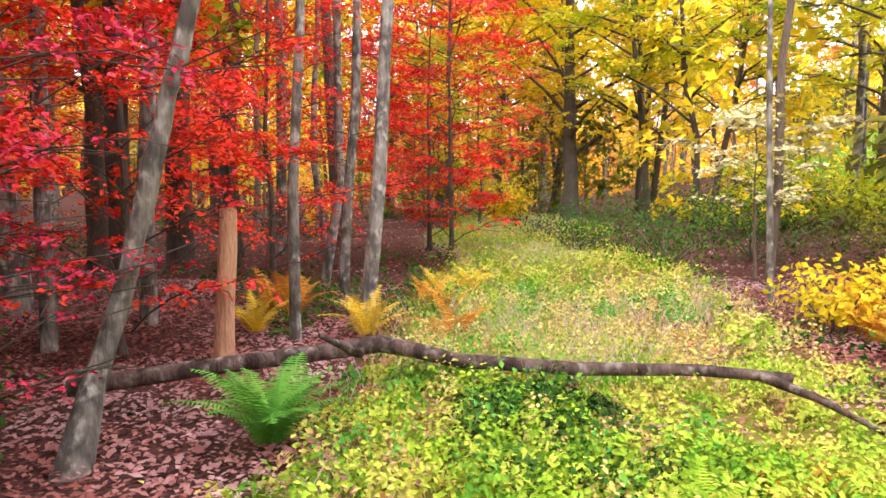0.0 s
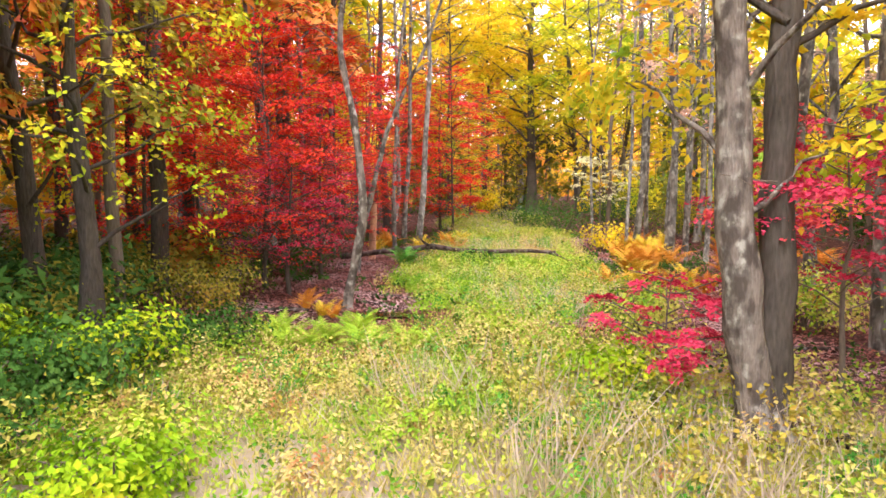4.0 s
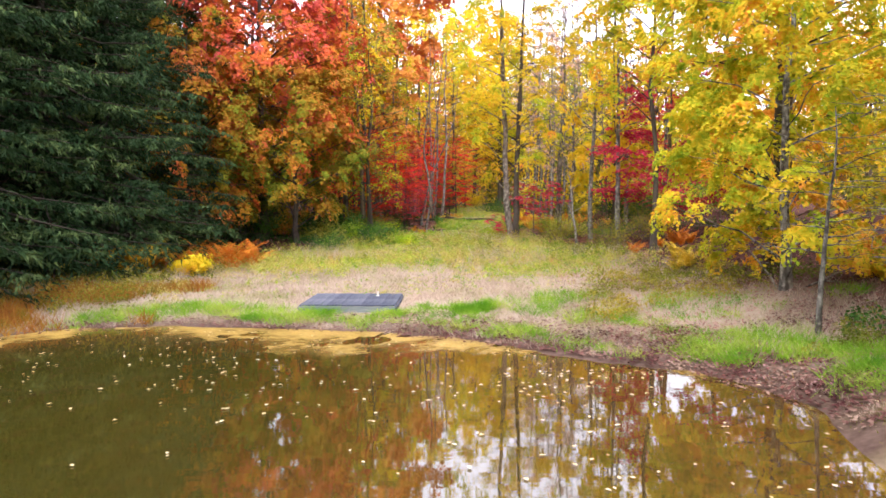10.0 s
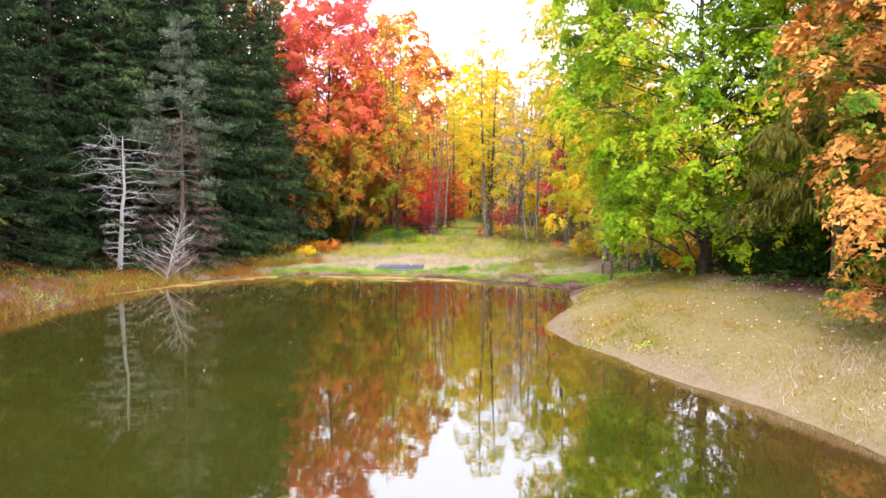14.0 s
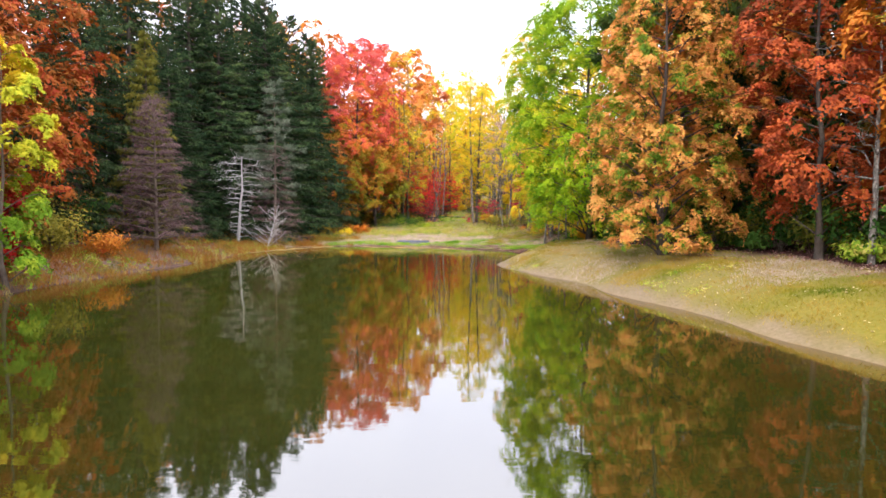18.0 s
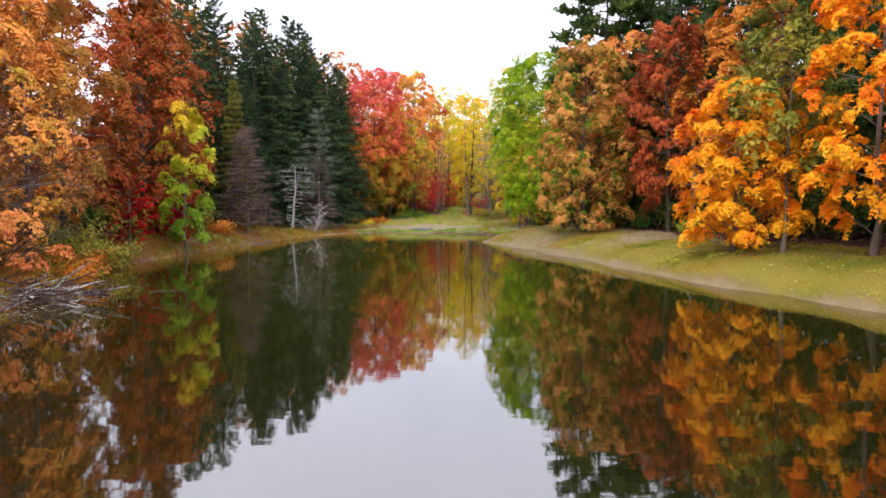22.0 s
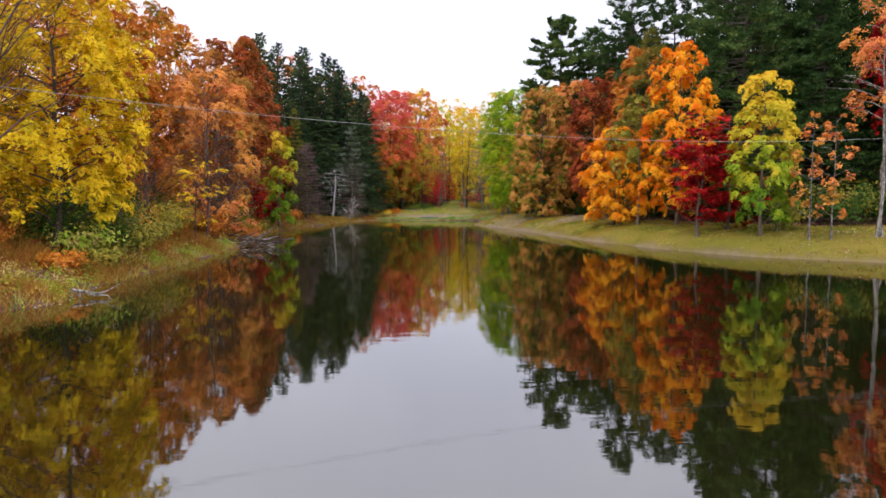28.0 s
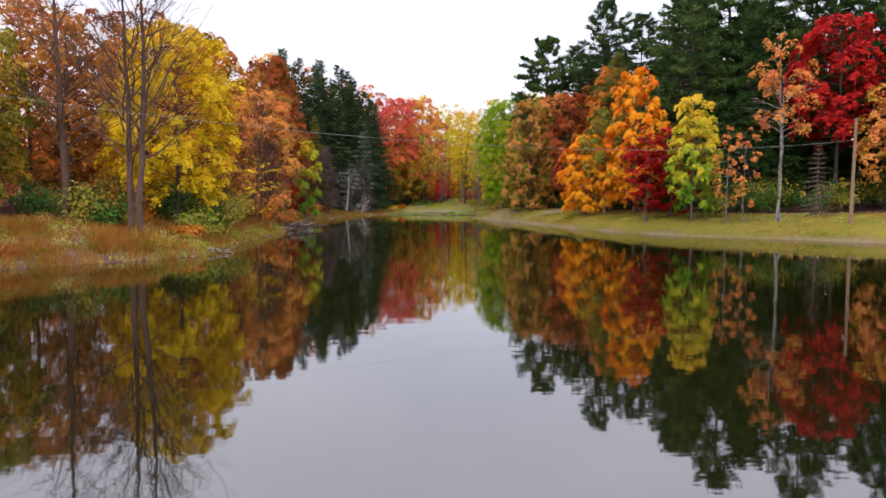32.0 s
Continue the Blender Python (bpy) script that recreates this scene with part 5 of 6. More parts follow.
# ---- utility pole and cable ----
pole = thing("utility_pole", 25.6, 41.5, None, "bare brown wooden utility pole on the mown bank", "pole")
tb = Tubes()
ph_ = 7.7 - gz(25.6, 41.5)
tb.add([(0, 0, -0.3), (0.02, 0, 3), (0.05, 0, ph_)], [0.115, 0.1, 0.085], 12)
under("shaft", tb.mesh("shaft", BARK_POLE), pole)
board("cap", 0.16, 0.16, 0.05, TIMBER, pole, (0.05, 0, ph_ + 0.02))
bm = bmesh.new()
bmesh.ops.create_cone(bm, cap_ends=True, segments=10, radius1=0.05, radius2=0.035, depth=0.12)
ins = part("insulator", bm, WHITE, pole)
ins.matrix_basis = pose(-0.12, 0, ph_ - 1.25, 0, 90, 0)
m, nt, b = material("cable_sheath")
b.inputs["Base Color"].default_value = (0.4, 0.4, 0.41, 1)
tb = Tubes()
tc_ = np.linspace(0, 1, 40)
cx = 25.5 - 71.5 * tc_
cz = 5.42 - 0.0304 * cx + 0.00242 * cx ** 2 + 0.00001 * cx ** 3
tb.add(np.stack([cx, 32.54 + 0.35 * cx, cz], 1), np.full(40, 0.0065), 6)
tagged(new("cable", tb.mesh("cable", m)), "thin grey cable slung across the pond", "cable")
far_pole = thing("utility_pole", -46.0, 16.4, None, "brown wooden utility pole among the trees", "pole")
tb = Tubes()
gp = gz(-46.0, 16.4)
tb.add([(0, 0, -0.3), (0, 0, 4), (0, 0, 11.2 - gp)], [0.13, 0.115, 0.1], 12)
under("shaft", tb.mesh("shaft", BARK_MID), far_pole)

# ---- dead wood ----
tree_at("dead_tree", -14.5, 96.3, bare_meshes(400, 6.2, BARK_DEAD, 0.12, (0.45, -0.6), 46, 0.52, 0.1, 0.2, 14, 0.16, twig=0.007, top_heavy=True), "bleached silver-grey dead tree by the shore", "dead tree")
tree_at("dead_shrub", -12.4, 95.9, bare_meshes(401, 2.7, BARK_DEAD, 0.05, (0.7, 0.2), 34, 0.5, 0.08, 0.7, 7, twig=0.007), "bleached leafless shrub leaning over the water", "dead shrub")
log = thing("fallen_log", 0.6, 125.2, 0.0, "long dark fallen trunk lying across the path", "log")
tb = Tubes()
zl = gz(0.6, 125.4) + 0.12
tb.add([(-2.3, 0.05, zl + 0.04), (-1.8, 0.15, zl + 0.1), (-1.2, 0.3, zl + 0.16), (-0.6, 0.5, zl + 0.2), (-0.22, 0.6, zl + 0.24), (0.05, 0.5, zl + 0.21), (0.35, 0.4, zl + 0.16), (1.2, 0.2, zl + 0.15), (2.0, 0.1, zl + 0.17), (2.6, 0, zl + 0.14)],
       [0.066, 0.064, 0.062, 0.066, 0.07, 0.06, 0.054, 0.05, 0.042, 0.036], 12)
under("trunk", tb.mesh("trunk", BARK_LOG), log)
for pts in ([(2.4, 0.03, zl + 0.15), (2.6, -0.35, zl + 0.1), (2.76, -0.75, zl + 0.02)], [(-0.3, 0, zl + 0.3), (-0.5, -0.4, zl + 0.5)]):
    tb = Tubes()
    tb.add(pts, np.linspace(0.04, 0.012, len(pts)), 6)
    under("branch", tb.mesh("branch", BARK_LOG), log)
stub = thing("tree_stump", -1.15, 126.8, None, "tall broken stump of reddish rotten wood", "stump")
tb = Tubes()
tb.add([(0, 0, -0.2), (0.02, 0, 0.5), (0.05, 0.02, 1.0), (0.06, 0.03, 1.38), (0.1, 0.05, 1.42)], [0.1, 0.085, 0.085, 0.075, 0.01], 10)
under("trunk", tb.mesh("trunk", BARK_RED), stub)
for i, (ax, ay, bx, by, rr) in enumerate(((-0.6, 121.4, 0.3, 121.0, 0.04), (-0.8, 121.0, -0.1, 120.5, 0.035), (-2.4, 120.0, -1.2, 120.2, 0.05), (2.3, 115.6, 3.2, 114.6, 0.06), (3.3, 115.5, 4.2, 114.3, 0.07), (3.6, 117.2, 5.4, 117.6, 0.05), (4.2, 124.0, 6.5, 124.6, 0.06), (1.0, 123.3, 1.5, 123.1, 0.025))):
    tb = Tubes()
    mx, my = (ax + bx) / 2, (ay + by) / 2
    tb.add([(ax - mx, ay - my, gz(ax, ay) - gz(mx, my) + rr * 0.6), (0.05, 0.05, rr * 0.9), (bx - mx, by - my, gz(bx, by) - gz(mx, my) + rr * 0.6)], [rr, rr * 0.85, rr * 0.4], 8)
    o = tagged(new("fallen_branch", tb.mesh("fallen_branch", BARK_LOG)), "dark fallen branch among dead leaves", "branch", "fallen branches")
    o.matrix_basis = pose(mx, my, gz(mx, my))

pile = thing("brush_pile", -12.8, 52.2, 0.1, "wide tangle of dark and bleached beaver-cut branches at the waterline", "brush pile")
rp = np.random.default_rng(44)
for i in range(120):
    tb = Tubes()
    a = np.array([rp.normal(-0.3, 1.15), rp.normal(0, 0.75), 0])
    a[2] = abs(rp.normal(0.05, 0.28)) * max(0.25, 1 - 0.3 * abs(a[0] + 0.6))
    az, ln = rp.normal(0, 0.9) + (3.14 if rp.uniform() < 0.3 else 0), rp.uniform(0.5, 1.7)
    e = a + np.array([np.cos(az) * ln, np.sin(az) * ln, rp.uniform(-0.3, 0.4) * ln])
    e[2] = max(e[2], -0.12)
    tb.add(curve_pts(a, e, rp, 5, 0.14), np.linspace(rp.uniform(0.02, 0.05), 0.009, 5), 5)
    under("branch", tb.mesh("branch", BARK_PALE if i % 5 == 0 else BARK_DEAD if i % 11 == 0 else BARK_LOG), pile)
for ax, ay, az, ex, ey, ez, rr in ((-2.6, 0.1, 0.4, 0.9, -0.4, 0.3, 0.07), (-2.2, -0.5, 0.25, 0.2, 0.2, 0.1, 0.06), (0.4, -0.2, 0.3, 1.6, 0.0, 1.25, 0.045), (0.6, -0.5, 0.2, 1.9, -0.9, -0.12, 0.045), (1.0, 0.2, 0.15, 2.7, 0.1, 0.4, 0.04), (-0.4, -0.3, 0.35, 1.1, -0.6, 0.75, 0.05), (-1.6, 0.2, 0.5, -0.4, -0.3, 0.95, 0.04)):
    tb = Tubes()
    tb.add(curve_pts(np.array([ax, ay, az]), np.array([ex, ey, ez]), rp, 7, 0.1), np.linspace(rr, rr * 0.35, 7), 7)
    under("branch", tb.mesh("branch", BARK_LOG if ax < -1 else BARK_PALE), pile)
snag = thing("driftwood", -11.3, 29.9, 0.02, "bleached forked driftwood at the reedy point", "driftwood")
for pts, rr in (([(-1.1, 0, 0.3), (-0.5, 0, 0.22), (0.2, 0.1, 0.06)], 0.06), ([(-0.5, 0, 0.1), (0.1, 0.2, 0.2), (0.6, 0.4, 0.5)], 0.035), ([(-0.3, 0, 0.08), (0.3, -0.1, 0.1), (0.7, -0.5, -0.05)], 0.03), ([(-0.9, 0.05, 0.28), (-0.8, 0.0, 0.05), (-0.75, 0, -0.3)], 0.05)):
    tb = Tubes()
    tb.add(pts, np.linspace(rr, rr * 0.35, len(pts)), 7)
    under("branch", tb.mesh("branch", BARK_PALE), snag)
snag.scale = (0.8, 0.8, 0.8)

# ---- ferns ----


def fern_meshes(seed, mat, length=0.75):
    """A few curved fronds with paired leaflets."""
    out = []
    for k in range(3):
        r = np.random.default_rng(seed + k)
        n = 30
        t = np.linspace(0.02, 1, n)
        spine = np.stack([length * (0.42 * t + 0.5 * t * t), r.normal(0, 0.012, n).cumsum() * 0.5, length * (1.25 * t - 0.62 * t * t)], 1)
        vs, fs = [], []
        for i in range(2, n - 1):
            w = length * 0.19 * np.sin(np.pi * min(1, t[i] * 0.85 + 0.14)) + 0.01
            p, q = spine[i], spine[i + 1]
            for s in (-1, 1):
                a_, b_ = p, p + (q - p) * 0.62
                tip = p + np.array([w * 0.36, s * w, -w * 0.1]) + r.normal(0, 0.006, 3)
                j = len(vs)
                vs += [a_, b_, tip + (q - p) * 0.2, tip]
                fs.append((j, j + 1, j + 2, j + 3))
            j = len(vs)
            vs += [p + np.array([0, 0.004, 0]), p - np.array([0, 0.004, 0]), q - np.array([0, 0.004, 0]), q + np.array([0, 0.004, 0])]
            fs.append((j, j + 1, j + 2, j + 3))
        out.append(mesh_of("frond", vs, fs, mat))
    return out


def fern_at(x, y, meshes, count, label, group="", scale=1.0, seed=0, lift=(-34, -6)):
    r = np.random.default_rng(seed)
    ob = thing("fern", x, y, None, label, "fern", group)
    for i in range(count):
        f = under("frond", meshes[i % 3], ob)
        sc = scale * r.uniform(0.75, 1.15)
        f.matrix_basis = pose(0, 0, 0, r.uniform(-8, 8), r.uniform(*lift), i * 360 / count + r.uniform(-12, 12)) @ Matrix.Scale(sc, 4)
    return ob


green_fronds, gold_fronds, rust_fronds = fern_meshes(500, FERN), fern_meshes(510, FERN_GOLD), fern_meshes(540, FERN_RUST)
fern_at(-0.2, 124.75, green_fronds, 24, "lush green fern beside the fallen log", scale=0.78, seed=1, lift=(-24, 8))
yellow_fronds, lime_fronds = fern_meshes(520, FERN_YELLOW), fern_meshes(530, HERB_LIME)
rf = np.random.default_rng(31)
for i in range(58):
    if i < 46:
        k = rf.uniform(0, 1)
        x, y = 4.0 + 2.0 * k + rf.normal(0, 0.35), 121.8 + 6.0 * k + rf.normal(0, 0.4)
    elif i < 49:
        x, y = -1.3 + rf.normal(0, 0.22), 120.15 + rf.normal(0, 0.2)
    else:
        x, y = rf.uniform(-1.6, 1.2), rf.uniform(127.0, 130)
    odd = i % 5 < 2
    fern_at(x, y, yellow_fronds if odd else gold_fronds, 11, "yellow fading fern by the path" if odd else "withered golden-orange fern by the path", "golden ferns", rf.uniform(0.55, 0.9) * (0.55 if 46 <= i < 49 else 0.9), i, (-28, 10))
for i in range(3):
    fern_at(2.0 + 0.45 * i + rf.normal(0, 0.1), rf.uniform(123.4, 124.0), gold_fronds if i % 2 else lime_fronds, 10, "yellow-green fern standing on the path", "green ferns", rf.uniform(0.36, 0.5), 120 + i, (-26, 10))
for i in range(30):
    fern_at(rf.uniform(-12.0, -6.2), rf.uniform(107.4, 110.6), rust_fronds if i % 4 else yellow_fronds, 10, "rust-red fern below the spruces" if i % 4 else "yellow fern below the spruces", "golden ferns", rf.uniform(0.9, 1.4), 50 + i, (-20, 14))
for i in range(14):
    fx, fy = (8.7, 110.4) if i % 2 else (7.9, 106.0)
    fern_at(fx + rf.normal(0, 0.5), fy + rf.normal(0, 0.45), rust_fronds if i % 2 else yellow_fronds, 12, "rust-red fern at the meadow's side" if i % 2 else "bright yellow fern at the meadow's side", "golden ferns", rf.uniform(0.6, 1.0), 140 + i, (-20, 14))
for i in range(10):
    fern_at(rf.uniform(-1.6, 0.9), rf.uniform(117.8, 119.7), lime_fronds, 12, "yellow-green fern beside the path", "green ferns", rf.uniform(0.45, 0.68), 80 + i, (-16, 18))
for i in range(20):
    fern_at(rf.uniform(4.8, 9.0), rf.uniform(119.5, 126.5), rust_fronds if i % 3 else gold_fronds, 10, "rust-red fern among the grey trunks" if i % 3 else "golden fern among the grey trunks", "golden ferns", rf.uniform(0.5, 0.85), 170 + i, (-26, 10))
# ---- bushes along the banks ----
# dark ones near x 9-15, y 79-99 also stand in for deep shade
bl = ((8.6, 113.0, 1.7, 1.8, OLIVE), (6.9, 112.0, 1.2, 1.4, OLIVE), (5.2, 114.6, 1.2, 1.2, OLIVE), (-3.2, 114.4, 0.9, 1.3, HERB_DARK), (-1.6, 114.2, 0.4, 0.7, GREEN), (-4.8, 112.6, 0.9, 1.2, HERB_DARK),
      (-12.6, 108.0, 0.9, 1.3, RUST), (-10.6, 107.4, 0.7, 1.0, GOLD), (-8.6, 107.2, 0.6, 0.8, YELLOW), (-16.2, 36.5, 2.4, 1.7, HERB_DARK), (-14.9, 38.5, 2.0, 1.8, HERB_DARK), (-15.0, 36.0, 1.9, 1.5, HERB), (-14.2, 38.6, 1.9, 1.4, OLIVE), (-13.9, 35.2, 0.9, 0.9, OLIVE), (-17.8, 40.5, 2.4, 1.8, OLIVE),
      (-20.0, 36.0, 2.6, 2.0, OLIVE), (-15.6, 62.6, 1.6, 1.3, OLIVE), (-16.2, 60.2, 2.0, 1.5, OLIVE), (-14.4, 57.4, 1.5, 1.2, RUST), (-15.0, 51.5, 1.8, 1.3, RUST), (-16.4, 48.0, 2.2, 1.6, OLIVE), (-15.5, 44.5, 2.2, 1.5, OLIVE),
      (-17.6, 78.5, 1.8, 1.6, OLIVE), (-16.4, 80.8, 1.2, 1.2, RUST), (-18.4, 70.0, 2.2, 1.6, OLIVE), (-21.5, 32.0, 2.2, 1.8, HERB_DARK), (10.6, 85.4, 0.9, 1.0, HERB_DARK), (11.0, 82.4, 0.8, 1.0, HERB), (13.0, 76.6, 0.8, 1.0, HERB_DARK), (14.5, 71.0, 0.9, 1.1, HERB),
      (8.8, 90.6, 0.8, 0.9, GOLD), (9.4, 87.0, 0.7, 0.8, HERB_DARK), (14.6, 64.0, 0.9, 1.0, CRIMSON), (4.5, 132.0, 1.3, 1.6, HERB_DARK), (6.6, 133.4, 1.6, 1.8, HERB_DARK), (7.8, 130.6, 1.4, 1.5, OLIVE), (3.6, 134.8, 1.1, 1.4, HERB_DARK), (-2.4, 124.2, 0.9, 0.9, HERB_DARK),
      (-3.2, 120.6, 0.8, 1.0, OLIVE), (-4.6, 120.2, 0.9, 1.1, OLIVE), (-2.4, 118.2, 0.5, 0.8, HERB_DARK), (3.2, 118.4, 0.6, 0.7, HERB), (2.2, 116.2, 0.5, 0.6, GREEN), (5.4, 118.6, 0.8, 1.0, HERB), (6.3, 116.4, 1.0, 1.1, HERB), (10.5, 92.0, 1.5, 1.3, OLIVE), (12.2, 93.4, 1.8, 1.5, HERB_DARK), (11.8, 88.6, 1.6, 1.4, HERB_DARK), (13.2, 86.0, 1.9, 1.5, HERB_DARK), (12.4, 82.6, 1.5, 1.3, OLIVE), (9.8, 96.4, 1.3, 1.2, OLIVE), (10.9, 99.0, 1.6, 1.4, GOLD), (14.8, 83.0, 2.2, 1.6, HERB_DARK), (13.4, 79.0, 1.6, 1.4, OLIVE), (9.2, 94.0, 0.9, 0.9, HERB_DARK), (-16.0, 43.0, 1.4, 1.2, RUST), (-17.0, 46.0, 1.6, 1.4, GOLD), (-16.6, 50.0, 1.5, 1.3, RUST), (-18.2, 44.0, 2.2, 1.6, HERB_DARK), (-19.0, 48.5, 2.4, 1.8, HERB_DARK), (-18.4, 53.0, 2.4, 1.7, HERB_DARK), (-14.9, 41.0, 1.2, 1.0, OLIVE), (-19.8, 40.0, 2.4, 1.8, HERB_DARK), (-17.4, 33.6, 1.2, 1.1, RUST), (-14.2, 33.0, 0.8, 0.9, RUST))
for i, (bx, by, bh, br, mt) in enumerate(bl):
    word = {"olive_leaves": "olive", "herb_leaves": "light green", "gold_leaves": "golden", "dark_herb_leaves": "dark green", "rusty_leaves": "rust-coloured", "yellow_leaves": "yellow", "crimson_leaves": "crimson", "green_maple_leaves": "fresh green"}[mt.name]
    bush_at("bush", bx, by, bh, br, mt, word + " leafy bush of the wood's edge", 600 + i, int((900 + 500 * br) * (1.5 if by > 111 else 1.0)), 0.03 if by > 111 else 0.075, group="bushes of the banks", plain=by < 111)

ru = np.random.default_rng(77)
for i in range(10):
    bush_at("bush", ru.uniform(-5.4, -2.3), ru.uniform(115.4, 119.0), ru.uniform(0.45, 0.95), ru.uniform(0.6, 1.0), (HERB_DARK, GREEN, OLIVE, HERB)[i % 4], "low leafy bush where meadow and wood meet", 1400 + i, 1500, 0.035, group="low bushes by the path")
# left-hand dark bushes supply the darkness beneath and behind the great maple
for i in range(46):
    left = i < 26
    bx, by = (ru.uniform(-12, -4.6), ru.uniform(116.5, 126)) if left else (ru.uniform(7.2, 15), ru.uniform(119, 140))
    mt = (HERB_DARK, OLIVE, HERB_DARK, SHADE)[i % 4] if left else (OLIVE, HERB_LIME, HERB_DARK, GREEN_Y, YELLOW)[i % 5]
    bush_at("bush", bx, by, (ru.uniform(0.5, 1.1) if bx > -8.5 else ru.uniform(1.1, 2.6)) if left else ru.uniform(0.8, 1.9), ru.uniform(1.0, 1.7), mt, "dark leafy undergrowth filling the shaded void among the scarlet maples" if left else "yellow-green undergrowth below the yellow maples", 1200 + i, 1500, 0.06, group="undergrowth of the wood", plain=True)

# added dark bushes stand in for black shade behind the front trees
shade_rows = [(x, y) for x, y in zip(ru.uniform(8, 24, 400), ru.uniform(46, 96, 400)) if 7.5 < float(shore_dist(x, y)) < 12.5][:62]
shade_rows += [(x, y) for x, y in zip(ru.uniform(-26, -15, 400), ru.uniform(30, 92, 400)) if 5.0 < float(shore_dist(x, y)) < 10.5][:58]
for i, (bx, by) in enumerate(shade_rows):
    bush_at("bush", bx, by, ru.uniform(1.6, 3.2), ru.uniform(1.3, 2.1), (HERB_DARK, OLIVE, HERB_DARK, TAWNY)[i % 4] if bx < 0 else (HERB_DARK, HERB_DARK, OLIVE)[i % 3], "dark undergrowth added to stand for the shade behind the bank's trees", 1300 + i, 1000, 0.1, group="undergrowth of the banks", plain=True)

# ---- what nobody could count: grass, herbs, fallen leaves, floating leaves, algae ----


def scatter(n, box, mask, seed):
    r = np.random.default_rng(seed)
    x, y = r.uniform(box[0], box[1], n), r.uniform(box[2], box[3], n)
    keep = r.uniform(0, 1, n) < mask(x, y)
    return x[keep], y[keep], r


def grass(name, n, box, mask, mat, label, seed, height=0.22, width=0.012, tuft=6, spread=0.07, lean=0.5):
    x, y, r = scatter(n, box, mask, seed)
    m_ = len(x) * tuft
    x, y = np.repeat(x, tuft) + r.normal(0, spread, m_), np.repeat(y, tuft) + r.normal(0, spread, m_)
    z = ground_z(x, y)
    hgt = height * r.uniform(0.5, 1.35, m_) * (0.75 + 0.35 * wob(x, y, 0.9, 4))
    base = np.stack([x, y, z - 0.02], 1)
    tip = base + np.stack([r.normal(0, lean, m_) * hgt, r.normal(0, lean, m_) * hgt, hgt], 1)
    v, f = blade_quads(base, tip, width, r)
    return tagged(new(name, mesh_of(name, v, f, mat)), label, "grass", kind="stuff")


def herbs(name, n, box, mask, mat, label, seed, height=0.25, size=0.035, per=7):
    x, y, r = scatter(n, box, mask, seed)
    k = len(x) * per
    hh = np.repeat(height * r.uniform(0.3, 1.2, len(x)) * (0.8 + 0.5 * wob(x, y, 0.8, 2)), per)
    x, y = np.repeat(x, per) + r.normal(0, 0.07, k), np.repeat(y, per) + r.normal(0, 0.07, k)
    c = np.stack([x, y, ground_z(x, y) + np.maximum(hh, 0.04) * r.uniform(0.15, 1, k)], 1)
    v, f = leaf_quads(c, size, r, 0.5, plain=size < 0.019)
    return tagged(new(name, mesh_of(name, v, f, mat)), label, "plants", kind="stuff")


def clumps(name, n, box, mask, mat, label, seed, size=0.021, wide=0.28, tall=0.36, per=130):
    """Rounded little plants, each a dome of leaves."""
    x, y, r = scatter(n, box, mask, seed)
    m_ = len(x)
    rad = np.repeat(wide * r.uniform(0.5, 1.4, m_), per)
    hi = np.repeat(tall * r.uniform(0.4, 1.35, m_), per)
    ang, k = r.uniform(0, 6.283, m_ * per), np.sqrt(r.uniform(0, 1, m_ * per))
    px, py = np.repeat(x, per) + np.cos(ang) * k * rad, np.repeat(y, per) + np.sin(ang) * k * rad
    pz = ground_z(px, py) + hi * (1 - 0.8 * k * k) * r.uniform(0.45, 1, m_ * per) + 0.02
    v, f = leaf_quads(np.stack([px, py, pz], 1), size, r, face=np.stack([np.cos(ang) * k * 0.9, np.sin(ang) * k * 0.9, 1.05 - 0.6 * k], 1))
    return tagged(new(name, mesh_of(name, v, f, mat)), label, "plants", kind="stuff")


def litter(name, n, box, mask, mat, label, seed, size=0.05, on_water=False):
    x, y, r = scatter(n, box, mask, seed)
    z = np.full(len(x), 0.012) if on_water else ground_z(x, y) + 0.03
    v, f = leaf_quads(np.stack([x, y, z + r.uniform(0, 0.01 if on_water else 0.03, len(x))], 1), size, r, 0.95 if on_water else 0.8, fold=0.1)
    return tagged(new(name, mesh_of(name, v, f, mat)), label, "leaves", kind="stuff")


def land(x, y):
    return smooth(0.1, 0.6, shore_dist(x, y))


def off_dock(x, y):
    return ~((np.abs(x + 2.38) < 1.3) & (np.abs(y - 102.35) < 1.15))


def green_patch(x, y):
    return smooth(0.0, 0.6, 0.5 * wob(x, y, 0.75, 5) + 0.13 * (y - 106.0))


grass("dry_meadow_grass", 36000, (-15, 11, 97, 119), lambda x, y: meadow_mask(x, y) * land(x, y) * off_dock(x, y) * (1 - 0.55 * green_patch(x, y)), GRASS_TAN, "short straw-coloured meadow grass", 700, 0.16, 0.012, 6)
grass("green_meadow_grass", 20000, (-15, 11, 100, 120), lambda x, y: meadow_mask(x, y) * land(x, y) * off_dock(x, y) * green_patch(x, y), GRASS_OLIVE, "olive and buff meadow grass", 701, 0.26, 0.014, 6)
herbs("meadow_herbs", 20000, (-15, 11, 103, 120), lambda x, y: meadow_mask(x, y) * (0.15 + 0.85 * green_patch(x, y)), HERB, "leafy yellow-green weeds in the meadow", 702, 0.34, 0.026, 8)
grass("dock_grass", 420, (-4.8, 1.5, 100.5, 101.26), lambda x, y: smooth(-0.4, 0.4, wob(x, y, 3.1, 5)) * smooth(100.5, 101.1, y + 0.25 * wob(x, y, 2.2, 6)), GRASS_GREEN, "fresh green grass tufts before the dock", 727, 0.3, 0.011, 48, 0.09, 0.7)
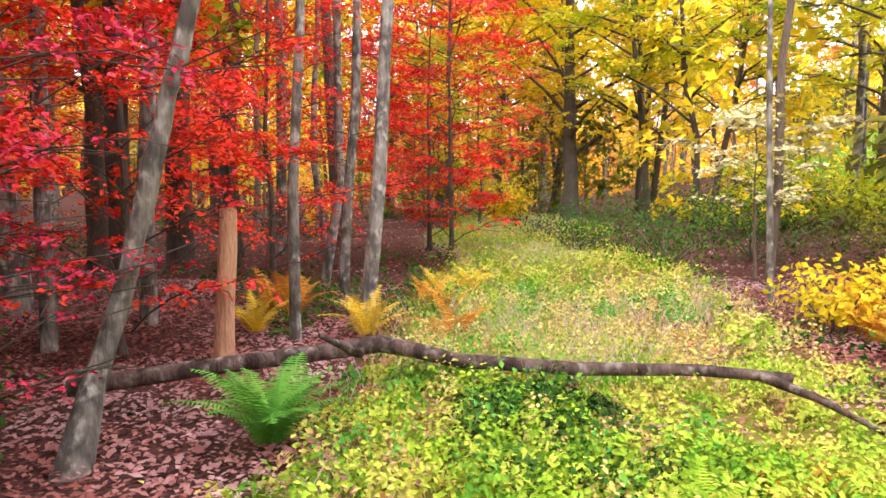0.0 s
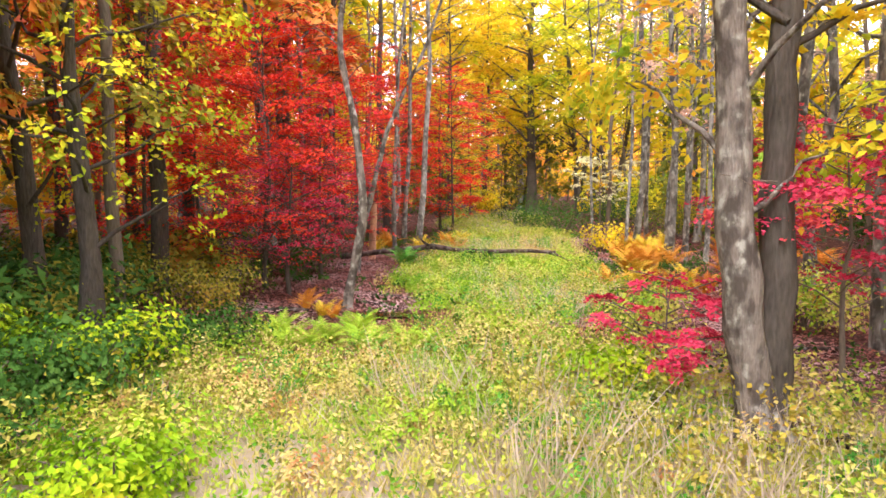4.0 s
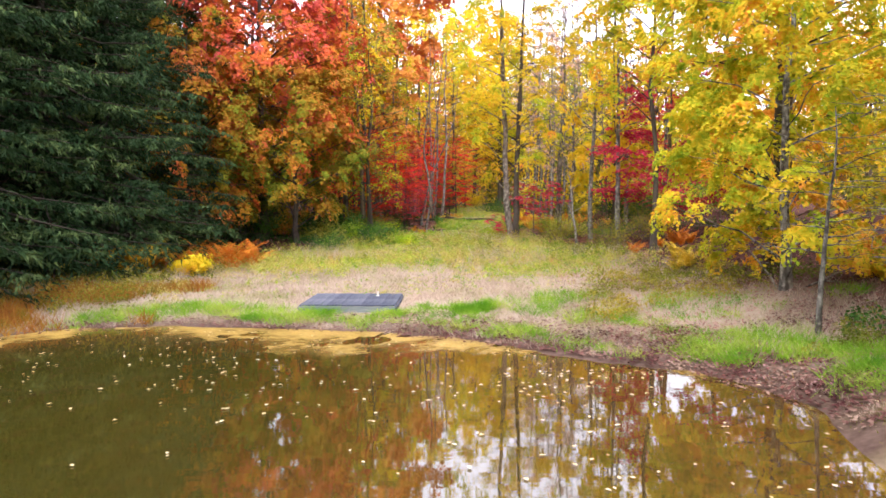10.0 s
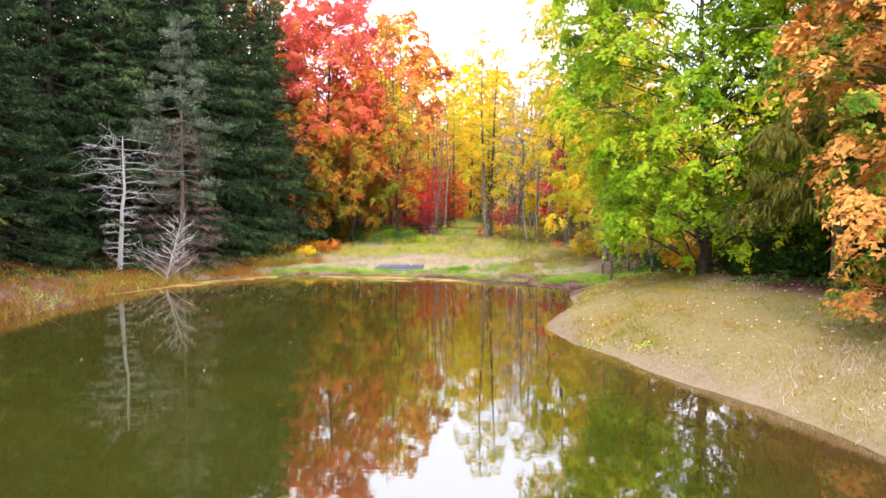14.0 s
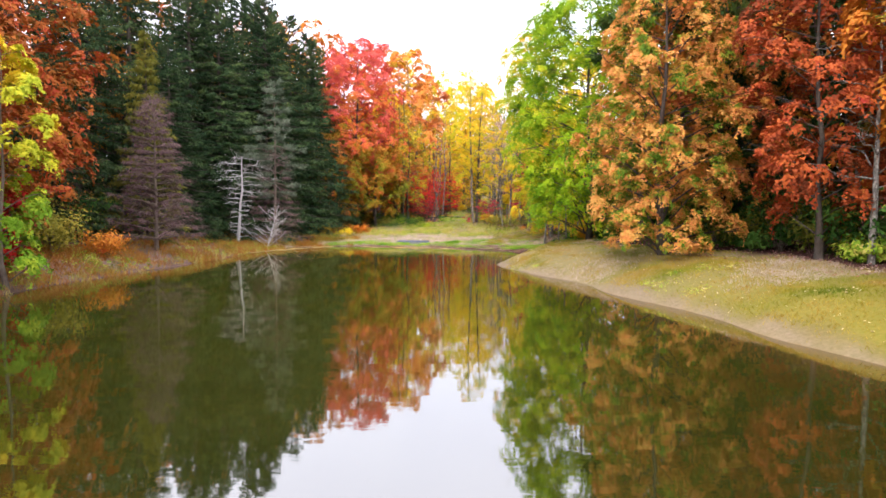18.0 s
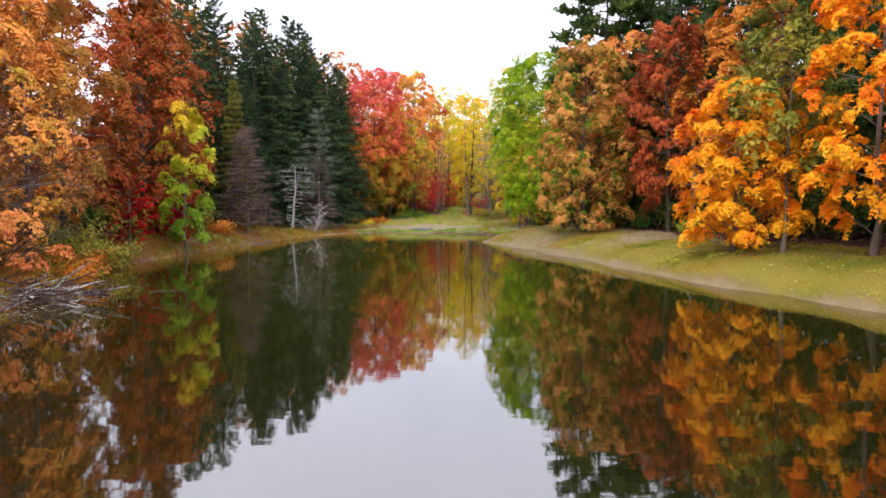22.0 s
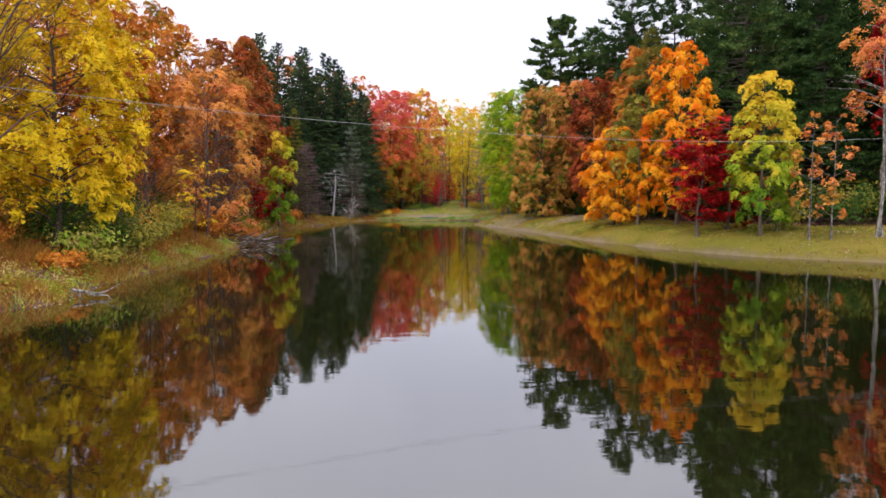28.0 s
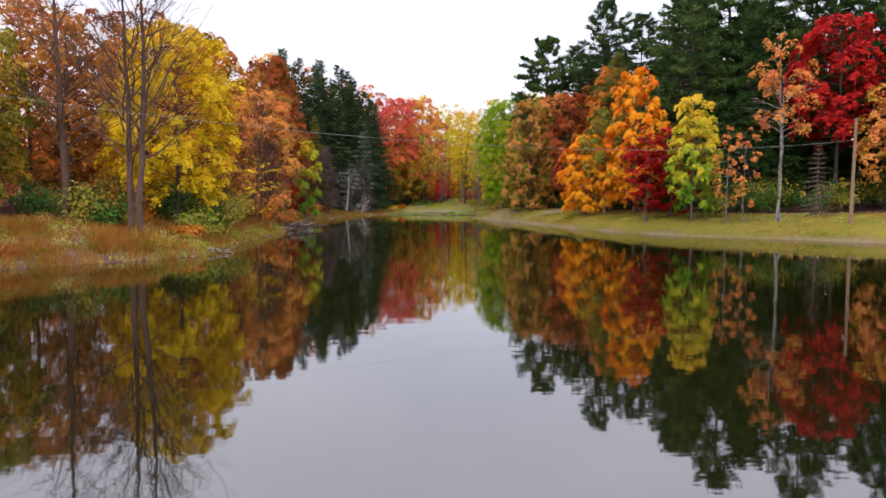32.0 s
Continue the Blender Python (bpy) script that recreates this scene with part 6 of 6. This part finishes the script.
herbs("tall_weeds", 12000, (-14, 11, 101, 119), lambda x, y: meadow_mask(x, y) * (smooth(3.2, 5.0, x) + 0.75 * smooth(106.5, 111, y) + smooth(-6.5, -9, x)) * smooth(-0.2, 0.3, wob(x, y, 1.2, 9)), OLIVE, "tall olive and brown weeds at the meadow's edge", 723, 0.75, 0.03, 14)
grass("shore_grass", 2600, (-9, 9.0, 93.5, 102.2), lambda x, y: smooth(0.3, 0.9, shore_dist(x, y)) * smooth(3.2 + (x > 1), 1.8, shore_dist(x, y)) * off_dock(x, y) * smooth(-0.5, 0.4, wob(x, y, 1.6, 2)), GRASS_GREEN, "fresh green grass tufts at the shore", 703, 0.3, 0.011, 44, 0.12, 0.75)
def plants(x, y):
    return np.clip(path_mask(x, y) + 0.8 * meadow_mask(x, y) * smooth(112.5, 115, y), 0, 1) * (1 - 0.9 * np.exp(-((y - 125.0) / 0.4) ** 2))


def thick(x, y):
    return (1 - 0.85 * np.exp(-((y - 125.0) / 0.4) ** 2)) * path_mask(x, y) * (0.35 + 0.65 * smooth(-0.45, 0.15, wob(x, y, 1.6, 8)))


clumps("path_edge_plants", 420, (-0.4, 4.2, 121.0, 124.2), lambda x, y: path_mask(x, y), HERB, "yellow-green plants crowding the path", 748, 0.021, 0.22, 0.34, 100)
clumps("lime_plants", 1900, (-6, 6, 112.5, 130), lambda x, y: plants(x, y) * smooth(0.0, 0.5, wob(x, y, 1.4, 21)), HERB_LIME, "bright lime-green leafy plants on the path", 740, 0.022, 0.22, 0.32, 100)
clumps("green_plants", 1100, (-6, 6, 112.5, 130), lambda x, y: plants(x, y) * smooth(-0.2, 0.4, wob(x, y, 1.2, 22)), FERN, "deeper green leafy plants on the path", 741, 0.022, 0.2, 0.28, 100)
clumps("buff_plants", 1500, (-6, 6, 112.5, 130), lambda x, y: plants(x, y) * smooth(-0.5, 0.2, wob(x, y, 0.9, 23)), HERB_BUFF, "fading buff plants among the green ones", 742, 0.02, 0.2, 0.36, 90)
clumps("shade_plants", 1700, (-7, 9, 114, 132), lambda x, y: (1 - path_mask(x, y)) * (1 - meadow_mask(x, y)) * smooth(-0.1, 0.5, wob(x, y, 0.8, 24)), HERB_DARK, "dark green seedlings on the forest floor", 743, 0.024, 0.2, 0.3, 60)
herbs("path_herbs", 9000, (-2.5, 6, 117, 129), thick, HERB, "bright yellow-green herbs covering the woodland path", 704, 0.27, 0.0155, 9)
clumps("log_side_plants", 260, (-0.6, 4.2, 123.9, 126.2), lambda x, y: path_mask(x, y), HERB, "low yellow-green plants round the fallen log", 761, 0.02, 0.16, 0.12, 80)
clumps("teal_plants", 90, (1.0, 4.0, 123.6, 125.2), lambda x, y: path_mask(x, y) * smooth(0.0, 0.4, wob(x, y, 1.9, 71)), HERB_DARK, "dark blue-green plants by the log", 762, 0.024, 0.2, 0.24, 90)
herbs("far_path_herbs", 17000, (-3, 7, 129, 150), thick, HERB, "yellow-green herbs further up the path", 725, 0.28, 0.03, 7)
def weedy(x, y):
    return meadow_mask(x, y) * smooth(104.5, 107.5, y + 0.9 * wob(x, y, 0.7, 51)) * off_dock(x, y)


clumps("meadow_weeds", 1700, (-11, 10, 103, 117), lambda x, y: weedy(x, y) * smooth(-0.2, 0.4, wob(x, y, 0.9, 52)), HERB, "yellow-green weeds standing in the meadow", 745, 0.03, 0.3, 0.5, 70)
clumps("straw_weeds", 1500, (-11, 10, 103, 117), lambda x, y: weedy(x, y) * smooth(-0.1, 0.4, wob(x, y, 0.8, 53)), HERB_BUFF, "buff withered weeds standing in the meadow", 746, 0.022, 0.26, 0.55, 70)
grass("tall_straw", 3000, (-12, 10, 103, 117), lambda x, y: weedy(x, y) * smooth(0.0, 0.4, wob(x, y, 1.1, 54)), GRASS_TAN, "tall straw stems in the meadow", 747, 0.55, 0.014, 9, 0.1, 0.35)
herbs("meadow_path_herbs", 9000, (-3, 6, 113, 117), thick, HERB, "yellow-green herbs where path and meadow meet", 726, 0.28, 0.018, 9)
grass("path_grass", 16000, (-3, 7, 113, 150), lambda x, y: thick(x, y) * smooth(-0.2, 0.4, wob(x, y, 1.1, 3)), GRASS_GREEN, "soft green grass on the woodland path", 705, 0.3, 0.012, 6)
grass("dry_path_stems", 12000, (-3, 7, 113, 150), lambda x, y: thick(x, y) * smooth(0.0, 0.5, wob(x, y, 0.9, 11)), GRASS_TAN, "dry buff grass stems among the path's herbs", 721, 0.36, 0.01, 6)
herbs("dark_path_herbs", 5000, (-3, 7, 114, 146), lambda x, y: path_mask(x, y) * smooth(0.25, 0.6, wob(x, y, 1.3, 14)), FERN, "darker green herbs on the woodland path", 722, 0.3, 0.026, 9)
herbs("woodland_herbs", 9000, (-14, 16, 111, 150), lambda x, y: (1 - meadow_mask(x, y)) * (1 - path_mask(x, y)) * smooth(-0.1, 0.5, wob(x, y, 0.7, 6)) * 0.9, HERB_DARK, "green undergrowth of the wood", 706, 0.35, 0.04, 9)
litter("path_leaf_litter", 115000, (-4.5, 7.5, 114, 131), lambda x, y: (1 - meadow_mask(x, y)) * (1 - 0.6 * path_mask(x, y)), LITTER, "pinkish dead leaves beside the woodland path", 720, 0.026)
litter("leaf_litter", 36000, (-12, 14, 108, 145), lambda x, y: (1 - meadow_mask(x, y)) * (1 - 0.6 * path_mask(x, y)), LITTER, "pinkish brown dead leaves on the forest floor", 707, 0.036)
grass("bank_sedge", 40000, (-22, -8, 18, 97), lambda x, y: meadow_mask(x, y) * smooth(-0.25, 0.05, shore_dist(x, y)) * (0.25 + 0.75 * smooth(-0.3, 0.3, wob(x, y, 1.4, 31))), GRASS_GOLD, "rusty golden sedge on the bank", 708, 0.44, 0.018, 8, 0.1)
grass("tall_sedge", 7500, (-22, -8, 18, 64), lambda x, y: meadow_mask(x, y) * smooth(0.0, 0.3, shore_dist(x, y)) * smooth(0.0, 0.4, wob(x, y, 1.1, 33)), GRASS_GOLD, "tall arching tufts of golden sedge", 733, 0.82, 0.03, 16, 0.13, 0.45)
clumps("buff_bank_plants", 900, (-22, -8, 18, 64), lambda x, y: meadow_mask(x, y) * smooth(0.1, 0.5, shore_dist(x, y)) * smooth(0.0, 0.5, wob(x, y, 1.3, 37)), HERB_BUFF, "buff withered weeds on the bank", 763, 0.035, 0.4, 0.75, 70)
clumps("bank_plants", 1200, (-22, -8, 18, 80), lambda x, y: meadow_mask(x, y) * smooth(0.1, 0.5, shore_dist(x, y)) * smooth(0.0, 0.5, wob(x, y, 0.9, 35)), OLIVE, "olive and rust leafy weeds on the bank", 734, 0.05, 0.5, 0.7, 60)
grass("north_bank_sedge", 5200, (-17, -7, 94, 105), lambda x, y: smooth(0.1, 0.5, shore_dist(x, y)) * smooth(6.5, 4.5, shore_dist(x, y)) * smooth(-0.4, 0.3, wob(x, y, 1.1, 81)), GRASS_GOLD, "rusty and buff sedge on the north-west bank", 764, 0.5, 0.018, 9, 0.12)
clumps("north_bank_plants", 420, (-17, -7, 95, 106), lambda x, y: smooth(0.5, 1.0, shore_dist(x, y)) * smooth(7.0, 5.0, shore_dist(x, y)) * smooth(-0.2, 0.4, wob(x, y, 0.9, 82)), HERB_BUFF, "buff and rust weeds on the north-west bank", 765, 0.03, 0.32, 0.55, 70)
herbs("bank_weeds", 7000, (-22, -8, 18, 97), lambda x, y: meadow_mask(x, y) * smooth(0.0, 0.3, shore_dist(x, y)) * smooth(-0.1, 0.4, wob(x, y, 0.8, 1)), HERB, "yellow-green weeds on the bank", 709, 0.3, 0.05, 8)
def lawn(x, y):
    return lawn_mask(x, y) * land(x, y) * (0.35 + 0.65 * smooth(-0.3, 0.4, wob(x, y, 0.7, 3)))


grass("field_grass", 9000, (15, 36, 140, 166), lambda x, y: np.ones_like(x), GRASS_GREEN, "fresh green field on the rise beyond the wood", 760, 0.3, 0.07, 7, 0.25)
grass("lawn_grass", 38000, (2.5, 14, 66, 95), lawn, LAWN, "short mown grass, half straw, half green", 710, 0.1, 0.016, 6, 0.1)
grass("lawn_grass", 34000, (8, 36, 36, 66), lawn, LAWN, "short mown grass on the long bank", 713, 0.11, 0.022, 6, 0.12)
clumps("lawn_clover", 3600, (3, 30, 37, 95), lambda x, y: lawn(x, y) * smooth(0.0, 0.4, wob(x, y, 0.5, 61)), HERB, "low green clover patches in the lawn", 736, 0.03, 0.4, 0.1, 50)
clumps("shore_weeds", 500, (2.8, 10, 96, 109), lambda x, y: smooth(3.0, 4.5, x) * land(x, y) * smooth(-0.1, 0.4, wob(x, y, 0.8, 62)), OLIVE, "olive weeds among the leaves at the meadow's side", 737, 0.03, 0.3, 0.42, 70)
clumps("waterside_plants", 800, (-18, -9, 22, 56), lambda x, y: smooth(0.0, 0.3, shore_dist(x, y)) * smooth(2.2, 0.8, shore_dist(x, y)) * smooth(-0.1, 0.4, wob(x, y, 0.9, 63)), HERB_LIME, "yellow-green plants along the waterline", 738, 0.035, 0.5, 0.34, 90)
clumps("dark_bank_plants", 700, (-22, -9, 20, 64), lambda x, y: meadow_mask(x, y) * smooth(0.2, 0.6, shore_dist(x, y)) * smooth(0.0, 0.4, wob(x, y, 1.0, 67)), BROWN, "dark russet weeds among the sedge", 766, 0.04, 0.42, 0.62, 80)
litter("stranded_leaves", 2600, (-20, -8, 20, 60), lambda x, y: smooth(-0.32, -0.2, shore_dist(x, y)) * smooth(0.06, -0.04, shore_dist(x, y)), LITTER_PALE, "pale leaves stranded along the waterline", 767, 0.045, True)
grass("pale_lawn_tufts", 34000, (2.5, 14, 68, 95), lambda x, y: lawn(x, y) * smooth(0.0, 0.5, wob(x, y, 0.6, 41)), GRASS_TAN, "pinkish straw tufts in the lawn", 714, 0.13, 0.016, 6, 0.1)
clumps("wood_edge_weeds", 600, (5, 18, 64, 98), lambda x, y: (1 - lawn_mask(x, y)) * smooth(2.5, 4.0, shore_dist(x, y)) * smooth(-0.2, 0.4, wob(x, y, 0.8, 43)), HERB_DARK, "dark green weeds in the maples' shade", 735, 0.045, 0.4, 0.5, 60)
litter("lawn_leaves", 11000, (2, 34, 36, 96), lambda x, y: (lawn_mask(x, y) + 0.3 * (shore_dist(x, y) > 3) * (shore_dist(x, y) < 16)) * land(x, y), LITTER_PALE, "pale fallen leaves strewn on the lawn", 711, 0.036)
litter("side_leaves", 16000, (2.6, 12, 94, 110), lambda x, y: smooth(2.8, 4.6, x + 0.8 * wob(x, y, 0.8, 4)) * land(x, y), LITTER, "brown leaves blown along the meadow's side", 730, 0.032)
grass("side_tufts", 1500, (2.4, 9.5, 95.5, 103), lambda x, y: smooth(0.2, 0.6, shore_dist(x, y)) * smooth(0.0, 0.35, wob(x, y, 1.2, 69)), GRASS_GREEN, "fresh green tufts on the wet shore", 769, 0.24, 0.013, 16, 0.1)
litter("wet_side_leaves", 38000, (2.6, 11, 95, 109), lambda x, y: smooth(2.8, 4.6, x + 0.8 * wob(x, y, 0.8, 4)) * land(x, y) * smooth(-0.2, 0.3, wob(x, y, 0.9, 68)), LITTER_DARK, "wet purple-brown leaves at the meadow's side", 768, 0.036)
litter("lawn_red_leaves", 5000, (14, 26, 38, 50), lambda x, y: land(x, y) * smooth(5.5, 2.0, np.hypot(x - 19.5, y - 43.5)), LITTER, "reddish leaves under the thin saplings", 731, 0.05)
grass("water_edge_sedge", 7000, (-22, -6, 14, 97), lambda x, y: smooth(-0.35, -0.05, shore_dist(x, y)) * smooth(0.9, 0.3, shore_dist(x, y)), GRASS_OLIVE, "olive sedge along the waterline", 732, 0.5, 0.02, 7, 0.1)
litter("bank_leaves", 24000, (2, 34, 36, 98), lambda x, y: smooth(3.5, 5.0, shore_dist(x, y)) * smooth(16, 10, shore_dist(x, y)), LITTER, "brown leaves under the bank's trees", 712, 0.06)


def afloat(x, y):
    d = -shore_dist(x, y)
    near = smooth(0.0, 0.4, d) * smooth(9, 1.5, d) * smooth(86, 95, y) + 0.5 * smooth(0, 0.5, d) * smooth(3, 1, d) * (x < 0) * smooth(45, 50, y) * smooth(60, 56, y)
    return np.clip(near, 0, 1) * (0.25 + 0.75 * smooth(-0.2, 0.5, wob(x, y, 1.1, 7))) + (d > 0.3) * 0.006 * (y > 74)


litter("sodden_shore_leaves", 44000, (-9, 8.5, 92.5, 101), lambda x, y: smooth(-0.1, 0.15, shore_dist(x, y)) * smooth(2.9, 1.3, shore_dist(x, y) + 0.4 * wob(x, y, 1.9, 2)) * (0.4 + 0.6 * (x > -1)), LITTER_DARK, "sodden dark leaves on the muddy shore", 724, 0.04)
litter("floating_leaves", 17000, (-16, 12, 40, 101), afloat, LITTER_PALE, "pale leaves floating on the pond", 713, 0.04, True)

m, nt, b = material("algae_mat")
al = noise_tex(nt, 16, 8)
nt.links.new(ramp(nt, al, [(0.2, 0.12, 0.02), (0.42, 0.26, 0.05), (0.58, 0.4, 0.12), (0.66, 0.52, 0.26)]), b.inputs["Base Color"])
b.inputs["Roughness"].default_value = 0.35
bump(nt, b, al, 0.4, 0.02)
at = nt.nodes.new("ShaderNodeAttribute")
at.attribute_name = "open_edge"
cover = math_node(nt, "SUBTRACT", math_node(nt, "ADD", noise_tex(nt, 7.0, 8, stretch=(0.6, 1.6, 1)), 0.42), at.outputs["Fac"])
nt.links.new(ramp(nt, cover, [(0, 0, 0), (0.25, 0.25, 0.25), (0.8, 0.8, 0.8), (0.97, 0.97, 0.97)]), b.inputs["Alpha"])
line = np.array(SHORE[17:29])
seg = np.r_[0, np.cumsum(np.hypot(*np.diff(line, axis=0).T))]
sp_ = np.arange(0, seg[-1], 0.06)
lx, ly = np.interp(sp_, seg, line[:, 0]), np.interp(sp_, seg, line[:, 1])
for _ in range(150):
    lx[1:-1], ly[1:-1] = (lx[:-2] + lx[1:-1] + lx[2:]) / 3, (ly[:-2] + ly[1:-1] + ly[2:]) / 3
tx_, ty_ = np.gradient(lx), np.gradient(ly)
ln_ = np.hypot(tx_, ty_)
nx_, ny_ = -ty_ / ln_, tx_ / ln_
wide = 1.35 + 0.75 * np.sin(sp_ * 0.55 + 1) + 0.35 * np.sin(sp_ * 1.7) + 0.16 * np.sin(sp_ * 4.3 + 2) + 0.07 * np.sin(sp_ * 11)
wide = np.clip(wide, 0.12, None) * (0.1 + 0.9 * smooth(90, 96, ly)) * (1 - 0.85 * smooth(-0.5, 3, lx))
cols_ = np.linspace(0, 1, 26)
off = -0.45 + (wide[:, None] + 0.45) * cols_[None]
PX, PY = lx[:, None] + nx_[:, None] * off, ly[:, None] + ny_[:, None] * off
ai = np.arange(PX.size).reshape(PX.shape)
af = np.stack([ai[:-1, :-1], ai[1:, :-1], ai[1:, 1:], ai[:-1, 1:]], -1).reshape(-1, 4)
gap = wob(PX, PY, 1.9, 3) * 0.5 + wob(PX, PY, 5.1, 1) * 0.3 + wob(PX, PY, 11.0, 6) * 0.2
gone = (gap < -0.42 + 0.5 * (cols_[None] - 0.75) * (cols_[None] > 0.5)).ravel()
af = af[~gone[af].any(1)]
ra = np.random.default_rng(12)
PX, PY = PX + ra.normal(0, 0.012, PX.shape), PY + ra.normal(0, 0.012, PY.shape)
av = np.stack([PX.ravel(), PY.ravel(), np.full(PX.size, 0.006)], 1)
am = mesh_of("algae", av, af, m)
open_edge = np.clip(np.broadcast_to(cols_[None] * 0.75 + 0.35 * (wide[:, None] < 0.3), PX.shape) - 0.25 * wob(PX, PY, 3.3, 2) - 0.12 * wob(PX, PY, 8.0, 4), 0, 1).ravel()
am.color_attributes.new("open_edge", "FLOAT_COLOR", "POINT").data.foreach_set("color", np.stack([open_edge] * 3 + [np.ones_like(open_edge)], -1).astype(np.float32).ravel())
tagged(new("algae", am), "ochre algae scum floating along the shore", "algae", kind="stuff")

# dark puddle by the birch
m, nt, b = material("peaty_puddle")
nt.links.new(ramp(nt, noise_tex(nt, 3, 4), [(0.012, 0.004, 0.003), (0.05, 0.015, 0.01)]), b.inputs["Base Color"])
b.inputs["Roughness"].default_value = 0.08
bm = bmesh.new()
ring = [bm.verts.new((0.68 * math.cos(a) * (1 + 0.18 * math.sin(3 * a)), 0.5 * math.sin(a) * (1 + 0.15 * math.cos(2 * a)), 0)) for a in np.linspace(0, 2 * math.pi, 33)[:-1]]
bm.faces.new(ring)
me = bpy.data.meshes.new("puddle")
bm.to_mesh(me)
bm.free()
me.materials.append(m)
pud = tagged(new("puddle", me), "dark peaty puddle among the dead leaves", "puddle", kind="structure")
pud.matrix_basis = pose(-0.19, 120.2, gz(-0.19, 120.2) + 0.06)
